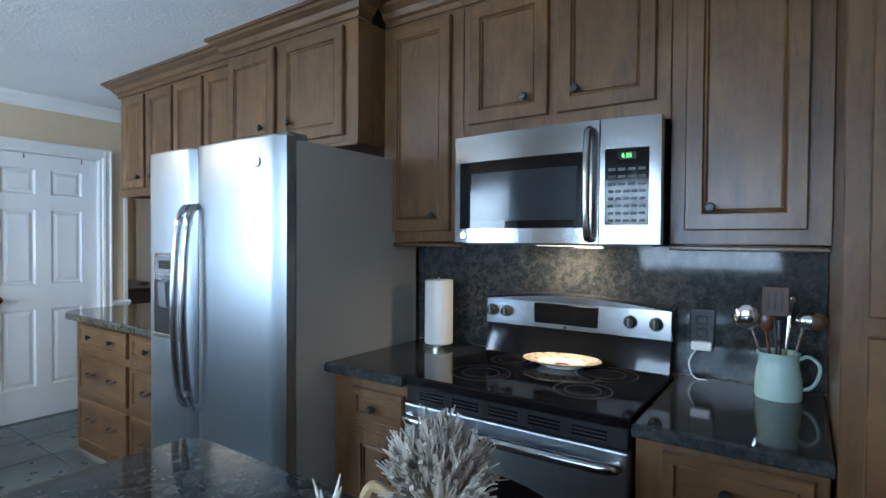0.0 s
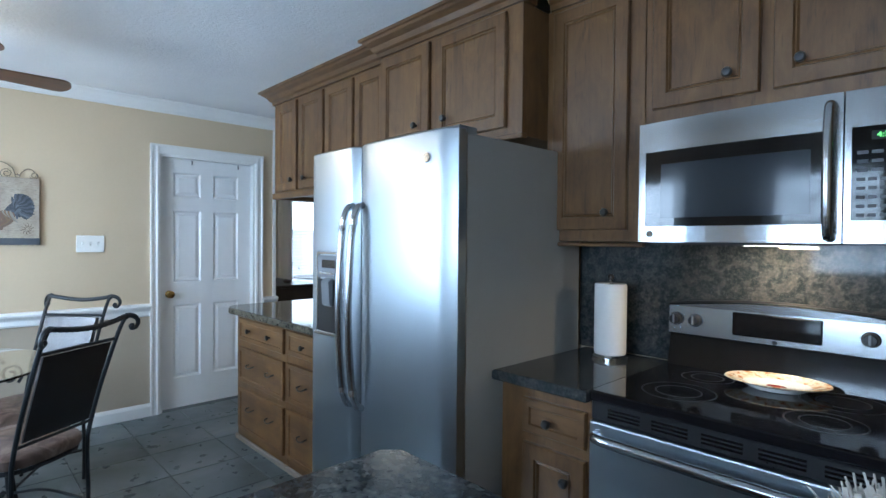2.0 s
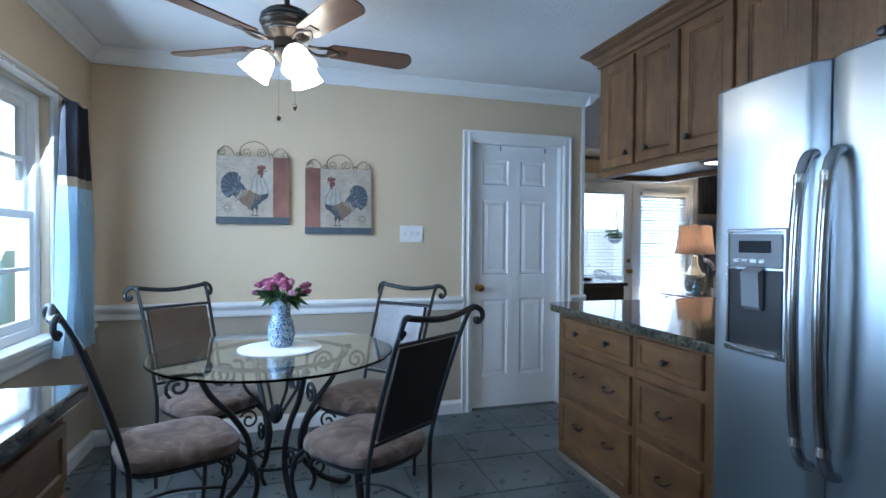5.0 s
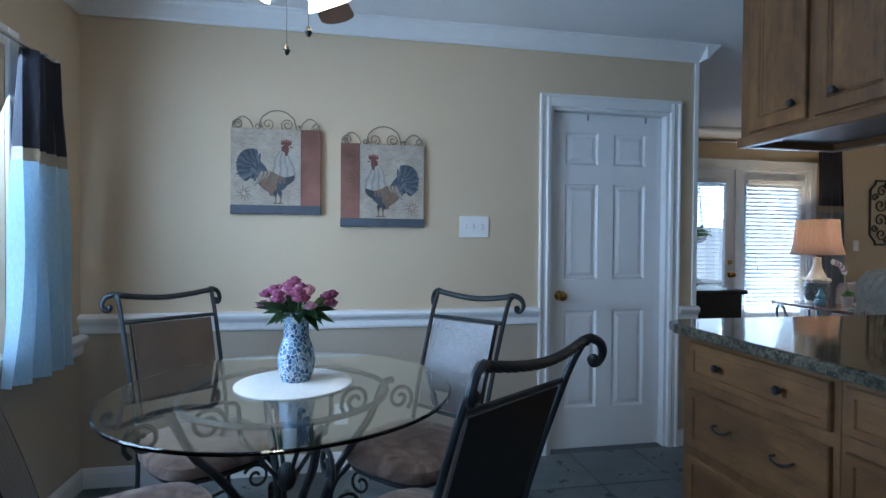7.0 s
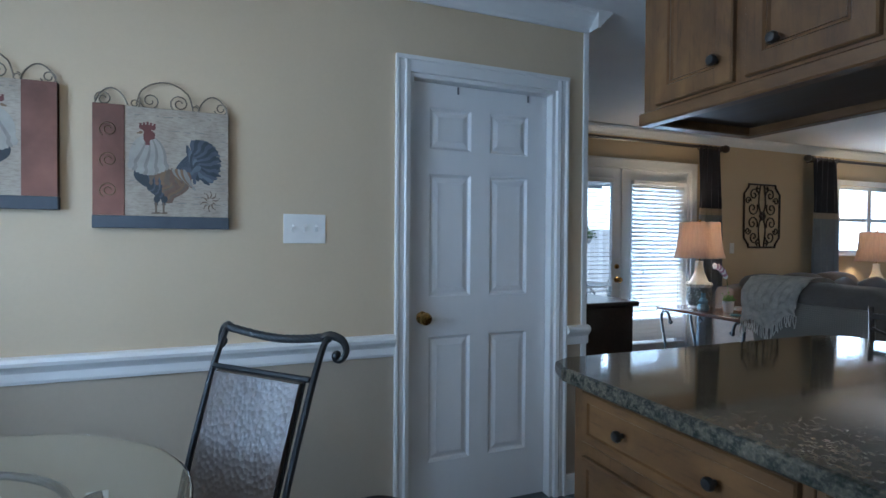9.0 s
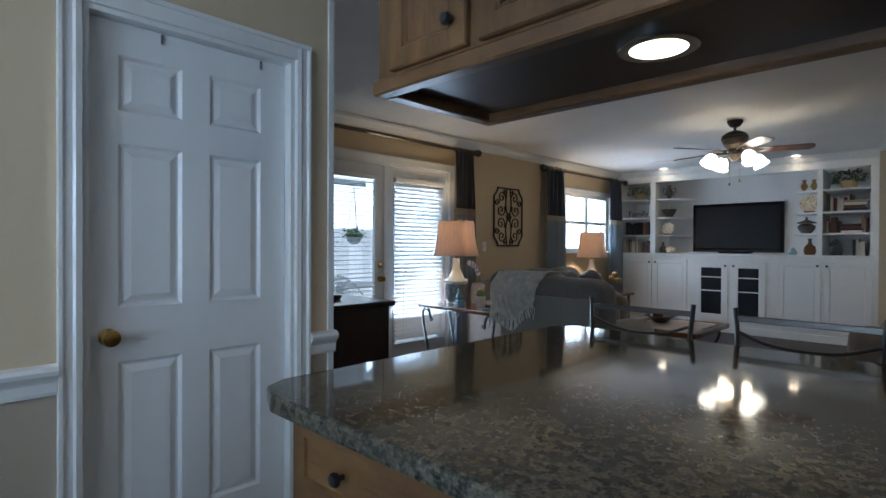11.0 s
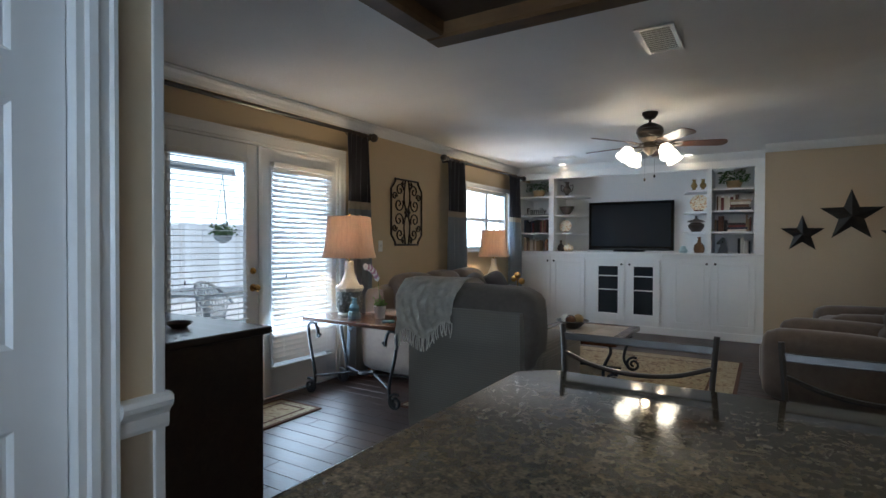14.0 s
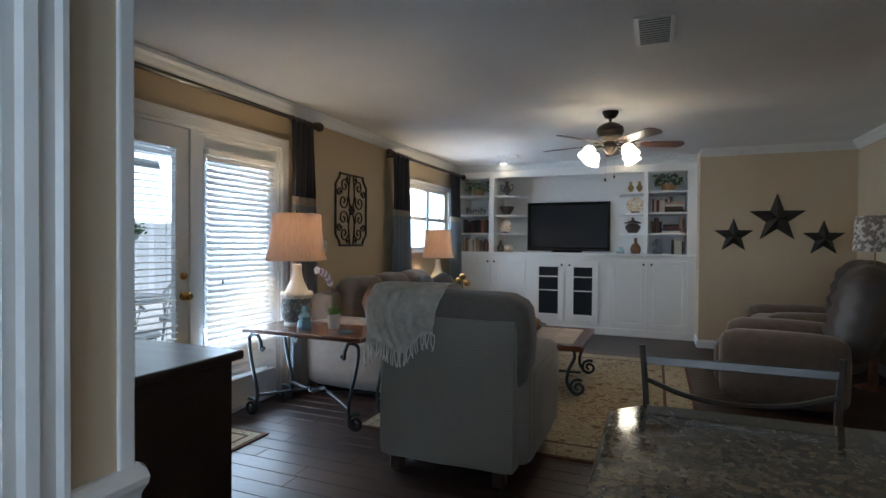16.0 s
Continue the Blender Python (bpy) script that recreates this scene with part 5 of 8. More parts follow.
def dining_chair():
    """Faces +y; the back stands at y = 0."""
    c = thing("dining_chair", "black iron dining chair with suede seat and leather back", "chair", (0, 0, 0), "chairs round the table")
    # seat
    n = 28
    loops = []
    for k, z in ((0.90, 0.425), (0.985, 0.432), (1.0, 0.445), (0.985, 0.470), (0.90, 0.488), (0.6, 0.497), (0.2, 0.500)):
        loop = []
        for i in range(n):
            a = 2 * math.pi * i / n
            ca, sa = math.cos(a), math.sin(a)
            e = 0.62
            px = math.copysign(abs(ca) ** e, ca) * (0.225 + 0.012 * sa) * k
            py = math.copysign(abs(sa) ** e, sa) * 0.225 * k
            loop.append((px, 0.285 + py, z))
        loops.append(loop)
    part("seat", rings(loops, True, True), SUEDE, c, "brown suede seat cushion", True)
    part("seat_frame", tube([(0.20 * math.copysign(abs(math.cos(a)) ** 0.6, math.cos(a)), 0.285 + 0.205 * math.copysign(abs(math.sin(a)) ** 0.6, math.sin(a)), 0.415) for a in [2 * math.pi * i / 24 for i in range(25)]], 0.010, 8, curved=False), IRON, c)
    # back: posts, top rail with scrolled ends, panel
    for s in (-1, 1):
        part("back_post", tube([(0.215 * s, 0.10, 0.0), (0.205 * s, 0.085, 0.20), (0.20 * s, 0.085, 0.42), (0.205 * s, 0.06, 0.65), (0.212 * s, 0.01, 0.90), (0.215 * s, -0.02, 1.0), (0.222 * s, -0.035, 1.018)], 0.0100, 8), IRON, c)
        hook = [(0.20 * s, -0.03, 1.02), (0.225 * s, -0.038, 1.025), (0.258 * s, -0.05, 1.012), (0.272 * s, -0.055, 0.985), (0.262 * s, -0.05, 0.962), (0.244 * s, -0.044, 0.962), (0.238 * s, -0.042, 0.975)]
        part("scroll", tube(hook, 0.0125, 8, taper=0.008), IRON, c, smooth=True)
        part("bead", ball((0.245 * s, -0.044, 0.972), 0.014), IRON, c, smooth=True)
        part("front_leg", tube([(0.17 * s, 0.47, 0.42), (0.195 * s, 0.53, 0.36), (0.20 * s, 0.55, 0.26), (0.185 * s, 0.52, 0.14), (0.18 * s, 0.50, 0.05), (0.19 * s, 0.52, 0.0)], 0.011, 8), IRON, c)
        part("leg_scroll", tube(spiral((0.14 * s, 0.44, 0.34), 0.012, 0.052, 0.5, 1.35, (s, 0.3, 0), (0, 0, 1)), 0.006, 6, curved=False), IRON, c)
    part("top_rail", tube([(-0.205, -0.03, 1.02), (-0.1, -0.042, 1.006), (0, -0.046, 1.0), (0.1, -0.042, 1.006), (0.205, -0.03, 1.02)], 0.0125, 8, twist=0.5), IRON, c, "twisted iron top rail", True)
    part("cross_rail", tube([(-0.205, 0.012, 0.915), (0.205, 0.012, 0.915)], 0.008, 8), IRON, c)
    part("lower_rail", tube([(-0.20, 0.075, 0.53), (0.20, 0.075, 0.53)], 0.008, 8), IRON, c)

    def slab(off, thick, inset):
        loops = []
        for z, y in ((0.545, 0.074), (0.65, 0.060), (0.78, 0.037), (0.905, 0.014)):
            w = 0.175 + 0.010 * (z - 0.545) / 0.36 - inset
            loops.append([(-w, y + off, z), (w, y + off, z), (w, y + off + thick, z), (-w, y + off + thick, z)])
        return rings(loops, True, True)

    part("back_pad", slab(0.0, 0.014, 0.006), LEATHER, c, "hammered brown leather panel")
    part("back_cover", slab(-0.008, 0.0075, 0.0), LEATHER_BACK, c, "black leather back cover")
    part("stretcher", tube([(-0.19, 0.09, 0.16), (0, 0.14, 0.17), (0.19, 0.09, 0.16)], 0.007, 6), IRON, c)
    for s in (-1, 1):
        part("side_stretcher", tube([(0.19 * s, 0.09, 0.16), (0.17 * s, 0.3, 0.19), (0.185 * s, 0.52, 0.14)], 0.007, 6), IRON, c)
    return c


TX, TY = -3.50, -0.178
ch = dining_chair()
for o in ch.children_recursive:
    o.data.transform(Matrix.Diagonal((0.97 if "seat" in o.name else 0.89, 1, 1, 1)))
    for v in o.data.vertices:
        v.co.y -= 0.15 * max(0.0, v.co.z - 0.46)  # raked back
ch.matrix_basis = pose(-4.02, -0.68, 0, 0, 0, -53)
for x, y, rz in ((-3.82, 0.49, -138.0), (-2.785, 0.355, 125.0), (-3.08, -0.82, 23.0)):
    copy_thing(ch, pose(x, y, 0, 0, 0, rz))


def glass_table():
    t = thing("dining_table", "round glass dining table on scrolled black iron legs", "table", (TX, TY, 0))
    part("tabletop", lathe([(0.0005, 0.738), (0.558, 0.738), (0.564, 0.741), (0.564, 0.747), (0.558, 0.750), (0.0005, 0.750)], (TX, TY, 0), 72), TABLE_GLASS, t, "clear round glass top").visible_shadow = False
    ring = [(TX + 0.34 * math.cos(a), TY + 0.34 * math.sin(a), 0.724) for a in [2 * math.pi * i / 40 for i in range(41)]]
    part("top_ring", tube(ring, 0.010, 8, curved=False), IRON, t, smooth=True)
    low = [(TX + 0.13 * math.cos(a), TY + 0.13 * math.sin(a), 0.22) for a in [2 * math.pi * i / 24 for i in range(25)]]
    part("low_ring", tube(low, 0.008, 8, curved=False), IRON, t, smooth=True)
    part("hub", ball((TX, TY, 0.44), 0.035, (1, 1, 1.4)), IRON, t, smooth=True)
    for k in range(4):
        a = radians(20 + 90 * k)
        u, w = Vector((math.cos(a), math.sin(a), 0)), Vector((0, 0, 1))
        p = lambda r, z: Vector((TX, TY, 0)) + u * r + w * z
        part("leg", tube([p(0.40, 0.715), p(0.36, 0.70), p(0.30, 0.58), p(0.20, 0.46), p(0.13, 0.33), p(0.135, 0.20), p(0.22, 0.09), p(0.31, 0.03), p(0.37, 0.012), p(0.40, 0.03)], 0.014, 8), IRON, t, smooth=True)
        part("upper_scroll", tube(spiral(p(0.25, 0.655), 0.012, 0.060, 0.2, 1.6, u, w), 0.008, 6, curved=False), IRON, t)
        part("side_scroll", tube(spiral(p(0.43, 0.64), 0.010, 0.055, 2.2, -1.5, u, w), 0.008, 6, curved=False), IRON, t)
        part("lower_scroll", tube(spiral(p(0.22, 0.28), 0.012, 0.055, 0, 1.5, u, w), 0.007, 6, curved=False), IRON, t)
        part("center_bar", tube([p(0.03, 0.44), p(0.09, 0.52), p(0.15, 0.60), p(0.16, 0.70), p(0.20, 0.715)], 0.008, 6), IRON, t, smooth=True)


glass_table()
PX, PY = -3.535, -0.158
mat_bm = lathe([(0.0005, 0.0), (0.2, 0.0)] + [(0.2 - 0.009 * i, 0.004 + 0.0018 * (i % 2)) for i in range(22)] + [(0.0005, 0.004)], (PX, PY, 0.7515), 48)
part("placemat", mat_bm, MAT_CLOTH, None, "round white braided placemat on the glass table", True, category="placemat")


def mosaic():
    n = Nodes("blue_mosaic")
    vor = n.add("ShaderNodeTexVoronoi", Scale=72.0)
    vor.feature = "DISTANCE_TO_EDGE"
    n.link(n.mapped((1, 1, 0.8)), vor.inputs["Vector"])
    cell = n.add("ShaderNodeTexVoronoi", Scale=72.0)
    n.link(n.mapped((1, 1, 0.8)), cell.inputs["Vector"])
    sep = n.add("ShaderNodeSeparateColor")
    n.link(cell.outputs["Color"], sep.inputs[0])
    tile = n.ramp(sep.outputs[0], [(0.2, (0.045, 0.10, 0.20)), (0.5, (0.11, 0.21, 0.33)), (0.8, (0.25, 0.37, 0.48))])
    line = n.ramp(vor.outputs["Distance"], [(0.03, (1, 1, 1)), (0.07, (0, 0, 0))])
    return n.done(n.mix(line, tile, (0.62, 0.64, 0.64)), 0.25)


MOSAIC = mosaic()


def flower_vase():
    rnd = random.Random(9)
    x, y, z = PX - 0.03, PY + 0.005, 0.756
    v = thing("flower_vase", "blue mosaic vase with magenta roses", "vase", (x, y, z))
    part("body", lathe([(0.0005, 0), (0.048, 0), (0.060, 0.03), (0.066, 0.07), (0.058, 0.115), (0.044, 0.155), (0.043, 0.20), (0.055, 0.245), (0.051, 0.246), (0.039, 0.20), (0.038, 0.16), (0.0005, 0.15)], (x, y, z), 32), MOSAIC, v, "blue and white mosaic vase", True)
    for i in range(44):
        a, r = rnd.uniform(0, 6.283), 0.125 * math.sqrt(rnd.random())
        c = Vector((x + r * math.cos(a), y + r * math.sin(a), z + 0.35 - 0.55 * r + rnd.uniform(-0.03, 0.02)))
        bm = bmesh.new()
        for k in range(9):
            q = k * 2.4
            rr = 0.004 + 0.0019 * k
            pc = c + Vector((rr * math.cos(q), rr * math.sin(q), 0.008 - 0.0014 * k))
            b2 = ball((0, 0, 0), 0.0135, (0.42, 1.0, 0.85), 7, 5)
            bmesh.ops.transform(b2, matrix=Matrix.Translation(pc) @ Matrix.Rotation(q, 4, "Z") @ Matrix.Rotation(0.12 * k, 4, "Y"), verts=b2.verts)
            merge(bm, b2)
        part("rose", bm, PETAL if rnd.random() < 0.62 else PETAL_PALE, v, smooth=True)
        part("stem", tube([(x + 0.02 * math.cos(a), y + 0.02 * math.sin(a), z + 0.22), tuple(c)], 0.002, 4, curved=False), LEAF, v)
    for i in range(40):
        a, r = rnd.uniform(0, 6.283), rnd.uniform(0.04, 0.10)
        zc = z + rnd.uniform(0.20, 0.31)
        tip = Vector((x + (r + 0.05) * math.cos(a), y + (r + 0.05) * math.sin(a), zc - 0.02))
        root = Vector((x + 0.03 * math.cos(a), y + 0.03 * math.sin(a), z + 0.24))
        side = Vector((-math.sin(a), math.cos(a), 0.2)) * 0.022
        mid = (root + tip) / 2 + Vector((0, 0, 0.02))
        bm = bmesh.new()
        vs = [bm.verts.new(p) for p in (root, mid + side, tip, mid - side)]
        bm.faces.new((vs[0], vs[1], vs[2]))
        bm.faces.new((vs[0], vs[2], vs[3]))
        bmesh.ops.solidify(bm, geom=bm.faces[:], thickness=0.001)
        part("leaf", bm, LEAF, v)


flower_vase()


# rooster pictures, as plain painted shapes
CREAM = Nodes("aged_cream_canvas")
CREAM = CREAM.done(CREAM.mix(0.35, CREAM.ramp(CREAM.noise(CREAM.mapped(), 14, 6), [(0.3, (0.28, 0.235, 0.18)), (0.7, (0.47, 0.41, 0.33))]), CREAM.ramp(CREAM.noise(CREAM.mapped((1, 14, 60)), 3, 4), [(0.45, (0.47, 0.41, 0.33)), (0.7, (0.17, 0.14, 0.11))])), 0.75)
RUST = paint("rust_canvas", (0.20, 0.095, 0.07), 0.75, 0.2, 22, 0.5)
BLUEBAND = paint("slate_blue_band", (0.075, 0.09, 0.11), 0.7, 0.2, 60, 0.2)
PA, PB, PC = paint("painted_blue_black", (0.05, 0.06, 0.07), 0.75, 0.2, 50, 0.45), paint("painted_brown", (0.17, 0.11, 0.075), 0.75, 0.2, 50, 0.45), paint("painted_red", (0.135, 0.048, 0.042), 0.75, 0.2, 50, 0.3)
PD = paint("painted_white", (0.37, 0.35, 0.31), 0.75, 0.2, 50, 0.35)
PG, PH = paint("painted_slate_blue", (0.085, 0.10, 0.125), 0.75, 0.2, 50, 0.5), paint("painted_pale_grey", (0.27, 0.25, 0.22), 0.75, 0.2, 50, 0.4)
PG2 = paint("painted_dusk_blue", (0.125, 0.145, 0.17), 0.75, 0.2, 50, 0.4)
PE, PF = paint("painted_grey_brown", (0.16, 0.12, 0.085), 0.75, 0.2, 50, 0.45), paint("painted_ochre", (0.20, 0.13, 0.075), 0.75, 0.2, 50, 0.35)


PEWTER_TAN = paint("aged_bronze_wire", (0.20, 0.17, 0.13), 0.45, 0.1, 120, 0.25, metal=0.5)


def picture(y0, y1, z0, z1, flip, seed):
    x = XW + 0.001
    w, h = y1 - y0, z1 - z0
    rnd = random.Random(seed)
    p = thing("rooster_picture", "canvas rooster picture with rust border and iron scroll top", "picture", (x, (y0 + y1) / 2, z0), "pictures on the wall")
    part("canvas", box(x, x + 0.026, y0, y1, z0 + 0.045, z1, 0.002), CREAM, p, "aged cream canvas")
    s0, s1 = (y1 - 0.104, y1) if not flip else (y0, y0 + 0.10)
    part("border", box(x + 0.001, x + 0.029, s0, s1, z0 + 0.046, z1 + 0.0005, 0.001), RUST, p, "rust red border")
    part("base_band", box(x, x + 0.031, y0 - 0.002, y1 + 0.002, z0, z0 + 0.045, 0.002), BLUEBAND, p, "dark blue band")
    f = -1 if flip else 1
    cy = (y0 + s0) / 2 if not flip else (s1 + y1) / 2
    cz = z0 + 0.045 + (h - 0.045) * 0.5
    level = itertools.count()

    def stroke(name, a, b, bend, wide, mt, tip=0.15):
        """A curved brush mark, widest before its middle."""
        a, b = Vector(a), Vector(b)
        d = b - a
        c = (a + b) / 2 + Vector((-d.y, d.x)) * bend
        up, low = [], []
        n = 9
        for i in range(n + 1):
            t = i / n
            q = a * (1 - t) ** 2 + c * 2 * t * (1 - t) + b * t * t
            g = ((c - a) * (1 - t) + (b - c) * t).normalized()
            r = wide * (0.35 + 0.65 * math.sin(math.pi * min(1, t * 1.25) ** 0.8)) if t < 0.8 else wide * max(tip, 1 - (t - 0.8) * 3.5)
            r = max(r, wide * tip)
            nrm = Vector((-g.y, g.x)) * r
            up.append(q + nrm)
            low.append(q - nrm)
        poly = [(cy + f * v.x, cz + v.y) for v in up + low[::-1]]
        lift = 0.0262 + 0.000012 * next(level)
        part(name, prism(poly, "x", x + 0.0258, x + lift), mt, p)

    # arching tail, saddle, rounded body, breast, pale hackles, head
    for k in range(13):
        q = radians(78 + 12.5 * k)
        e = (-0.074 + 0.072 * math.cos(q), 0.006 + 0.088 * math.sin(q))
        stroke("tail_plume", (0.012 - 0.002 * k, -0.050 + 0.002 * k), e, 0.30 - 0.030 * k, 0.030 - 0.0006 * k, (PG, PA, PG, PA)[k % 4], 0.5)
    for k in range(9):
        stroke("tail_sickle", (-0.030 - 0.006 * k, 0.070 - 0.010 * k), (-0.148 + 0.013 * k, -0.040 - 0.012 * (k % 4)), 0.42 - 0.03 * k, 0.010, (PA, PG, PG2)[k % 3])
    for k in range(12):
        t = k / 11
        stroke("body_feather", (-0.03 + 0.10 * t, -0.030 - 0.010 * math.sin(math.pi * t)), (0.045 + 0.05 * t, -0.145 + 0.065 * t), -0.16 + 0.25 * t, 0.029, (PB, PE, PF, PB)[k % 4] if k < 8 else PE)
    for k in range(9):
        t = k / 8
        stroke("breast_feather", (0.075 + 0.062 * t, -0.035 + 0.006 * k % 0.02), (0.055 + 0.030 * t, -0.135 + 0.035 * t), 0.12, 0.021, (PA, PG, PA)[k % 3])
    for k in range(6):
        stroke("wing_feather", (0.005 + 0.014 * k, -0.020), (-0.010 + 0.020 * k, -0.085), 0.18, 0.010, (PF, PB, PE)[k % 3])
    for k in range(5):
        stroke("saddle_feather", (0.02 - 0.010 * k, -0.022), (-0.035 - 0.006 * k, -0.075 - 0.006 * k), 0.12, 0.008, PF if k % 2 else PH)
    for k in range(11):
        t = k / 10
        stroke("neck_feather", (0.092 + 0.022 * t, 0.092), (0.040 + 0.118 * t, -0.028 - 0.022 * math.sin(math.pi * t)), -0.16 + 0.30 * t, 0.017, PD if k % 3 else PH)
    stroke("head_shape", (0.090, 0.082), (0.108, 0.128), 0.0, 0.020, PC, 0.6)
    for k in range(5):
        stroke("comb_point", (0.084 + 0.009 * k, 0.118), (0.078 + 0.012 * k, 0.148 - 0.003 * abs(k - 2)), 0.0, 0.007, PC)
    stroke("wattle_shape", (0.103, 0.098), (0.101, 0.062), 0.05, 0.012, PC, 0.5)
    stroke("beak_shape", (0.118, 0.110), (0.136, 0.104), -0.1, 0.005, PF)
    for k in (0.045, 0.070):
        stroke("thigh_shape", (k, -0.125), (k + 0.004, -0.160), 0.0, 0.011, PA)
        stroke("leg_shape", (k + 0.004, -0.150), (k + 0.004, -0.188), 0.0, 0.004, PE, 0.8)
        stroke("foot_shape", (k - 0.010, -0.188), (k + 0.020, -0.190), 0.0, 0.004, PE)
    for k in range(10):
        q = k * math.pi / 5
        c = (-0.110, -0.140)
        stroke("ornament_mark", (c[0] + 0.010 * math.cos(q), c[1] + 0.012 * math.sin(q)), (c[0] + 0.036 * math.cos(q + 0.3), c[1] + 0.040 * math.sin(q + 0.3)), 0.5, 0.0028, PE)
    # faint lines of old handwriting, as plain marks
    for r in range(13):
        v = 0.172 - 0.027 * r
        u = -0.165
        while u < 0.15:
            ln = rnd.uniform(0.012, 0.040)
            if rnd.random() < 0.55 and (abs(u + 0.5 * ln - 0.09) > 0.07 or v > 0.155) and not (u < 0.06 and -0.10 < v < 0.105 and u > -0.16):
                stroke("script_mark", (u, v + rnd.uniform(-0.003, 0.003)), (min(u + ln, 0.16), v + rnd.uniform(-0.003, 0.003)), rnd.uniform(-0.1, 0.1), 0.0017, PH)
            u += ln + 0.012
    ox = x + 0.0295
    by = (s0 + s1) / 2
    for vz in (0.11, 0.0, -0.11) if flip else ():
        ring = spiral((ox, by, cz + vz), 0.008, 0.030, 0.3, 1.6, (0, 1, 0), (0, 0, 1), 20)
        part("border_scroll", tube(ring, 0.0022, 4, curved=False), PF, p)
    xx = x + 0.014
    for a, rr, tn in ((0.07, 0.028, 1.5), (0.29, 0.016, -1.2), (0.40, 0.036, -1.6), (0.62, 0.034, 1.6), (0.74, 0.015, 1.2), (0.94, 0.026, -1.5)):
        part("iron_scroll", tube(spiral((xx, y0 + w * a, z1 + rr * 0.75), 0.008, rr, 0.3, tn, (0, 1, 0), (0, 0, 1)), 0.0024, 6, curved=False), PEWTER_TAN, p)
    part("iron_arch", tube([(xx, y0 + w * (0.30 + 0.42 * t), z1 + 0.012 + 0.088 * math.sin(math.pi * t) ** 0.45) for t in [k / 14 for k in range(15)]], 0.0028, 6), PEWTER_TAN, p, smooth=True)
    for a, b in ((0.01, 0.24), (0.76, 0.99)):
        part("iron_arch", tube([(xx, y0 + w * (a + (b - a) * t), z1 + 0.004 + 0.058 * math.sin(math.pi * t) ** 0.7) for t in [k / 10 for k in range(11)]], 0.0028, 6), PEWTER_TAN, p, smooth=True)


picture(-0.567, -0.112, 1.390, 1.835, False, 1)
picture(-0.008, 0.444, 1.329, 1.777, True, 2)
s = thing("light_switch", "white three-gang light switch plate", "switch", (XW, 0.737, 1.337))
part("plate", box(XW, XW + 0.007, 0.652, 0.823, 1.276, 1.397, 0.003, 2), PORCELAIN, s)
for yy in (0.69, 0.737, 0.784):
    part("toggle", prism([(XW + 0.0065, 1.352), (XW + 0.018, 1.346), (XW + 0.017, 1.338), (XW + 0.0065, 1.322)], "y", yy - 0.005, yy + 0.005), PORCELAIN, s)
o = thing("outlet", "white wall outlet below the chair rail", "outlet", (XW, 0.0, 0.3))
part("plate", box(XW, XW + 0.006, -0.036, 0.036, 0.24, 0.355, 0.003, 2), PORCELAIN, o)
for zz in (0.272, 0.322):
    part("socket", box(XW + 0.0055, XW + 0.008, -0.016, 0.016, zz - 0.014, zz + 0.014, 0.003), TRIM, o)


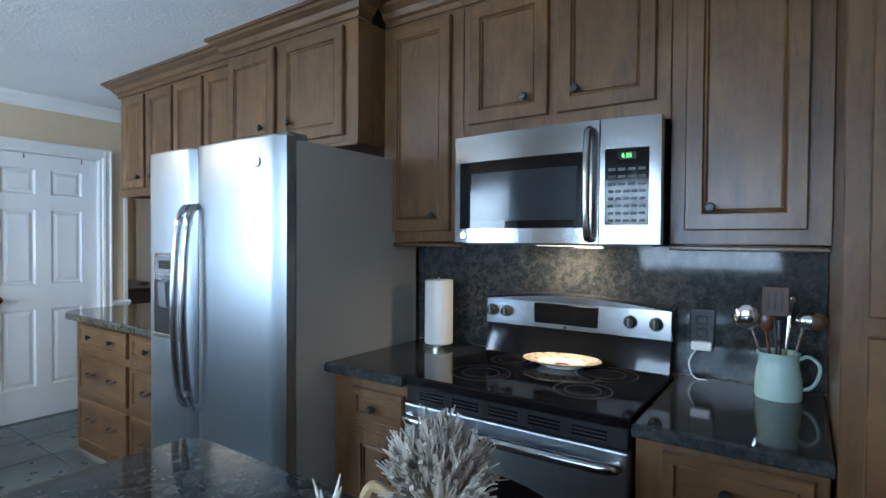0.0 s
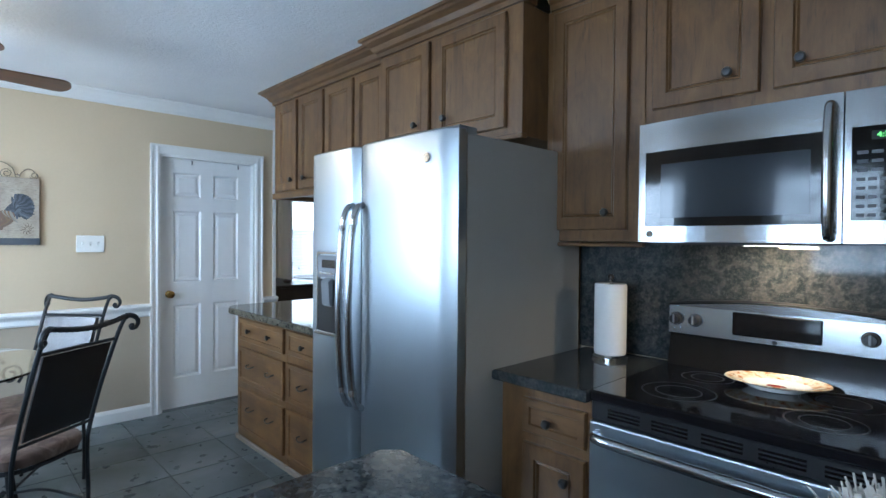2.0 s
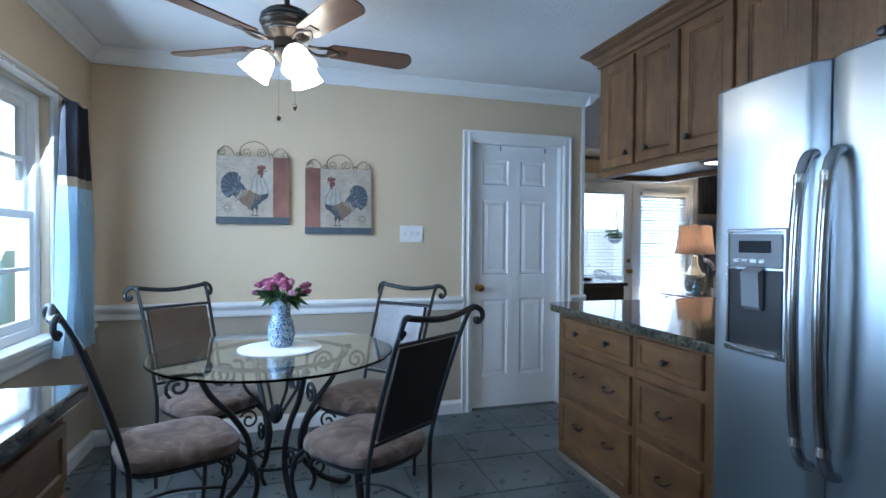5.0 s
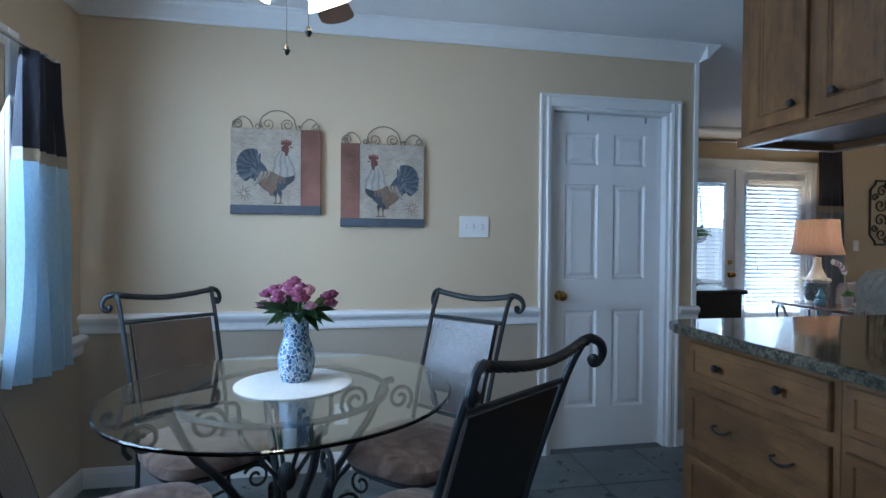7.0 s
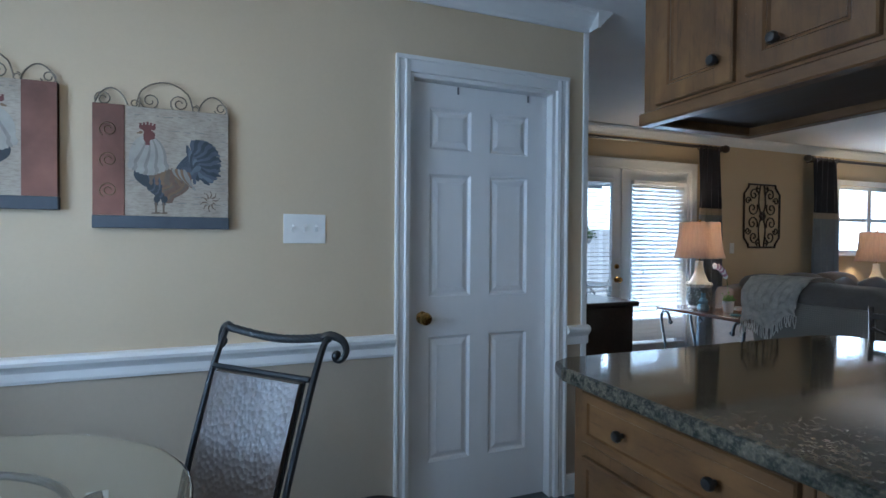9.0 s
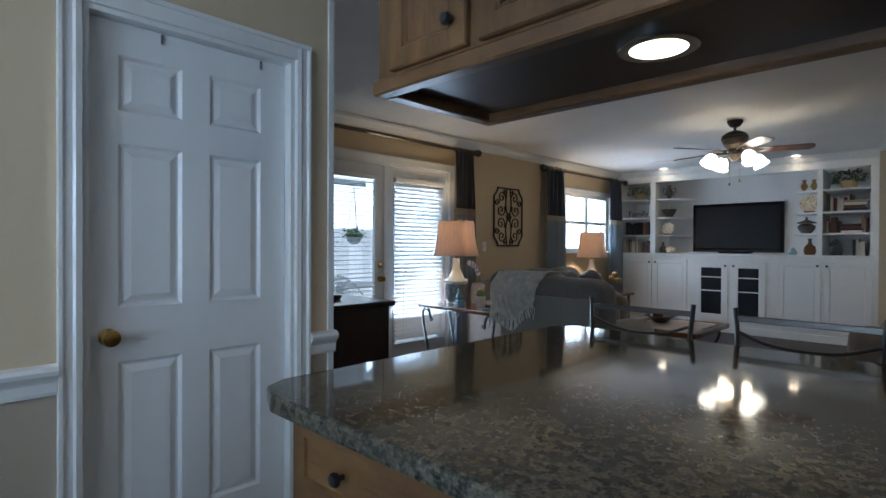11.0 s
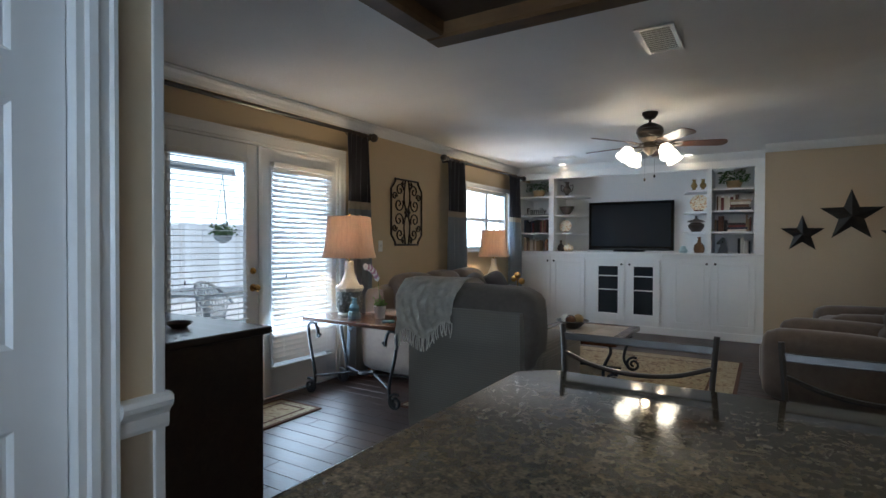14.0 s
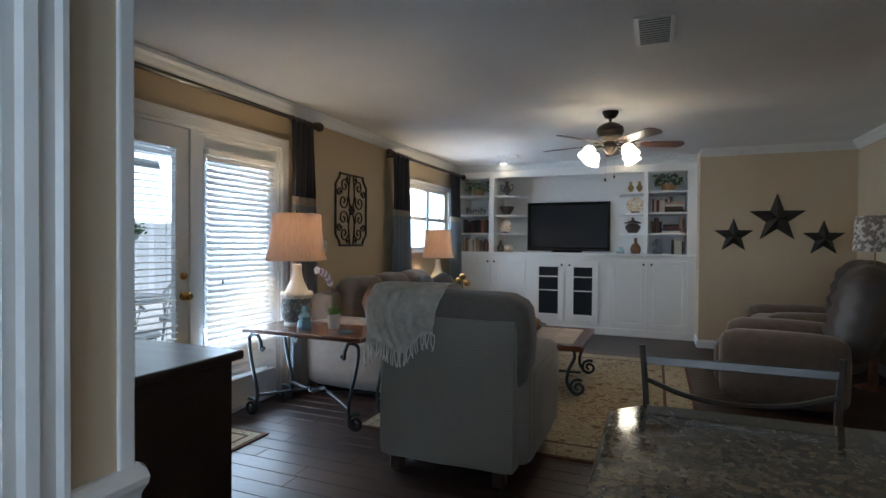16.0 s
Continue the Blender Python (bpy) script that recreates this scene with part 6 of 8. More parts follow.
# ---------- ceiling fans ----------
def ceiling_fan(at, start, blade_len, zb, shades, metal, label, spread=0.12, first=30, big=1.0):
    x, y = at
    f = thing("ceiling_fan", label, "ceiling fan", (x, y, CZ), "ceiling fans")
    part("canopy", lathe([(0.0005, 0), (0.07, 0), (0.068, -0.02), (0.045, -0.055), (0.02, -0.065), (0.0005, -0.066)], (x, y, CZ), 24), metal, f, smooth=True)
    part("downrod", tube([(x, y, CZ - 0.05), (x, y, zb + 0.15)], 0.012, 10), metal, f)
    part("motor", lathe([(0.0005, 0.168 * big), (0.026, 0.166 * big), (0.055, 0.158 * big), (0.090, 0.142 * big), (0.108, 0.126 * big), (0.112, 0.122 * big), (0.112, 0.108 * big), (0.117, 0.104 * big), (0.117, 0.088 * big), (0.110, 0.082 * big), (0.106, 0.064 * big), (0.100, 0.060 * big), (0.094, 0.044 * big), (0.086, 0.040 * big), (0.070, 0.024), (0.058, 0.018), (0.056, -0.018), (0.0005, -0.020)], (x, y, zb), 36), metal, f, "dark bronze ribbed motor", True)
    for zz, rr in ((0.115, 0.1135), (0.096, 0.1185), (0.052, 0.099)):
        part("motor_band", lathe([(rr - 0.004, -0.005), (rr, -0.003), (rr, 0.003), (rr - 0.004, 0.005)], (x, y, zb + zz * big), 36), PEWTER, f, smooth=True)
    part("light_hub", lathe([(0.0005, -0.018), (0.046, -0.018), (0.058, -0.030), (0.055, -0.050), (0.030, -0.085), (0.012, -0.098), (0.0005, -0.100)], (x, y, zb), 24), metal, f, smooth=True)
    for k in range(5):
        a = radians(start + 72 * k)
        rot = Matrix.Translation((x, y, zb)) @ Matrix.Rotation(a, 4, "Z") @ Matrix.Rotation(radians(-12), 4, "X")
        n = 10
        outline = []
        r0, r1, w0, w1 = 0.20, blade_len, 0.052, 0.068
        outline += [(r0, -w0), (r1 - 0.05, -w1)]
        outline += [(r1 - 0.05 + 0.05 * math.sin(math.pi * i / n), -w1 * math.cos(math.pi * i / n)) for i in range(1, n)]
        outline += [(r1 - 0.05, w1), (r0, w0), (r0 - 0.02, 0.03), (r0 - 0.02, -0.03)]
        bm = prism(outline, "z", -0.004, 0.003)
        b = part("blade", bm, BLADE, None, "reddish wood blade")
        b.parent = f
        b.matrix_basis = Matrix.Translation((-x, -y, -CZ)) @ rot
        bm = tube([(0.09, 0.012, 0.0), (0.13, 0.028, -0.012), (0.18, 0.03, -0.008), (0.235, 0.0, -0.006)], 0.007, 6)
        tube([(0.09, -0.012, 0.0), (0.13, -0.028, -0.012), (0.18, -0.03, -0.008), (0.235, 0.0, -0.006)], 0.007, 6, bm=bm)
        box(0.20, 0.27, -0.022, 0.022, -0.008, -0.004, 0.002, bm=bm)
        b = part("blade_iron", bm, metal, None)
        b.parent = f
        b.matrix_basis = Matrix.Translation((-x, -y, -CZ)) @ rot
    for k in range(shades):
        a = radians(first + 360 / shades * k)
        d = Vector((math.cos(a), math.sin(a), 0))
        c = Vector((x, y, zb - 0.045))
        part("lamp_arm", tube([c + d * 0.03, c + d * 0.08 + Vector((0, 0, 0.015)), c + d * spread], 0.008, 8), metal, f)
        bm = lathe([(0.022, 0.0), (0.040, -0.008), (0.054, -0.034), (0.060, -0.066), (0.064, -0.090), (0.074, -0.112), (0.070, -0.113), (0.060, -0.090), (0.056, -0.066), (0.050, -0.034), (0.030, -0.008)], (0, 0, 0), 30, wave=6, depth=0.03)
        bmesh.ops.transform(bm, matrix=Matrix.Translation(c + d * spread) @ Matrix.Rotation(a, 4, "Z") @ Matrix.Rotation(radians(-34), 4, "Y"), verts=bm.verts)
        part("shade", bm, SHADE_GLASS, f, "lit frosted glass bell shade", True)
    for dx, ln in ((0.035, 0.15), (-0.035, 0.185)):
        part("pull_chain", tube([(x + dx, y + dx, zb - 0.12), (x + dx, y + dx, zb - 0.12 - ln)], 0.0007, 4), metal, f)
        part("chain_pull", lathe([(0.0005, 0), (0.006, 0.004), (0.011, 0.016), (0.006, 0.03), (0.0005, 0.034)], (x + dx, y + dx, zb - 0.15 - ln), 10), metal, f, smooth=True)


ceiling_fan((-3.30, -0.13), 24, 0.585, 2.160, 3, BRONZE, "bronze ceiling fan with wood blades and three lit shades", 0.085, 20)
ceiling_fan((-4.01, 6.31), 20, 0.64, 2.165, 4, BRONZE, "dark ceiling fan with red wood blades and lit shades", 0.20, 45, 1.15)


def ceiling_vent(x0, x1, y0, y1, label):
    v = thing("ceiling_vent", label, "vent", ((x0 + x1) / 2, (y0 + y1) / 2, CZ))
    bm = bmesh.new()
    for a, b, c, d in ((x0, x1, y0, y0 + 0.025), (x0, x1, y1 - 0.025, y1), (x0, x0 + 0.025, y0 + 0.025, y1 - 0.025), (x1 - 0.025, x1, y0 + 0.025, y1 - 0.025)):
        box(a, b, c, d, CZ - 0.010, CZ - 0.0005, 0.002, bm=bm)
    part("frame", bm, TRIM, v)
    part("backing", box(x0 + 0.02, x1 - 0.02, y0 + 0.02, y1 - 0.02, CZ - 0.002, CZ - 0.0008), BLACK, v)
    n = int((y1 - y0) / 0.03)
    for i in range(1, n):
        yy = y0 + (y1 - y0) * i / n
        part("slat", prism([(yy - 0.004, CZ - 0.0035), (yy - 0.003, CZ - 0.003), (yy + 0.004, CZ - 0.0085), (yy + 0.003, CZ - 0.009)], "x", x0 + 0.025, x1 - 0.025), TRIM, v)


ceiling_vent(-3.745, -3.54, 4.33, 4.75, "white ceiling air vent with slats")
ceiling_vent(-5.60, -5.34, 8.22, 8.42, "small white ceiling vent near the shelves")
ceiling_vent(-3.46, -3.20, -0.42, -0.20, "white kitchen ceiling vent")
for x in (-5.72, -4.0):
    r = thing("recessed_light", "small lit recessed ceiling light", "light", (x, 8.95, CZ))
    part("trim_ring", rings([[(x + q * math.cos(a), 8.95 + q * math.sin(a), z) for a in [2 * math.pi * i / 24 for i in range(24)]] for q, z in ((0.05, CZ - 0.001), (0.075, CZ - 0.001), (0.07, CZ - 0.008), (0.05, CZ - 0.006))], closed=True), TRIM, r)
    part("lens", lathe([(0.0005, 0), (0.05, 0), (0.05, 0.002), (0.0005, 0.002)], (x, 8.95, CZ - 0.005), 24), PUCK, r)


# ---------- living room: openings ----------
def casing_lr():
    casing_y(XL, FD0, FD1, FDZ, 1, "french_door_casing", 0, 1.1)
    bm = bmesh.new()
    box(XL - 0.139, XL - 0.001, FD0, FD0 + 0.02, 0, FDZ, bm=bm)
    box(XL - 0.139, XL - 0.001, FD1 - 0.02, FD1, 0, FDZ, bm=bm)
    box(XL - 0.139, XL - 0.001, FD0 + 0.02, FD1 - 0.02, FDZ - 0.02, FDZ, bm=bm)
    part("french_door_jamb", bm, TRIM, None, "white painted door jamb", kind="structure", category="trim")
    part("threshold", box(XL - 0.139, XL + 0.01, FD0 + 0.02, FD1 - 0.02, -0.004, 0.018, 0.004), SATIN, None, "metal threshold", kind="structure", category="trim")


casing_lr()


def french_door(name, y0, y1, knob_y, label):
    x = XL - 0.02
    d = thing(name, label, "door", (x, (y0 + y1) / 2, 0))
    d["kind"] = "structure"
    g0, g1, z0, z1 = y0 + 0.12, y1 - 0.12, 0.25, 1.915
    bm = box(x - 0.045, x, y0, g0, 0.02, FDZ - 0.022, 0.002)
    box(x - 0.045, x, g1, y1, 0.02, FDZ - 0.022, 0.002, bm=bm)
    box(x - 0.0445, x - 0.0005, g0, g1, 0.02, z0, 0.001, bm=bm)
    box(x - 0.0445, x - 0.0005, g0, g1, z1, FDZ - 0.022, 0.001, bm=bm)
    part("door_frame", bm, DOORW, d)
    bm = bmesh.new()
    for a, b, c, e in ((g0 - 0.02, g0 + 0.012, z0 - 0.02, z1 + 0.02), (g1 - 0.012, g1 + 0.02, z0 - 0.02, z1 + 0.02), (g0 + 0.012, g1 - 0.012, z1 - 0.012, z1 + 0.02), (g0 + 0.012, g1 - 0.012, z0 - 0.02, z0 + 0.012)):
        box(x - 0.001, x + 0.010, a, b, c, e, 0.003, bm=bm)
    part("glass_stop", bm, DOORW, d)
    g = part("pane", box(x - 0.026, x - 0.022, g0, g1, z0, z1), GLASS, d, "clear glass pane")
    g.visible_shadow = False
    return d, g0, g1, z0, z1


FM = (FD0 + FD1) / 2
d1, *_ = french_door("french_door_1", FD0 + 0.022, FM - 0.002, FM - 0.06, "white french door with full glass")
d2, *_ = french_door("french_door_2", FM + 0.002, FD1 - 0.022, FM + 0.06, "white french door with brass knob")
part("astragal", box(XL - 0.021, XL - 0.005, FM - 0.02, FM + 0.02, 0.02, FDZ - 0.022, 0.003), DOORW, d2)
for zz, rr, nm in ((1.05, 0.026, "deadbolt"), (0.917, 0.030, "door_knob")):
    bm = lathe([(0.0005, 0), (rr, 0), (rr, 0.008), (0.012, 0.012), (0.012, 0.035), (rr * 0.9, 0.045), (rr, 0.055), (rr * 0.7, 0.068), (0.0005, 0.07)] if nm == "door_knob" else [(0.0005, 0), (rr, 0), (rr * 0.9, 0.014), (0.0005, 0.016)], n=18)
    bmesh.ops.transform(bm, matrix=Matrix.Translation((XL - 0.02, FM - 0.065, zz)) @ Matrix.Rotation(radians(90), 4, "Y"), verts=bm.verts)
    part(nm, bm, BRASS, d1, "brass " + nm.replace("_", " "), True)


def blinds(y0, y1, z0, z1, x, tilt, label):
    b = thing("window_blind", label, "blind", (x, (y0 + y1) / 2, z1), "french door blinds")
    part("headrail", box(x - 0.018, x + 0.022, y0, y1, z1 - 0.04, z1, 0.003), BLIND, b)
    n = int((z1 - z0 - 0.06) / 0.042)
    me = None
    for i in range(n):
        z = z1 - 0.06 - i * 0.042
        if me is None:
            bm = bmesh.new()
            prism([(-0.024, -0.0015), (0.0, 0.001), (0.024, -0.0015), (0.024, 0.0005), (0.0, 0.003), (-0.024, 0.0005)], "y", -(y1 - y0) / 2 + 0.004, (y1 - y0) / 2 - 0.004, bm=bm)
            s = part("slat", bm, BLIND, None)
            me = s.data
        else:
            s = new("slat", me)
        s.parent = b
        s.matrix_basis = Matrix.Translation((0, 0, z - z1)) @ Matrix.Rotation(radians(tilt), 4, "Y")
    part("bottom_rail", box(x - 0.022, x + 0.022, y0 + 0.004, y1 - 0.004, z0, z0 + 0.016, 0.003), BLIND, b)
    for yy in (y0 + 0.10, y1 - 0.10):
        part("ladder_cord", tube([(x + 0.024, yy, z1 - 0.03), (x + 0.024, yy, z0 + 0.01)], 0.0012, 4), BLIND, b)
    part("cord_tassel", lathe([(0.0005, 0), (0.006, 0.005), (0.004, 0.03), (0.0005, 0.032)], (x + 0.03, y0 + 0.12, 0.98), 8), BLACK, b)


blinds(FM + 0.10, FD1 - 0.10, 0.245, 1.925, XL + 0.012, 52, "white slat blind half open on the french door")
blinds(FD0 + 0.10, FM - 0.14, 0.245, 1.925, XL + 0.012, 2, "white slat blind fully open on the french door")


def living_window():
    w = thing("window_3", "white double window in the living room", "window", (XL, (LW0 + LW1) / 2, LWZ0))
    w["kind"] = "structure"
    x = XL - 0.06
    mid = (LW0 + LW1) / 2
    bm = bmesh.new()
    for a, b, c, d in ((LW0, LW0 + 0.05, LWZ0, LWZ1), (LW1 - 0.05, LW1, LWZ0, LWZ1), (LW0 + 0.05, LW1 - 0.05, LWZ1 - 0.05, LWZ1), (LW0 + 0.05, LW1 - 0.05, LWZ0, LWZ0 + 0.05), (mid - 0.04, mid + 0.04, LWZ0 + 0.05, LWZ1 - 0.05)):
        box(x - 0.04, x + 0.03, a, b, c, d, 0.004, bm=bm)
    part("window_frame", bm, TRIM, w)
    zm = (LWZ0 + LWZ1) / 2
    for a, b in ((LW0 + 0.05, mid - 0.04), (mid + 0.04, LW1 - 0.05)):
        part("meeting_rail", box(x - 0.015, x + 0.02, a, b, zm - 0.025, zm + 0.025, 0.003), TRIM, w)
        g = part("pane", box(x - 0.006, x - 0.002, a, b, LWZ0 + 0.04, LWZ1 - 0.04), GLASS, w, "clear glass pane")
        g.visible_shadow = False
    part("window_sill", box(XL - 0.05, XL + 0.05, LW0 - 0.06, LW1 + 0.06, LWZ0 - 0.025, LWZ0, 0.005), TRIM, w)
    casing_y(XL, LW0, LW1, LWZ1, 1, "window_casing", LWZ0, 0.9)


living_window()


def drapery_rod(y0, y1, z, label):
    x = XL + 0.13
    r = thing("drapery_rod", label, "curtain rod", (x, (y0 + y1) / 2, z), "drapery rods")
    part("pole", tube([(x, y0, z), (x, y1, z)], 0.017, 12), ESPRESSO, r)
    for yy, s in ((y0, -1), (y1, 1)):
        bm = lathe([(0.0005, -0.005), (0.022, 0), (0.030, 0.012), (0.020, 0.026), (0.026, 0.036), (0.042, 0.065), (0.036, 0.095), (0.018, 0.11), (0.0005, 0.113)], n=18)
        bmesh.ops.transform(bm, matrix=Matrix.Translation((x, yy, z)) @ Matrix.Rotation(radians(-90 * s), 4, "X"), verts=bm.verts)
        part("finial", bm, ESPRESSO, r, "turned dark wood finial", True)
        part("bracket", box(XL + 0.001, x + 0.012, yy - s * 0.10 - 0.012, yy - s * 0.10 + 0.012, z - 0.03, z + 0.01, 0.004), ESPRESSO, r)
    return r


drapery_rod(2.95, 5.28, 2.30, "dark turned wood drapery rod above the french doors")
drapery_rod(6.74, 9.02, 2.29, "dark turned wood drapery rod above the window")
DR = [(2.285, 1.66, NAVY, "dark_top"), (1.66, 1.59, BAND, "band"), (1.59, 0.03, DRAPE_GREY, "lower_panel")]
for a, b, fl in ((4.96, 5.30, 1.1), (6.74, 7.22, 1.05), (8.52, 8.98, 1.05)):
    c = thing("drape", "grey-blue drape with dark top and tan band", "curtain", (XL + 0.13, (a + b) / 2, 0.03), "living room drapes")
    drape(a, b, XL + 0.13, DR, c, 4, 0.035, "y", fl)
    for i in range(5):
        yy = a + 0.02 + (b - a - 0.04) * i / 4
        ring = [(XL + 0.13 + 0.026 * math.cos(q), yy, 2.292 + 0.026 * math.sin(q)) for q in [2 * math.pi * k / 16 for k in range(17)]]
        part("ring", tube(ring, 0.004, 5, curved=False), ESPRESSO, c)


def iron_art():
    y0, y1, z0, z1, x = 5.79, 6.366, 1.25, 1.965, XL + 0.012
    p = thing("iron_wall_art", "dark scrolled wrought iron wall panel", "wall decor", (x, (y0 + y1) / 2, z0))
    cy, cz = (y0 + y1) / 2, (z0 + z1) / 2
    U, V = (0, 1, 0), (0, 0, 1)
    c = 0.07
    fr = [(x, y0 + c, z1 - 0.03), (x, y0 + c, z1), (x, y1 - c, z1), (x, y1 - c, z1 - 0.03), (x, y1, z1 - c - 0.04), (x, y1, z0 + c + 0.04), (x, y1 - c, z0 + 0.03), (x, y1 - c, z0), (x, y0 + c, z0), (x, y0 + c, z0 + 0.03), (x, y0, z0 + c + 0.04), (x, y0, z1 - c - 0.04), (x, y0 + c, z1 - 0.03)]
    part("frame", tube(fr, 0.011, 6, curved=False), BRONZE, p)
    for sy in (-1, 1):
        for sz in (-1, 1):
            for oy, oz, r, a0, tn in ((0.13, 0.24, 0.075, 1.2, 1.3), (0.15, 0.085, 0.085, -1.5, -1.35), (0.06, 0.30, 0.04, 0, 1.2), (0.225, 0.17, 0.045, 2, 1.2)):
                part("scroll", tube(spiral((x, cy + sy * oy, cz + sz * oz), 0.012, r, a0, tn, (0, sy, 0), (0, 0, sz)), 0.008, 5, curved=False), BRONZE, p)
        part("side_bar", tube([(x, cy + sy * 0.03, z0), (x, cy + sy * 0.055, cz - 0.15), (x, cy + sy * 0.02, cz), (x, cy + sy * 0.055, cz + 0.15), (x, cy + sy * 0.03, z1)], 0.008, 6), BRONZE, p)
    for k in range(6):
        a = k * math.pi / 3
        part("rosette_petal", ball((x + 0.006, cy + 0.032 * math.cos(a), cz + 0.032 * math.sin(a)), 0.024, (0.5, 1, 1), 8, 6), BRONZE, p)


iron_art()
s = thing("light_switch", "white light switch beside the drape", "switch", (XL, 5.62, 1.24))
part("plate", box(XL, XL + 0.006, 5.585, 5.655, 1.18, 1.295, 0.003), PORCELAIN, s)
part("toggle", box(XL + 0.0055, XL + 0.016, 5.615, 5.625, 1.232, 1.252, 0.002), PORCELAIN, s)


# ---------- built-in shelves ----------
BF = 9.10
BX = [-6.47, -5.985, -5.905, -3.79, -3.73, -3.245]


def built_in():
    b = thing("built_in_shelves", "white built-in wall unit with open shelves and cupboards", "bookcase", (-4.83, 9.35, 0))
    part("header", box(-6.529, -3.131, BF, BF + 0.04, 2.26, CZ - 0.002, 0.003), SHELFW, b)
    part("crown", prism([(BF - p[0], CR + p[1] - 0.003) for p in crown_profile()], "x", -6.44, -3.131), TRIM, b)
    for a, c in ((-6.529, BX[0]), (BX[1], BX[2]), (BX[3], BX[4]), (BX[5], -3.131)):
        part("stile", box(a, c, BF - 0.004, YT - 0.001, 1.145, 2.262, 0.002), SHELFW, b)
    part("ledge", box(-6.529, -3.131, BF - 0.018, YT - 0.001, 1.105, 1.143, 0.005), SHELFW, b)
    part("base_body", box(-6.529, -3.131, BF + 0.02, YT - 0.001, 0.0, 1.106), SHELFW, b)
    part("plinth", box(-6.529, -3.131, BF + 0.004, BF + 0.02, 0.0, 0.10, 0.002), SHELFW, b)
    for z in (1.42, 1.70, 1.99):
        part("shelf", box(BX[0], BX[1], BF + 0.01, YT - 0.002, z - 0.013, z + 0.013, 0.002), SHELFW, b)
        part("shelf", box(BX[4], BX[5], BF + 0.01, YT - 0.002, z - 0.013, z + 0.013, 0.002), SHELFW, b)
        part("corner_shelf", prism([(BX[2], BF + 0.06), (-5.62, BF + 0.14), (-5.50, YT - 0.002), (BX[2], YT - 0.002)], "z", z - 0.013, z + 0.013), SHELFW, b)
        part("corner_shelf", prism([(BX[3], BF + 0.06), (BX[3], YT - 0.002), (-4.14, YT - 0.002), (-4.04, BF + 0.14)], "z", z - 0.013, z + 0.013), SHELFW, b)
    steps = [(0, 0), (0, 0.012), (0.003, 0.016), (0.06, 0.016), (0.066, 0.008), (0.074, 0.012), (0.080, 0.012)]
    for a, c, k in ((-6.46, -5.96, 1), (-5.93, -5.42, 0), (-4.22, -3.745, 1), (-3.715, -3.23, 0)):
        d = part("cupboard_door", panel_rings(a, c, 0.13, 1.055, BF + 0.02, steps), SHELFW, b)
        kx = c - 0.035 if k else a + 0.035
        knob_part(kx, BF + 0.004, 1.00, d, BRONZE)
    for a, c, k in ((-5.30, -4.85, 1), (-4.80, -4.37, 0)):
        bm = bmesh.new()
        for e, f, g, h in ((a, a + 0.085, 0.16, 1.03), (c - 0.085, c, 0.16, 1.03), (a + 0.085, c - 0.085, 0.16, 0.26), (a + 0.085, c - 0.085, 0.94, 1.03)):
            box(e, f, BF + 0.001, BF + 0.0195, g, h, 0.002, bm=bm)
        d = part("glass_door", bm, SHELFW, b)
        knob_part(c - 0.03 if k else a + 0.03, BF + 0.002, 0.97, d, BRONZE)
        part("pane", box(a + 0.08, c - 0.08, BF + 0.012, BF + 0.016, 0.255, 0.945), SCREEN, d, "dark glass pane")
        for z in (0.60, 0.80):
            part("media_shelf", box(a + 0.087, c - 0.087, BF + 0.0085, BF + 0.0118, z - 0.008, z + 0.008), SHELFW, d)
    part("top_moulding", prism([(BF - 0.018, 1.07), (BF - 0.012, 1.07), (BF, 1.085), (BF + 0.01, 1.106), (BF - 0.018, 1.106)], "x", -5.33, -4.33), SHELFW, b)


built_in()
t = thing("television", "large black flat screen television on the ledge", "television", (-4.88, 9.62, 1.143))
part("bezel", panel_rings(-5.507, -4.26, 1.165, 1.91, 9.665, [(0, 0), (0, 0.05), (0.006, 0.056), (0.035, 0.056), (0.039, 0.050)]), GLOSS, t, "glossy black bezel")
part("screen", box(-5.466, -4.30, 9.6125, 9.6148, 1.225, 1.87), SCREEN, t, "dark switched-off screen")
part("speaker_bar", box(-5.45, -4.32, 9.604, 9.6085, 1.172, 1.196, 0.002), BLACK, t)
part("stand", box(-5.10, -4.66, 9.50, 9.66, 1.144, 1.168, 0.006, 2), GLOSS, t)


def book_row(x0, x1, z, colors, seed, lean=False):
    rnd = random.Random(seed)
    x = x0
    while x < x1 - 0.02:
        w, h = rnd.uniform(0.018, 0.042), rnd.uniform(0.15, 0.22)
        if x + w > x1:
            break
        c = rnd.choice(colors)
        b = thing("book", "upright book on the white shelf", "book", (x + w / 2, 9.3, z), "books on the shelves")
        yb = BF + rnd.uniform(0.05, 0.09)
        part("cover", box(x, x + w - 0.002, yb, yb + 0.15, z, z + h, 0.002), c, b)
        part("pages", box(x + 0.003, x + w - 0.005, yb + 0.006, yb + 0.153, z + 0.004, z + h - 0.004), PAPER, b)
        x += w


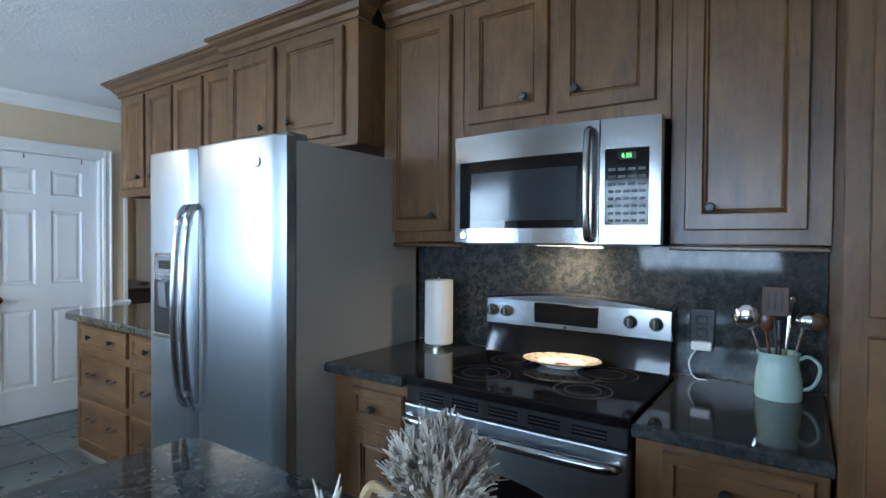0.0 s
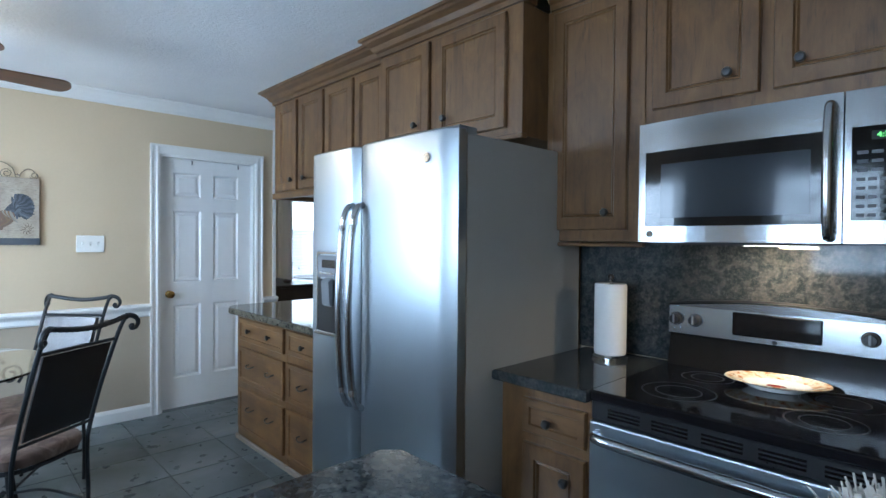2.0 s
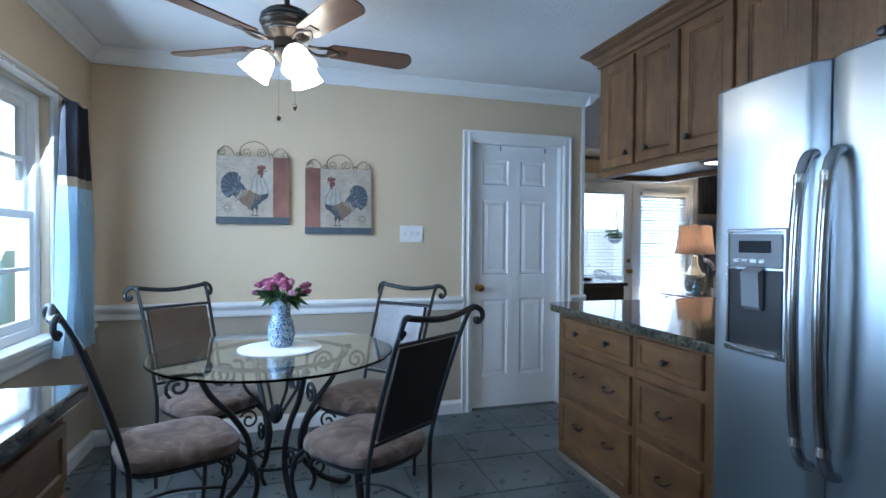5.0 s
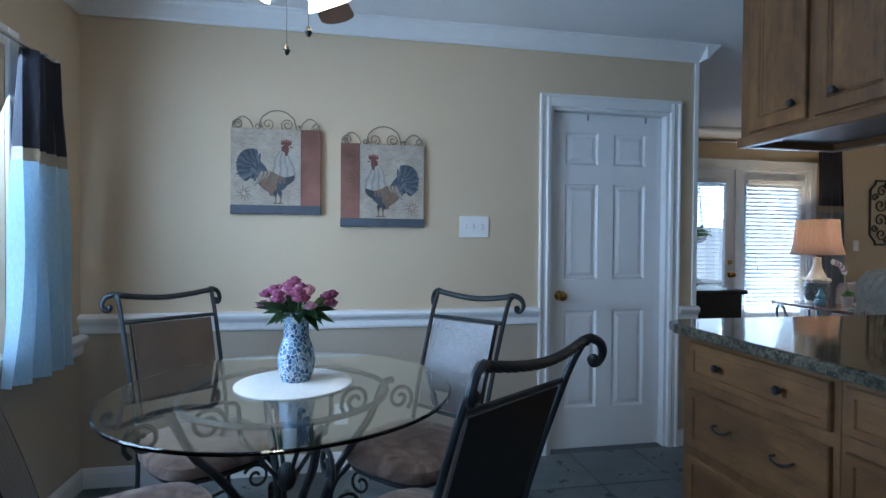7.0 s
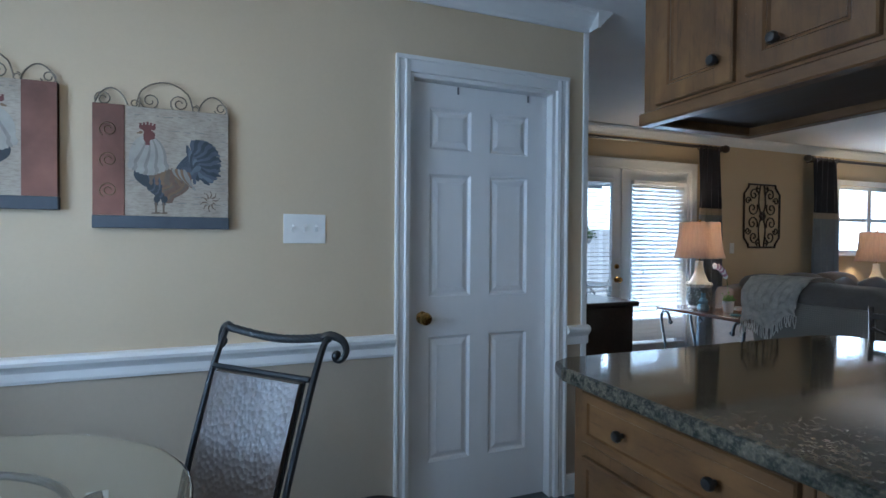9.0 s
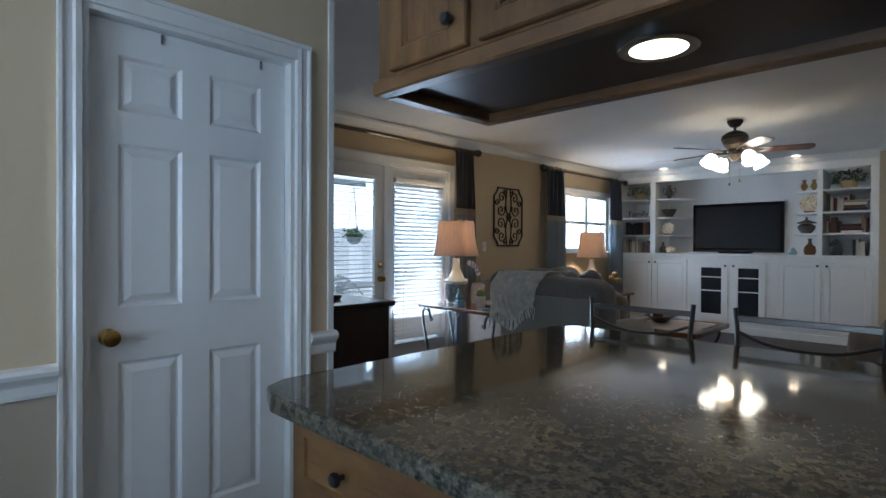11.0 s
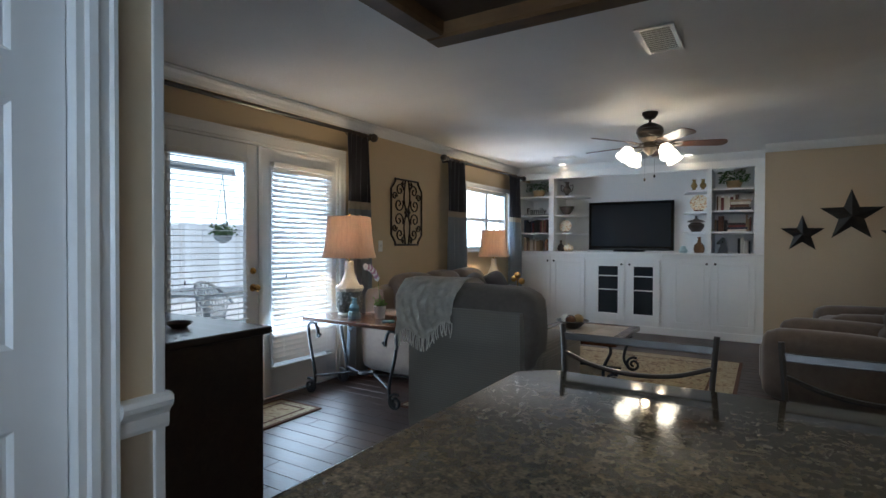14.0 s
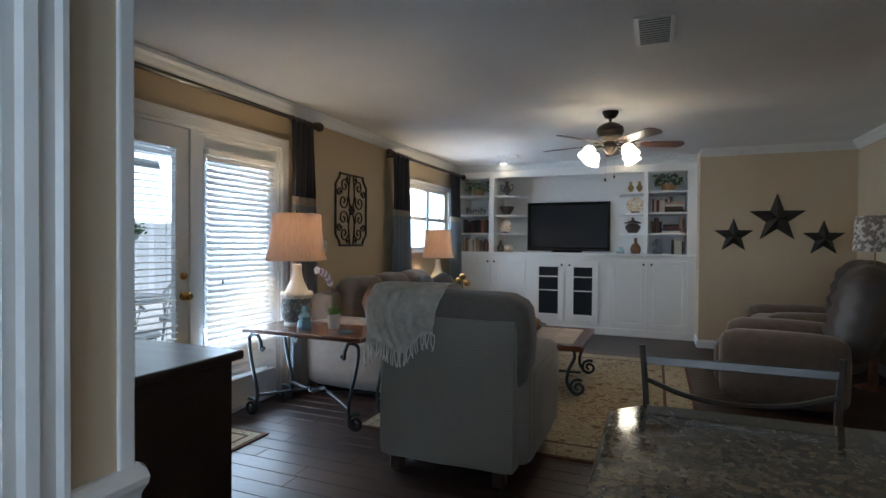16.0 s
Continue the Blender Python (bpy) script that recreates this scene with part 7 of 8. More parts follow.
BK = [paint("book_" + n, c, 0.6, 0.1, 80, 0.15) for n, c in (("navy", (0.03, 0.04, 0.07)), ("brown", (0.10, 0.045, 0.025)), ("tan", (0.30, 0.22, 0.14)), ("black", (0.02, 0.02, 0.022)), ("maroon", (0.13, 0.03, 0.03)), ("cream", (0.55, 0.50, 0.42)))]
SH = [1.144, 1.434, 1.714, 2.004]
book_row(-6.42, -6.02, SH[1], BK[:4] + BK[4:5], 1)
book_row(-6.42, -6.14, SH[0], [BK[2], BK[5], BK[1]], 2)
book_row(-3.68, -3.42, SH[2], [BK[4], BK[1], BK[5]], 3)
book_row(-3.70, -3.52, SH[1], [BK[1], BK[2], BK[3]], 4)
book_row(-3.43, -3.28, SH[0], [BK[5], BK[0], BK[3]], 5)
book_row(-3.34, -3.27, SH[1], [BK[2], BK[4]], 8)


def flat_books(x, z, n, seed):
    rnd = random.Random(seed)
    for i in range(n):
        h = rnd.uniform(0.025, 0.04)
        b = thing("book", "book lying flat in a stack on the shelf", "book", (x, 9.3, z), "books on the shelves")
        w = rnd.uniform(0.10, 0.13)
        part("cover", box(x - w, x + w, BF + 0.05, BF + 0.22, z, z + h - 0.002, 0.002), rnd.choice(BK), b)
        part("pages", box(x - w + 0.005, x + w + 0.001, BF + 0.054, BF + 0.222, z + 0.004, z + h - 0.006), PAPER, b)
        z += h


flat_books(-3.40, SH[2], 4, 6)
flat_books(-3.44, SH[1], 4, 7)


def urn(name, label, x, z, prof, mt, y=BF + 0.16, s=1.0, handles=False):
    u = thing(name, label, "ornament", (x, y, z))
    part("body", lathe([(max(r * s, 0.0005), h * s) for r, h in prof], (x, y, z), 22), mt, u, smooth=True)
    if handles:
        for k in (-1, 1):
            part("handle", tube([(x + k * 0.035 * s, y, z + 0.12 * s), (x + k * 0.075 * s, y, z + 0.13 * s), (x + k * 0.07 * s, y, z + 0.07 * s), (x + k * 0.05 * s, y, z + 0.05 * s)], 0.005 * s, 6), mt, u, smooth=True)


POT = paint("dark_ceramic", (0.07, 0.055, 0.045), 0.35, 0.2, 40, 0.3)
GILT = paint("aged_gold", (0.34, 0.24, 0.09), 0.35, 0.2, 60, 0.25, metal=0.7)
URN = [(0, 0), (0.035, 0), (0.02, 0.02), (0.045, 0.05), (0.05, 0.08), (0.025, 0.12), (0.022, 0.15), (0.035, 0.17), (0, 0.172)]
BOWL = [(0, 0), (0.05, 0), (0.05, 0.01), (0.085, 0.06), (0.105, 0.11), (0.10, 0.112), (0.08, 0.06), (0, 0.02)]
JAR = [(0, 0), (0.05, 0), (0.085, 0.05), (0.09, 0.08), (0.055, 0.11), (0.10, 0.115), (0.09, 0.13), (0.03, 0.15), (0.012, 0.165), (0.016, 0.185), (0, 0.19)]
BOTTLE = [(0, 0), (0.05, 0), (0.062, 0.04), (0.055, 0.09), (0.02, 0.13), (0.016, 0.17), (0.024, 0.19), (0, 0.19)]
urn("trophy_vase", "dark two-handled vase on the white shelf", -5.75, SH[3], URN, POT, s=1.25, handles=True)
urn("basket_bowl", "dark woven bowl on the white shelf", -5.75, SH[2], BOWL, POT, s=1.1)
urn("small_urn", "gilt urn on the white shelf", -3.96, SH[3], URN, GILT, s=0.85)
urn("small_urn", "gilt urn on the white shelf", -3.85, SH[3], URN, GILT, s=0.85)
urn("lidded_jar", "dark lidded jar on the white shelf", -3.93, SH[1], JAR, POT, s=1.15)
urn("bottle_vase", "brown bottle vase on the ledge", -3.89, SH[0], BOTTLE, paint("amber_glaze", (0.16, 0.075, 0.03), 0.2), s=1.15)
urn("blue_bird_figure", "small pale blue ornament on the ledge", -4.09, SH[0], [(0, 0), (0.05, 0.0), (0.06, 0.03), (0.035, 0.07), (0.03, 0.09), (0, 0.1)], paint("pale_blue_glaze", (0.35, 0.48, 0.5), 0.3), s=1.0)
urn("teapot", "brown and white teapot on the ledge", -5.72, SH[0], [(0, 0), (0.05, 0), (0.075, 0.04), (0.065, 0.08), (0.03, 0.095), (0.012, 0.105), (0, 0.12)], MOTTLE, s=1.05)
urn("jug", "small brown jug on the ledge", -5.84, SH[0], BOTTLE, POT, s=0.9)


def shelf_plate(x, z, r, mt):
    p = thing("display_plate", "decorative plate standing on the shelf", "plate", (x, BF + 0.2, z))
    bm = lathe([(0.0005, 0), (r * 0.6, 0.0), (r, 0.014), (r * 0.98, 0.018), (r * 0.6, 0.006), (0.0005, 0.006)], n=28)
    bmesh.ops.transform(bm, matrix=Matrix.Translation((x, BF + 0.2, z + r)) @ Matrix.Rotation(radians(80), 4, "X"), verts=bm.verts)
    part("dish", bm, mt, p, smooth=True)
    part("stand", box(x - r * 0.5, x + r * 0.5, BF + 0.15, BF + 0.24, z, z + 0.02, 0.004), CHERRY, p)


shelf_plate(-5.78, SH[1], 0.10, MOTTLE)
shelf_plate(-3.90, SH[2], 0.115, MOTTLE)
f = thing("family_sign", "dark letter sign on the white shelf", "sign", (-6.22, BF + 0.09, SH[2]))
part("base", box(-6.42, -6.02, BF + 0.07, BF + 0.10, SH[2], SH[2] + 0.012, 0.002), BRONZE, f)
lettering("Family", SOUTHWARD(-6.22, BF + 0.085, SH[2] + 0.06), 0.13, BRONZE, f, depth=0.008)
h = thing("horse_head_figure", "black figure bookend on the ledge", "ornament", (-3.60, BF + 0.15, SH[0]))
part("body", prism([(-3.67, SH[0]), (-3.54, SH[0]), (-3.55, SH[0] + 0.07), (-3.56, SH[0] + 0.13), (-3.58, SH[0] + 0.20), (-3.61, SH[0] + 0.215), (-3.66, SH[0] + 0.16), (-3.68, SH[0] + 0.13), (-3.66, SH[0] + 0.115), (-3.63, SH[0] + 0.12), (-3.65, SH[0] + 0.05)], "y", BF + 0.12, BF + 0.18), BLACK, h)
w = thing("wooden_figure", "small wooden figure on the ledge", "ornament", (-6.07, BF + 0.15, SH[0]))
part("body", lathe([(0.0005, 0), (0.05, 0), (0.04, 0.05), (0.045, 0.10), (0.03, 0.16), (0.02, 0.19), (0.0005, 0.2)], (-6.07, BF + 0.15, SH[0]), 14), CHERRY, w, smooth=True)


def leafy(name, label, x0, x1, y, z, h, n, seed, basket=True):
    rnd = random.Random(seed)
    p = thing(name, label, "plant", ((x0 + x1) / 2, y, z))
    if basket:
        part("basket", lathe([(0.0005, 0), (0.075, 0), (0.10, 0.09), (0.105, 0.10), (0.095, 0.10), (0.07, 0.01), (0.0005, 0.012)], ((x0 + x1) / 2, y, z), 20), RAFFIA, p, smooth=True)
    bm = bmesh.new()
    for i in range(n):
        c = Vector((rnd.uniform(x0, x1), y + rnd.uniform(-0.10, 0.10), z + (0.08 if basket else 0.02) + abs(rnd.gauss(0, 0.45)) * h))
        c.z = min(c.z, z + h)
        d = Vector((rnd.gauss(0, 1), rnd.gauss(0, 1), rnd.gauss(0, 0.7))).normalized()
        e = d.cross(Vector((rnd.gauss(0, 1), rnd.gauss(0, 1), rnd.gauss(0, 1)))).normalized()
        ln = rnd.uniform(0.025, 0.045)
        v = [bm.verts.new(q) for q in (c, c + d * ln * 0.5 + e * ln * 0.3, c + d * ln, c + d * ln * 0.5 - e * ln * 0.3)]
        bm.faces.new(v)
    part("foliage", bm, LEAF, p, "small green leaves", kind="stuff")


leafy("shelf_plant", "trailing green plant on the top shelf", -6.40, -6.03, BF + 0.18, SH[3], 0.21, 260, 3)
leafy("shelf_plant", "green plant in a basket on the top shelf", -3.66, -3.30, BF + 0.18, SH[3], 0.22, 260, 5)


# ---------- stars ----------
STARM = paint("dark_star_metal", (0.055, 0.052, 0.048), 0.42, 0.25, 30, 0.35, metal=0.7)


def star(cx, cz, r, label):
    y = 8.669
    bm = bmesh.new()
    pts = []
    for i in range(10):
        a = math.pi / 2 + i * math.pi / 5
        q = r if i % 2 == 0 else r * 0.40
        pts.append(bm.verts.new((cx + q * math.cos(a), y - 0.004, cz + q * math.sin(a))))
    tip = bm.verts.new((cx, y - 0.06, cz))
    back = bm.verts.new((cx, y, cz))
    for i in range(10):
        bm.faces.new((pts[i], pts[(i + 1) % 10], tip))
        bm.faces.new((pts[(i + 1) % 10], pts[i], back))
    part("metal_star", bm, STARM, None, label, group="stars on the wall", category="wall decor")


star(-2.757, 1.387, 0.222, "small dark metal barn star on the wall")
star(-2.307, 1.590, 0.303, "large dark metal barn star on the wall")
star(-1.846, 1.358, 0.219, "small dark metal barn star on the wall")


# ---------- seating ----------
def cushion(x0, x1, y0, y1, z0, z1, r, puff=0.02, n=7):
    """A soft block with rounded edges and bulging faces."""
    bm = bmesh.new()
    bmesh.ops.create_cube(bm, size=2)
    bmesh.ops.subdivide_edges(bm, edges=bm.edges[:], cuts=n, use_grid_fill=True)
    c = Vector(((x0 + x1) / 2, (y0 + y1) / 2, (z0 + z1) / 2))
    h = Vector(((x1 - x0) / 2, (y1 - y0) / 2, (z1 - z0) / 2))
    for v in bm.verts:
        p = Vector((v.co.x * h.x, v.co.y * h.y, v.co.z * h.z))
        q = Vector(tuple(max(-hh + r, min(hh - r, a)) for a, hh in zip(p, h)))
        d = p - q
        if d.length > 1e-6:
            p = q + d.normalized() * min(d.length, r)
        u = v.co
        p += Vector((math.copysign(puff, u.x) * (abs(u.x) > 0.99) * (1 - u.y ** 2) * (1 - u.z ** 2), math.copysign(puff, u.y) * (abs(u.y) > 0.99) * (1 - u.x ** 2) * (1 - u.z ** 2), math.copysign(puff, u.z) * (abs(u.z) > 0.99) * (1 - u.x ** 2) * (1 - u.y ** 2)))
        p += Vector((noise.noise((p + c) * 6), noise.noise((p + c) * 6 + Vector((5, 0, 0))), noise.noise((p + c) * 6 + Vector((0, 7, 0))))) * 0.006
        v.co = c + p
    return bm


MICRO_G = paint("grey_brown_fabric", (0.125, 0.110, 0.092), 0.9, 0.4, 90, 0.2, Sheen_Weight=0.2)


def armchair():
    a = thing("armchair", "grey checked upholstered armchair seen from behind", "armchair", (-4.66, 4.5, 0))
    x0, x1, yb, yf = -5.07, -4.285, 4.06, 5.02
    part("back_panel", cushion(x0, x1, yb, yb + 0.22, 0.085, 0.885, 0.028, 0.002, 11), CHECK, a, "grey checked outside back", True)
    part("base", cushion(x0 + 0.02, x1 - 0.02, yb + 0.15, yf, 0.085, 0.36, 0.04, 0.005), CHECK, a, smooth=True)
    part("back_cushion", cushion(x0 + 0.03, x1 + 0.04, yb + 0.03, yb + 0.36, 0.50, 1.0, 0.09, 0.02), MICRO_G, a, "brown loose back cushion", True)
    part("seat_cushion", cushion(x0 + 0.17, x1 - 0.17, yb + 0.28, yf + 0.02, 0.34, 0.50, 0.06, 0.02), MICRO, a, smooth=True)
    for s, e in ((x0 + 0.01, x0 + 0.21), (x1 - 0.19, x1 + 0.075)):
        part("arm", cushion(s, e, yb + 0.10, yf, 0.085, 0.66, 0.08, 0.012), CHECK, a, "rolled checked arm", True)
    for xx in (x0 + 0.09, x1 - 0.09):
        for yy in (yb + 0.07, yf - 0.08):
            part("foot", box(xx - 0.035, xx + 0.035, yy - 0.035, yy + 0.035, 0.0, 0.09, 0.008), CAB_DARK, a)


armchair()


def throw():
    rnd = random.Random(12)
    t = thing("throw_blanket", "grey knitted throw draped over the armchair back", "blanket", (-4.93, 4.1, 0.6))
    bm = bmesh.new()
    n, m = 26, 40
    path = [(-0.026, 0.755), (-0.026, 0.80), (-0.022, 0.86), (-0.005, 0.93), (0.05, 1.005), (0.13, 1.035), (0.22, 1.038), (0.32, 1.02), (0.385, 0.95), (0.385, 0.86)]
    sp = smooth_path([(0, p[0], p[1]) for p in path], 5)
    m = len(sp) - 1
    g = []
    for j, q in enumerate(sp):
        row = []
        for i in range(n + 1):
            u = i / n
            k = j / m
            x = -5.13 + 0.42 * u + 0.05 * k * (u - 0.3) + 0.010 * math.sin(11 * k + 3 * u)
            d = 0.016 * math.sin(22 * u + 4 * math.sin(5 * k)) + 0.012 * noise.noise(Vector((x * 14, j * 0.4, 1)))
            hang = -0.10 * (1 - k) ** 3 * (1 - u) + 0.04 * math.sin(9 * u) * (1 - k) ** 4
            row.append(bm.verts.new((x, 4.06 + q.y - 0.012 - abs(d), q.z + 0.012 + 0.4 * abs(d) + hang)))
        g.append(row)
    for j in range(m):
        for i in range(n):
            bm.faces.new((g[j][i], g[j][i + 1], g[j + 1][i + 1], g[j + 1][i]))
    bmesh.ops.solidify(bm, geom=bm.faces[:], thickness=0.012)
    part("cloth", bm, THROWM, t, smooth=True)
    bm = bmesh.new()
    for i in range(34):
        u = i / 33
        x = -5.13 + 0.42 * u + rnd.uniform(-0.004, 0.004)
        z = 0.755 + 0.012 - 0.10 * (1 - u) + 0.04 * math.sin(9 * u)
        tube([(x, 4.012, z + 0.015), (x + rnd.uniform(-0.01, 0.01), 4.008, z - 0.035), (x + rnd.uniform(-0.014, 0.014), 4.012, z - 0.075)], 0.0035, 5, bm=bm)
    part("fringe", bm, THROWM, t, kind="stuff")


throw()


def sofa():
    s = thing("sofa", "brown microfibre sofa along the wall", "sofa", (-5.98, 6.1, 0))
    y0, y1 = 5.10, 7.25
    part("base", cushion(-6.36, -5.48, y0 + 0.05, y1 - 0.05, 0.08, 0.33, 0.04, 0.0), MICRO, s, smooth=True)
    part("back", cushion(-6.38, -6.12, y0 + 0.06, y1 - 0.06, 0.2, 0.86, 0.08, 0.01), MICRO, s, smooth=True)
    for a in (y0, y1 - 0.24):
        part("arm", cushion(-6.37, -5.46, a, a + 0.24, 0.08, 0.64, 0.09, 0.015), MICRO, s, smooth=True)
    w = (y1 - y0 - 0.50) / 3
    for i in range(3):
        a = y0 + 0.25 + i * w
        part("seat_cushion", cushion(-6.14, -5.45, a, a + w - 0.01, 0.31, 0.48, 0.06, 0.02), MICRO, s, smooth=True)
        part("back_cushion", cushion(-6.27, -5.98, a, a + w - 0.01, 0.46, 0.95, 0.10, 0.03), MICRO, s, smooth=True)
    for yy in (y0 + 0.1, y1 - 0.1):
        for xx in (-6.3, -5.55):
            part("foot", box(xx - 0.03, xx + 0.03, yy - 0.03, yy + 0.03, 0, 0.085, 0.006), CHERRY, s)
    for y, x, mt, lab, rz in ((5.52, -5.86, PILLOW, "rust square pillow on the sofa", 12), (6.95, -5.84, NAVY, "dark blue pillow on the sofa", -10), (6.5, -5.86, MICRO_DARK, "dark brown pillow on the sofa", 5)):
        bm = cushion(-0.09, 0.09, -0.21, 0.21, -0.21, 0.21, 0.085, 0.02)
        bmesh.ops.transform(bm, matrix=Matrix.Translation((x, y, 0.70)) @ Matrix.Rotation(radians(rz), 4, "Z") @ Matrix.Rotation(radians(-18), 4, "Y") @ Matrix.Rotation(radians(18), 4, "X"), verts=bm.verts)
        part("throw_pillow", bm, mt, None, lab, True, group="pillows on the sofa", category="pillow")


sofa()


def recliner(m, label):
    """Faces +y."""
    r = thing("recliner", label, "armchair", (0, 0, 0), "recliners")
    part("base", cushion(-0.30, 0.30, -0.35, 0.42, 0.05, 0.40, 0.05, 0.01), MICRO_DARK, r, smooth=True)
    part("seat_cushion", cushion(-0.28, 0.28, -0.25, 0.46, 0.36, 0.52, 0.07, 0.02), MICRO, r, smooth=True)
    for s in (-1, 1):
        a, b = sorted((0.27 * s, 0.50 * s))
        part("arm", cushion(a, b, -0.38, 0.46, 0.05, 0.60, 0.085, 0.015), MICRO, r, "padded brown arm", True)
    bm = cushion(-0.40, 0.40, -0.14, 0.14, -0.10, 0.60, 0.13, 0.03, 9)
    for v in bm.verts:
        v.co.y += 0.016 * math.sin(v.co.z * 42) * (1 if v.co.y > 0 else 0.3)
    bmesh.ops.transform(bm, matrix=Matrix.Translation((0, -0.40, 0.50)) @ Matrix.Rotation(radians(14), 4, "X"), verts=bm.verts)
    part("back_cushion", bm, MICRO_DARK, r, "gathered brown leather back", True)
    bm = cushion(-0.34, 0.34, -0.11, 0.12, 0, 0.24, 0.10, 0.02)
    bmesh.ops.transform(bm, matrix=Matrix.Translation((0, -0.50, 0.88)) @ Matrix.Rotation(radians(14), 4, "X"), verts=bm.verts)
    part("head_cushion", bm, MICRO_DARK, r, smooth=True)
    part("footrest", cushion(-0.27, 0.27, 0.42, 0.52, 0.12, 0.46, 0.045, 0.01), MICRO, r, smooth=True)
    r.matrix_basis = m
    return r


rc = recliner(pose(-2.60, 6.60, 0, 0, 0, 80), "brown leather recliner with a gathered back")
copy_thing(rc, pose(-2.16, 8.0, 0, 0, 0, 95))

# ---------- stools ----------


def stool():
    s = thing("bar_stool", "dark metal counter stool with curved back rails", "stool", (0, 0, 0), "stools at the bar")
    for k in (-1, 1):
        part("back_post", tube([(0.20 * k, 0.05, 0), (0.20 * k, 0.02, 0.30), (0.205 * k, 0.0, 0.62), (0.203 * k, 0.010, 0.86), (0.214 * k, 0.022, 1.030)], 0.014, 6, flat=0.6), STOOLM, s)
        part("front_leg", tube([(0.19 * k, -0.40, 0), (0.18 * k, -0.36, 0.60)], 0.012, 6), STOOLM, s)
        part("side_stretcher", tube([(0.20 * k, 0.03, 0.22), (0.187 * k, -0.385, 0.22)], 0.008, 6), STOOLM, s)
    bm = box(-0.208, 0.208, 0.012, 0.022, 0.982, 1.004, 0.002)
    part("top_rail", bm, STOOLM, s)
    pts = [(-0.204, 0.012, 0.944), (-0.11, 0.02, 0.910), (0, 0.024, 0.898), (0.11, 0.02, 0.910), (0.204, 0.012, 0.944)]
    part("curved_rail", tube(pts, 0.013, 6, flat=0.5), STOOLM, s, smooth=True)
    part("seat", cushion(-0.20, 0.20, -0.38, 0.0, 0.595, 0.655, 0.025, 0.01), MICRO_DARK, s, smooth=True)
    part("foot_rail", tube([(-0.187, -0.385, 0.22), (0.187, -0.385, 0.22)], 0.009, 6), STOOLM, s)
    return s


st = stool()
st.matrix_basis = pose(-3.437, 2.89, 0, 0, 0, 0)
copy_thing(st, pose(-2.865, 2.89, 0, 0, 0, -2))


# ---------- tables ----------
def console_table():
    x0, x1, y0, y1, z = -6.39, -5.40, 4.41, 4.90, 0.655
    t = thing("console_table", "cherry topped side table on scrolled iron legs", "table", ((x0 + x1) / 2, (y0 + y1) / 2, 0))
    part("tabletop", box(x0, x1, y0, y1, z - 0.032, z, 0.008, 2), CHERRY, t, "polished cherry top")
    for xx, sx in ((x0 + 0.10, -1), (x1 - 0.12, 1)):
        for yy, sy in ((y0 + 0.05, -1), (y1 - 0.05, 1)):
            d = Vector((sx, 0, 0))
            V = (0, 0, 1)
            p = lambda r, zz: Vector((xx, yy, zz)) + d * r
            part("leg", tube([p(-0.06, 0.52), p(-0.035, 0.50), p(-0.03, 0.55), p(0.0, 0.605), p(0.06, 0.60), p(0.075, 0.54), p(0.055, 0.42), p(0.02, 0.28), p(0.0, 0.17), p(0.02, 0.07), p(0.07, 0.03)], 0.013, 8), IRON, t, smooth=True)
            part("foot_scroll", tube(spiral(p(0.055, 0.078), 0.012, 0.066, -1.4, -1.6, tuple(d), V), 0.012, 8, curved=False), IRON, t, smooth=True)
    xa, xb = x0 + 0.10, x1 - 0.12
    for yy in (y0 + 0.05, y1 - 0.05):
        part("stretcher", tube([(xa, yy, 0.17), ((xa + xb) / 2 - 0.08, (y0 + y1) / 2, 0.20), ((xa + xb) / 2 + 0.08, (y0 + y1) / 2, 0.20), (xb, yy, 0.17)], 0.010, 8), IRON, t, smooth=True)
    part("stretcher_ring", tube(spiral(((xa + xb) / 2, (y0 + y1) / 2, 0.205), 0.06, 0.06, 0, 1.0, (1, 0, 0), (0, 1, 0)), 0.009, 8, curved=False), IRON, t)


console_table()

CARVED = Nodes("carved_lamp_base")
_w = CARVED.add("ShaderNodeTexVoronoi", Scale=38.0)
CARVED.link(CARVED.mapped(), _w.inputs["Vector"])
CARVED.bump(_w.outputs["Distance"], 0.8, 0.01)
CARVED = CARVED.done(CARVED.ramp(_w.outputs["Distance"], [(0.1, (0.42, 0.44, 0.42)), (0.5, (0.20, 0.21, 0.20))]), 0.6)
IVORY = paint("ivory_ceramic", (0.72, 0.68, 0.60), 0.35, 0.05, 40, 0.06)


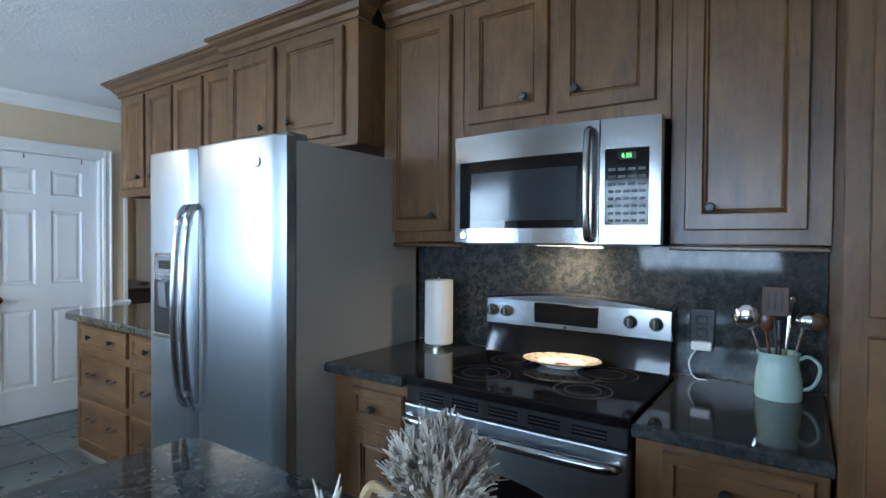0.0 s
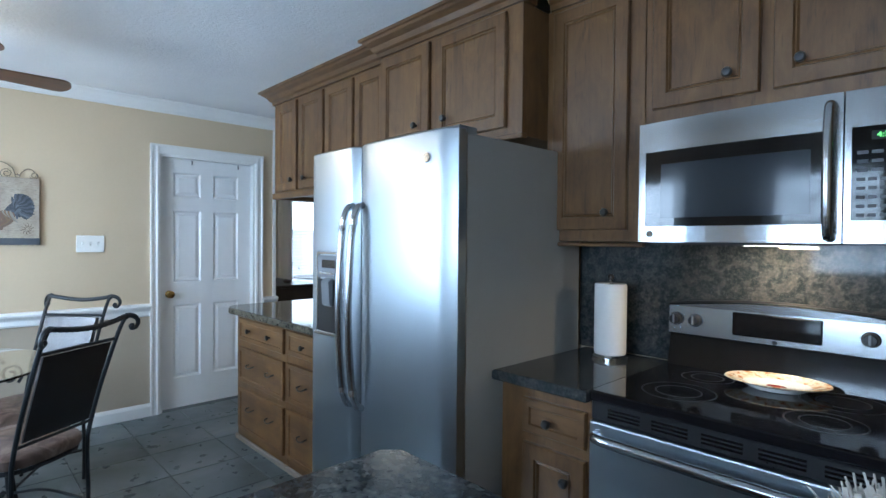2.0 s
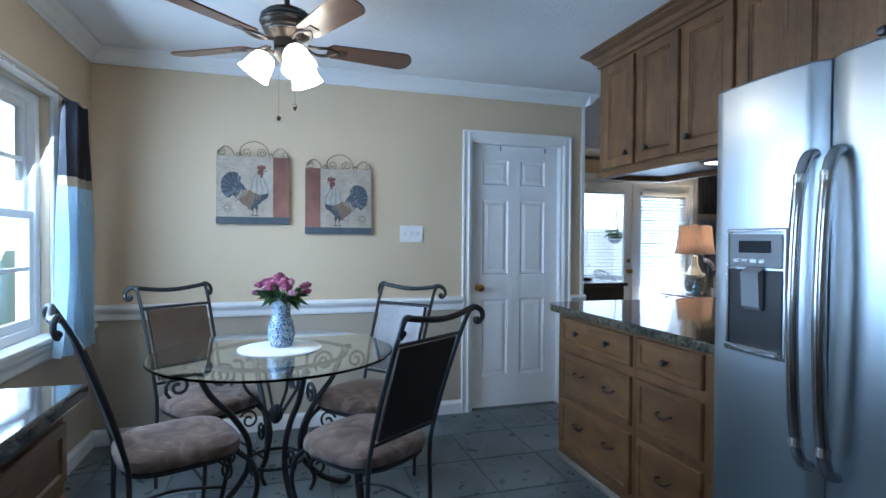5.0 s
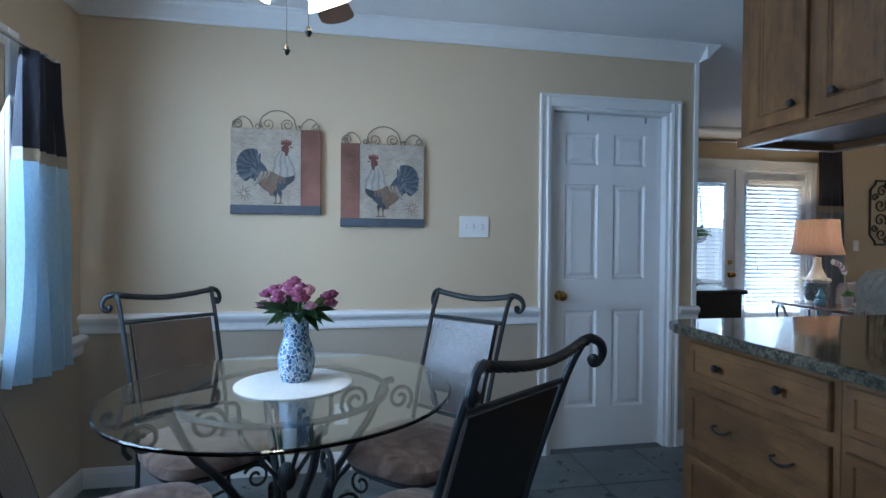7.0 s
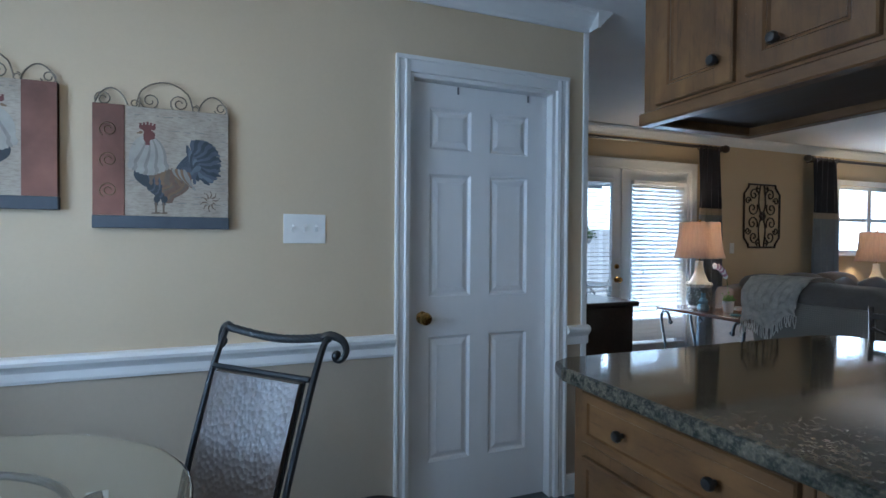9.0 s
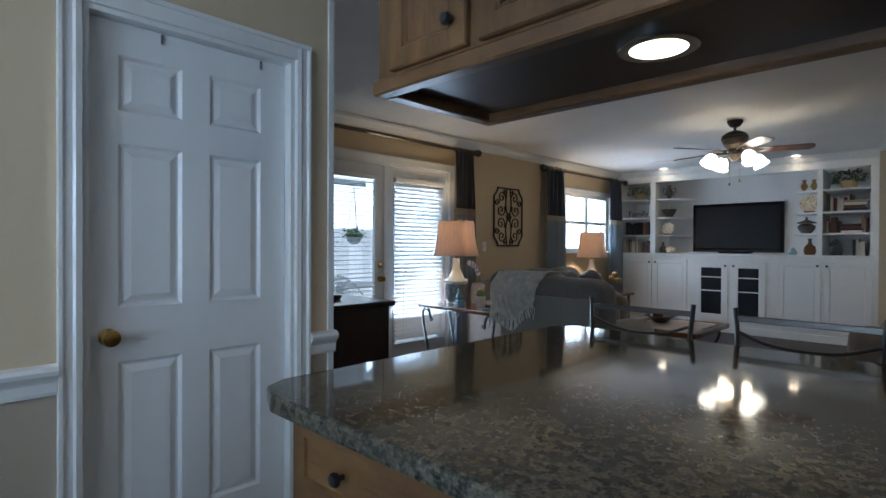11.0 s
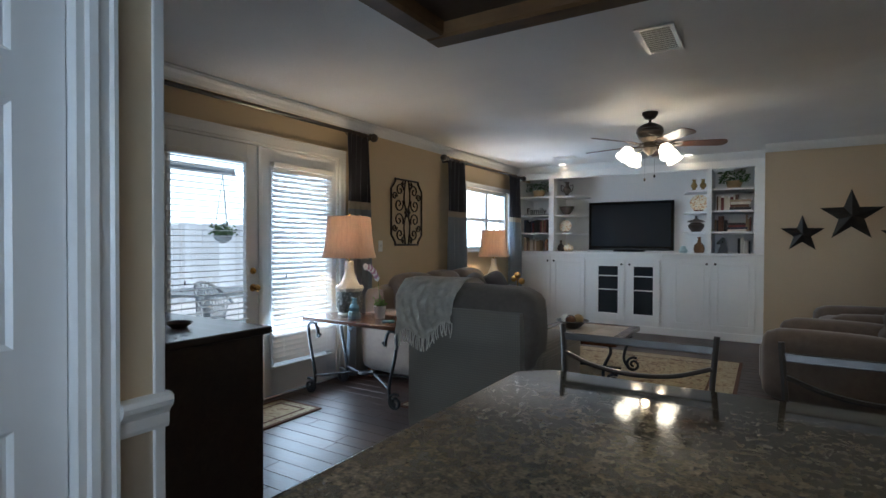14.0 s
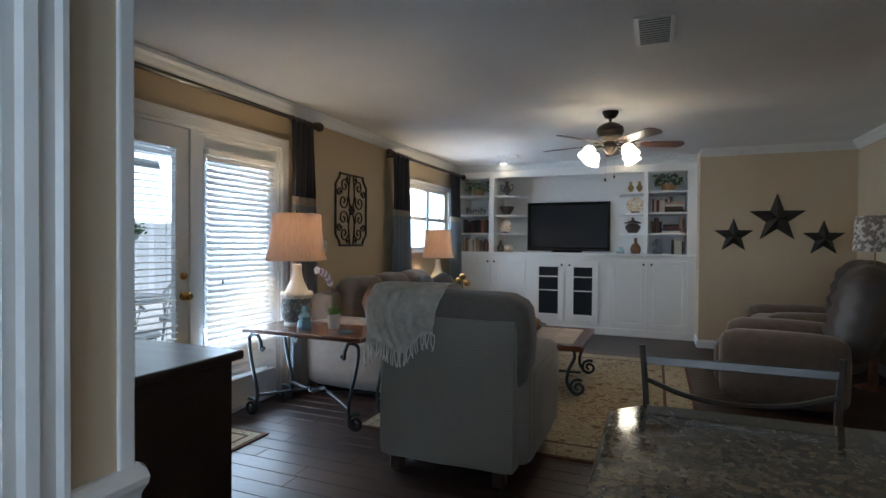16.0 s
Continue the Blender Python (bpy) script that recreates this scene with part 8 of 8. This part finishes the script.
def table_lamp(x, y, z, s, label):
    l = thing("table_lamp", label, "lamp", (x, y, z), "table lamps")
    part("foot", lathe([(0.0005, 0), (0.095 * s, 0), (0.098 * s, 0.012 * s), (0.085 * s, 0.03 * s), (0.0005, 0.031 * s)], (x, y, z), 28), IVORY, l, smooth=True)
    part("lower_body", lathe([(0.0005, 0.03 * s), (0.085 * s, 0.03 * s), (0.108 * s, 0.07 * s), (0.115 * s, 0.14 * s), (0.105 * s, 0.215 * s), (0.0005, 0.216 * s)], (x, y, z), 32), CARVED, l, "carved grey ceramic body", True)
    part("scallop_collar", lathe([(0.106 * s, 0.205 * s), (0.122 * s, 0.235 * s), (0.112 * s, 0.255 * s), (0.085 * s, 0.25 * s)], (x, y, z), 40, wave=12, depth=0.05), IVORY, l, smooth=True)
    part("neck", lathe([(0.0005, 0.21 * s), (0.100 * s, 0.21 * s), (0.092 * s, 0.25 * s), (0.065 * s, 0.30 * s), (0.042 * s, 0.36 * s), (0.034 * s, 0.43 * s), (0.036 * s, 0.46 * s), (0.0005, 0.465 * s)], (x, y, z), 28), IVORY, l, "ivory ceramic neck", True)
    part("stem", tube([(x, y, z + 0.45 * s), (x, y, z + 0.84 * s)], 0.006, 8), BRASS, l)
    n = 40
    loops = []
    for zz, r in ((0.490, 0.216), (0.53, 0.203), (0.60, 0.190), (0.72, 0.177), (0.84, 0.170), (0.84, 0.167), (0.72, 0.174), (0.60, 0.187), (0.53, 0.200), (0.490, 0.213)):
        loop = []
        for i in range(n):
            a = 2 * math.pi * i / n
            q = 1.0 / (abs(math.cos(a)) ** 5 + abs(math.sin(a)) ** 5) ** 0.2
            loop.append((x + r * s * q * math.cos(a + 0.35) * 0.93, y + r * s * q * math.sin(a + 0.35) * 0.93, z + zz * s))
        loops.append(loop)
    part("shade", rings(loops, closed=True), LAMPSHADE, l, "lit linen lamp shade", True)
    part("finial", ball((x, y, z + 0.85 * s), 0.012 * s, (1, 1, 1.6)), BRASS, l)


table_lamp(-6.13, 4.70, 0.6555, 1.0, "ivory and carved grey table lamp with lit shade")
ET = 0.60
e = thing("end_table", "dark wood end table beside the sofa", "table", (-6.1, 7.6, 0))
part("tabletop", box(-6.40, -5.72, 7.30, 7.95, ET - 0.035, ET, 0.006, 2), CHERRY, e)
for xx in (-6.34, -5.78):
    for yy in (7.36, 7.89):
        part("leg", tube([(xx, yy, ET - 0.03), (xx, yy, 0)], 0.022, 8, taper=0.014), CHERRY, e)
part("lower_shelf", box(-6.35, -5.77, 7.35, 7.90, 0.17, 0.19, 0.003), CHERRY, e)
table_lamp(-6.19, 7.60, ET + 0.0005, 1.0, "ivory and carved table lamp with glowing shade by the window")
g = thing("gold_ornament", "gold branching ornament on the end table", "ornament", (-5.9, 7.72, ET))
part("stem", tube([(-5.9, 7.72, ET), (-5.9, 7.72, ET + 0.2)], 0.008, 8), GILT, g)
part("foot", lathe([(0.0005, 0), (0.05, 0), (0.04, 0.012), (0.0005, 0.014)], (-5.9, 7.72, ET), 18), GILT, g)
for dx, dz in ((-0.05, 0.2), (0.06, 0.17), (0.0, 0.25)):
    part("globe", ball((-5.9 + dx, 7.72, ET + dz), 0.042, u=16, v=10), GILT, g, smooth=True)


def orchid():
    rnd = random.Random(2)
    x, y, z = -5.80, 4.70, 0.656
    o = thing("orchid_plant", "pink and white orchid in a white pot", "plant", (x, y, z))
    part("pot", lathe([(0.0005, 0), (0.040, 0), (0.050, 0.10), (0.046, 0.10), (0.037, 0.012), (0.0005, 0.014)], (x, y, z), 24), PORCELAIN, o, "white pot", True)
    bm = bmesh.new()
    for i in range(90):
        q = Vector((x + rnd.gauss(0, 0.022), y + rnd.gauss(0, 0.022), z + 0.105 + abs(rnd.gauss(0, 0.02))))
        ball(tuple(q), 0.008, u=5, v=4, bm=bm)
    part("moss", bm, paint("moss_green", (0.09, 0.17, 0.03), 0.8, 0.3, 60, 0.3), o, kind="stuff")
    stem = [(x, y, z + 0.10), (x - 0.01, y, z + 0.22), (x - 0.03, y, z + 0.33), (x - 0.075, y - 0.01, z + 0.40), (x - 0.13, y - 0.02, z + 0.42)]
    part("stem", tube(stem, 0.003, 5), LEAF, o)
    for i, q in enumerate(smooth_path(stem, 4)[8:]):
        bm = bmesh.new()
        for k in range(5):
            a = k * 1.257 + i
            ball((q.x + 0.016 * math.cos(a), q.y - 0.004, q.z + 0.016 * math.sin(a)), 0.014, (1, 0.3, 1), 7, 5, bm=bm)
        part("blossom", bm, PETAL_PALE if i % 2 else PORCELAIN, o, smooth=True)


orchid()
bt = thing("blue_bottle", "pale blue faceted glass bottle on the side table", "bottle", (-5.97, 4.58, 0.656))
part("body", lathe([(0.0005, 0), (0.048, 0), (0.055, 0.02), (0.048, 0.055), (0.036, 0.06), (0.042, 0.09), (0.026, 0.115), (0.020, 0.12), (0.018, 0.15), (0.022, 0.165), (0.0005, 0.166)], (-5.97, 4.58, 0.656), 10), paint("blue_ceramic_glaze", (0.24, 0.42, 0.52), 0.15, 0.0, 20, 0.15), bt)
cs = thing("coaster", "blue coaster on the side table", "coaster", (-5.62, 4.58, 0.656))
part("disc", lathe([(0.0005, 0), (0.05, 0), (0.05, 0.008), (0.0005, 0.009)], (-5.62, 4.58, 0.656), 20), paint("teal_glaze", (0.05, 0.18, 0.24), 0.3), cs)
STONE = paint("tumbled_stone", (0.40, 0.33, 0.25), 0.5, 0.3, 25, 0.25)


def coffee_table():
    x0, x1, y0, y1, z = -4.98, -4.17, 5.80, 6.78, 0.45
    t = thing("coffee_table", "dark coffee table with stone inlay on iron scrolls", "table", ((x0 + x1) / 2, (y0 + y1) / 2, 0))
    bm = bmesh.new()
    for a, b, c, d in ((x0, x1, y0, y0 + 0.09), (x0, x1, y1 - 0.09, y1), (x0, x0 + 0.09, y0 + 0.09, y1 - 0.09), (x1 - 0.09, x1, y0 + 0.09, y1 - 0.09)):
        box(a, b, c, d, z - 0.045, z, 0.006, bm=bm)
    part("tabletop", bm, CHERRY, t, "dark wood rim")
    for i in range(3):
        for k in range(3):
            w, h = (x1 - x0 - 0.18) / 3, (y1 - y0 - 0.18) / 3
            part("stone_tile", box(x0 + 0.09 + i * w + 0.002, x0 + 0.09 + (i + 1) * w - 0.002, y0 + 0.09 + k * h + 0.002, y0 + 0.09 + (k + 1) * h - 0.002, z - 0.03, z - 0.002, 0.003), STONE, t)
    for xx, sx in ((x0 + 0.10, -1), (x1 - 0.10, 1)):
        for yy in (y0 + 0.10, y1 - 0.10):
            p = lambda r, zz: Vector((xx + sx * r, yy, zz))
            part("leg", tube([p(-0.10, 0.40), p(0.0, 0.41), p(0.03, 0.34), p(-0.02, 0.22), p(-0.03, 0.12), p(0.02, 0.04), p(0.07, 0.03)], 0.014, 8), IRON, t, smooth=True)
            part("foot_scroll", tube(spiral(p(0.06, 0.085), 0.014, 0.072, -1.4, -1.6, (sx, 0, 0), (0, 0, 1)), 0.013, 8, curved=False), IRON, t, smooth=True)
    part("stretcher", tube([(x0 + 0.07, (y0 + y1) / 2, 0.12), (x1 - 0.07, (y0 + y1) / 2, 0.12)], 0.010, 8), IRON, t)


coffee_table()
bw = thing("decor_bowl", "dark bowl with white and brown balls on the coffee table", "bowl", (-4.72, 6.35, 0.449))
part("bowl", lathe([(0.0005, 0), (0.06, 0), (0.13, 0.06), (0.16, 0.07), (0.155, 0.075), (0.06, 0.012), (0.0005, 0.012)], (-4.72, 6.35, 0.449), 26), POT, bw, smooth=True)
for i, (dx, dy, mt) in enumerate(((-0.06, 0.0, PORCELAIN), (0.05, 0.03, RAFFIA), (0.0, -0.06, CHERRY), (0.02, 0.07, PORCELAIN))):
    part("ball", ball((-4.72 + dx, 6.35 + dy, 0.53), 0.05, u=14, v=9), mt, bw, smooth=True)

# dresser behind the wall end
d = thing("dresser", "espresso wood dresser with a polished top", "dresser", (-5.6, 2.5, 0))
part("body", box(-6.28, -4.955, 2.175, 2.84, 0.04, 0.885, 0.004), ESPRESSO, d)
part("top", box(-6.31, -4.925, 2.17, 2.865, 0.886, 0.918, 0.008, 2), ESPRESSO, d, "polished dark top")
part("plinth", box(-6.26, -4.975, 2.19, 2.82, 0.0, 0.045), ESPRESSO, d)
for i in range(2):
    for k in range(3):
        a = -6.25 + i * 0.645
        dr = part("drawer", box(a, a + 0.63, 2.838, 2.856, 0.09 + k * 0.265, 0.335 + k * 0.265, 0.005), ESPRESSO, d)
        part("pull", tube([(a + 0.26, 2.855, 0.21 + k * 0.265), (a + 0.28, 2.88, 0.21 + k * 0.265), (a + 0.35, 2.88, 0.21 + k * 0.265), (a + 0.37, 2.855, 0.21 + k * 0.265)], 0.005, 6), PEWTER, dr)
kx = thing("small_dish", "small dark dish on the dresser", "dish", (-5.22, 2.62, 0.918))
part("bowl", lathe([(0.0005, 0), (0.03, 0), (0.055, 0.022), (0.05, 0.024), (0.03, 0.006), (0.0005, 0.006)], (-5.22, 2.62, 0.918), 18), POT, kx, smooth=True)


# rugs
def rug_pattern(name, scale, a, b, c):
    n = Nodes(name)
    v = n.mapped((1, 1, 1))
    vor = n.add("ShaderNodeTexVoronoi", Scale=scale)
    n.link(v, vor.inputs["Vector"])
    swirl = n.noise(v, scale * 0.9, 3, 0.5, 2.5)
    col = n.ramp(swirl, [(0.38, a), (0.47, b), (0.53, c), (0.60, b), (0.72, a)])
    ring = n.ramp(vor.outputs["Distance"], [(0.15, (1, 1, 1)), (0.2, (0, 0, 0))])
    col = n.mix(ring, col, c)
    n.bump(n.noise(v, 300, 2), 0.5, 0.004)
    return n.done(col, 0.95)


RUG_F = rug_pattern("rug_field", 5.5, (0.30, 0.25, 0.15), (0.42, 0.35, 0.22), (0.16, 0.09, 0.045))
RUG_B = rug_pattern("rug_border", 9.0, (0.36, 0.30, 0.19), (0.46, 0.40, 0.27), (0.20, 0.13, 0.07))
RUG_E = paint("rug_edge_brown", (0.10, 0.045, 0.025), 0.95, 0.5, 200, 0.2)


def rug(name, label, x0, x1, y0, y1):
    r = thing(name, label, "rug", ((x0 + x1) / 2, (y0 + y1) / 2, 0))

    def band(nm, i, j, mt, h):
        bm = bmesh.new()
        for a, b, c, d in ((x0 + i, x1 - i, y0 + i, y0 + j), (x0 + i, x1 - i, y1 - j, y1 - i), (x0 + i, x0 + j, y0 + j, y1 - j), (x1 - j, x1 - i, y0 + j, y1 - j)):
            box(a, b, c, d, 0.0, h, bm=bm)
        part(nm, bm, mt, r)

    k = min(0.22, (x1 - x0) * 0.18)
    band("edge", 0, 0.03, RUG_E, 0.010)
    band("border", 0.03, k, RUG_B, 0.011)
    band("inner_edge", k, k + 0.025, RUG_E, 0.0105)
    part("field", box(x0 + k + 0.025, x1 - k - 0.025, y0 + k + 0.025, y1 - k - 0.025, 0.0, 0.0112), RUG_F, r, "tan floral field")


rug("area_rug", "tan and brown floral area rug with striped border", -5.55, -3.31, 4.60, 7.72)
rug("door_mat", "small tan patterned mat at the french doors", -6.45, -6.0, 3.35, 4.24)
# small lamp with a mottled shade near the far corner
SPOT = Nodes("mottled_shade")
SPOT = SPOT.done(SPOT.ramp(SPOT.noise(SPOT.mapped(), 26, 2), [(0.45, (0.62, 0.58, 0.52)), (0.52, (0.22, 0.19, 0.17))]), 0.9)
l = thing("corner_table", "small dark side table by the recliner", "table", (-1.80, 7.28, 0))
part("tabletop", lathe([(0.0005, 0.60), (0.22, 0.60), (0.22, 0.63), (0.0005, 0.63)], (-1.80, 7.28, 0), 24), CHERRY, l)
part("post", lathe([(0.0005, 0), (0.14, 0), (0.04, 0.04), (0.03, 0.59), (0.0005, 0.6)], (-1.80, 7.28, 0), 18), CHERRY, l)
l = thing("corner_lamp", "unlit table lamp with a mottled drum shade", "lamp", (-1.80, 7.28, 0.63))
part("base", lathe([(0.0005, 0), (0.07, 0), (0.09, 0.12), (0.05, 0.25), (0.02, 0.42), (0.0005, 0.43)], (-1.80, 7.28, 0.6305), 22), POT, l, smooth=True)
part("shade", lathe([(0.165, 0.60), (0.15, 0.92), (0.147, 0.92), (0.162, 0.60)], (-1.80, 7.28, 0.6305), 30), SPOT, l, smooth=True)
part("stem", tube([(-1.80, 7.28, 1.05), (-1.80, 7.28, 1.45)], 0.005, 6), BRASS, l)

# ---------- outside ----------
part("ground", box(-120, 60, -60, 80, -0.30, -0.20), GROUND, None, "green lawn around the house", kind="structure", category="ground")
part("backdrop", box(-75.2, -75, -90, 110, -0.2, 45), glow("bright_hazy_sky", (0.80, 0.91, 1.0), 2.6), None, "bright hazy white sky beyond the garden", kind="structure", category="sky")
part("patio", box(-13.9, -6.68, -3.0, 11.0, -0.20, -0.06, 0.01), CONCRETE, None, "pale concrete patio slab", kind="structure", category="patio")


def patio_chair(m):
    c = thing("patio_chair", "grey open-weave patio chair with curved back", "chair", (0, 0, 0), "patio chairs")
    part("seat", lathe([(0.0005, 0.40), (0.24, 0.40), (0.25, 0.42), (0.24, 0.44), (0.0005, 0.44)], (0, 0, 0), 24), RATTAN, c)
    for k in range(4):
        a = radians(45 + 90 * k)
        part("leg", tube([(0.2 * math.cos(a), 0.2 * math.sin(a), 0.41), (0.25 * math.cos(a), 0.25 * math.sin(a), 0.0)], 0.014, 6), RATTAN, c)
    top = [(0.26 * math.cos(a), -0.02 - 0.24 * math.sin(a), 0.62 + 0.26 * math.sin(a)) for a in [math.pi * i / 14 for i in range(15)]]
    part("back_rim", tube(top, 0.016, 6), RATTAN, c)
    bm = bmesh.new()
    for i in range(1, 14):
        p = Vector(top[i])
        for q in (-0.12, 0.12):
            e = Vector((max(-0.24, min(0.24, p.x * 0.6 + q)), -0.12, 0.43))
            tube([tuple(p), tuple(e)], 0.006, 4, bm=bm, curved=False)
    part("back_lattice", bm, RATTAN, c, kind="stuff")
    c.matrix_basis = m
    return c


pc = patio_chair(pose(-8.3, 5.0, -0.06, 0, 0, -70))
copy_thing(pc, pose(-8.9, 6.1, -0.06, 0, 0, -150))
copy_thing(pc, pose(-9.3, 4.6, -0.06, 0, 0, 20))
pt = thing("patio_table", "round grey patio table", "table", (-9.0, 5.3, -0.06))
part("tabletop", lathe([(0.0005, 0.70), (0.55, 0.70), (0.55, 0.73), (0.0005, 0.73)], (-9.0, 5.3, -0.06), 32), RATTAN, pt)
part("post", lathe([(0.0005, 0), (0.25, 0), (0.04, 0.05), (0.035, 0.70), (0.0005, 0.70)], (-9.0, 5.3, -0.06), 16), RATTAN, pt)
PERG = paint("weathered_grey_beam", (0.33, 0.36, 0.38), 0.8, 0.3, 60, 0.15)
pg = thing("pergola", "grey wooden patio cover with open slats", "pergola", (-8.4, 4.3, -0.06))
for yy in (1.3, 4.4, 7.6):
    part("post", box(-10.25, -10.13, yy - 0.06, yy + 0.06, -0.06, 2.36, 0.006), PERG, pg)
    part("rafter", box(-10.5, -6.70, yy - 0.03, yy + 0.03, 2.40, 2.55), PERG, pg)
part("beam", box(-10.24, -10.14, 1.0, 8.0, 2.30, 2.40), PERG, pg)
for i in range(20):
    part("slat", box(-10.4 + i * 0.185, -10.35 + i * 0.185, 1.0, 8.0, 2.55, 2.59), PERG, pg)
hb = thing("hanging_basket", "hanging basket of flowers under the patio cover", "plant", (-10.15, 6.35, 1.25))
part("bowl", lathe([(0.0005, 0), (0.06, 0.01), (0.12, 0.07), (0.135, 0.12), (0.125, 0.12), (0.0005, 0.10)], (-10.15, 6.35, 1.25), 20), PERG, hb, smooth=True)
for k in range(3):
    a = k * 2.094
    part("chain", tube([(-10.15 + 0.125 * math.cos(a), 6.35 + 0.125 * math.sin(a), 1.37), (-10.15, 6.35, 2.30), (-10.15, 6.35, 2.56)], 0.006, 4, curved=False), IRON, hb)
_r = random.Random(8)
bm = bmesh.new()
for k in range(240):
    c = Vector((-10.15 + _r.gauss(0, 0.08), 6.35 + _r.gauss(0, 0.08), 1.38 + abs(_r.gauss(0, 0.07))))
    d = Vector((_r.gauss(0, 1), _r.gauss(0, 1), _r.gauss(0, 1))).normalized() * 0.035
    e = d.cross(Vector((_r.gauss(0, 1), _r.gauss(0, 1), 0.2))).normalized() * 0.018
    bm.faces.new([bm.verts.new(q) for q in (c - d, c + e, c + d, c - e)])
part("foliage", bm, LEAF, hb, "small green leaves", kind="stuff")
fn = thing("fence", "tall pale weathered board fence", "fence", (-14, 5, -0.2))
bm_share = None
for i in range(110):
    if bm_share is None:
        b = part("board", box(-0.01, 0.01, -0.068, 0.068, 0, 1.85), FENCE, None)
        bm_share = b.data
    else:
        b = new("board", bm_share)
    b.parent = fn
    b.location = (0.0, -9 + i * 0.142, (i * 37 % 7) * 0.004)
for zz in (0.4, 1.6):
    part("rail", box(-14.06, -14.02, -4.1, 11.7, zz - 0.2, zz - 0.11), FENCE, fn)


def tree(x, y, h, seed):
    rnd = random.Random(seed)
    t = thing("tree", "leafy green tree beyond the fence", "tree", (x, y, -0.2), "trees outside")
    bm = tube([(x, y, -0.25), (x + 0.1, y, h * 0.3), (x - 0.1, y + 0.1, h * 0.6), (x, y, h * 0.85)], 0.18, 8, taper=0.04)
    tips = []
    for k in range(9):
        a, z = rnd.uniform(0, 6.28), h * rnd.uniform(0.3, 0.75)
        r = h * rnd.uniform(0.2, 0.32)
        e = (x + r * math.cos(a), y + r * math.sin(a), z + h * rnd.uniform(0.1, 0.22))
        tube([(x, y, z), ((x + e[0]) / 2, (y + e[1]) / 2, (z + e[2]) / 2 - 0.1), e], 0.06, 6, bm=bm, taper=0.015)
        tips.append(Vector(e))
    part("trunk", bm, paint("bark", (0.10, 0.075, 0.055), 0.9, 0.6, 30, 0.3), t)
    tips.append(Vector((x, y, h * 0.9)))
    bm = bmesh.new()
    for c in tips:
        for i in range(170):
            q = c + Vector((rnd.gauss(0, 0.42), rnd.gauss(0, 0.42), rnd.gauss(0, 0.34))) * h * 0.17
            d = Vector((rnd.gauss(0, 1), rnd.gauss(0, 1), rnd.gauss(0, 1))).normalized() * 0.13
            e = d.cross(Vector((rnd.gauss(0, 1), rnd.gauss(0, 1), rnd.gauss(0, 1)))).normalized() * 0.06
            bm.faces.new([bm.verts.new(p) for p in (q - d, q + e, q + d, q - e)])
    part("crown", bm, LEAF, t, "green leaves", kind="stuff")


for k, (x, y, h) in enumerate(((-3, -9, 6.5), (-7, -10, 7.0), (1, -11, 6.0))):
    tree(x, y, h, 20 + k)


# ---------- floor pieces ----------
def kitchen_tiles():
    size, gap = 0.405, 0.005
    me = {}
    x = XW + 0.002
    xs = []
    while x < 0.95:
        xs.append((x, min(x + size, 0.95)))
        x += size + gap
    y, ys = 2.146, []
    while y > YS:
        ys.append((max(y - size, YS), y))
        y -= size + gap
    for a, b in xs:
        for c, d in ys:
            if b - a < 0.03 or d - c < 0.03:
                continue
            key = (round(b - a, 3), round(d - c, 3))
            if key not in me:
                t = part("tile", box(-(b - a) / 2, (b - a) / 2, -(d - c) / 2, (d - c) / 2, -0.008, 0.0, 0.003), SLATE, None)
                me[key] = t.data
            else:
                t = new("tile", me[key])
            t.parent = floor_k
            t.location = ((a + b) / 2, (c + d) / 2, 0.0006 * ((int(a * 50) * 7 + int(c * 50) * 3) % 3) - 0.0006)


kitchen_tiles()


def planks():
    rnd = random.Random(31)
    w, x0, x1 = 0.127, XL + 0.001, XE - 0.001
    y = 2.152
    me = {}
    while y < 9.66:
        x = x0 - rnd.uniform(0, 1.0)
        while x < x1:
            ln = rnd.choice((0.9, 1.2, 1.5))
            a, b = max(x, x0), min(x + ln - 0.002, x1)
            if b - a > 0.04:
                key = round(b - a, 3)
                whole = a == x and b < x1
                if whole and key in me:
                    p = new("plank", me[key])
                else:
                    p = part("plank", box(-(b - a) / 2, (b - a) / 2, -w / 2 + 0.001, w / 2 - 0.001, -0.008, 0.0, 0.0022), PLANK, None)
                    if whole:
                        me[key] = p.data
                p.parent = floor_l
                p.location = ((a + b) / 2, y + w / 2, rnd.uniform(-0.0006, 0.0004))
            x += ln
        y += w


planks()
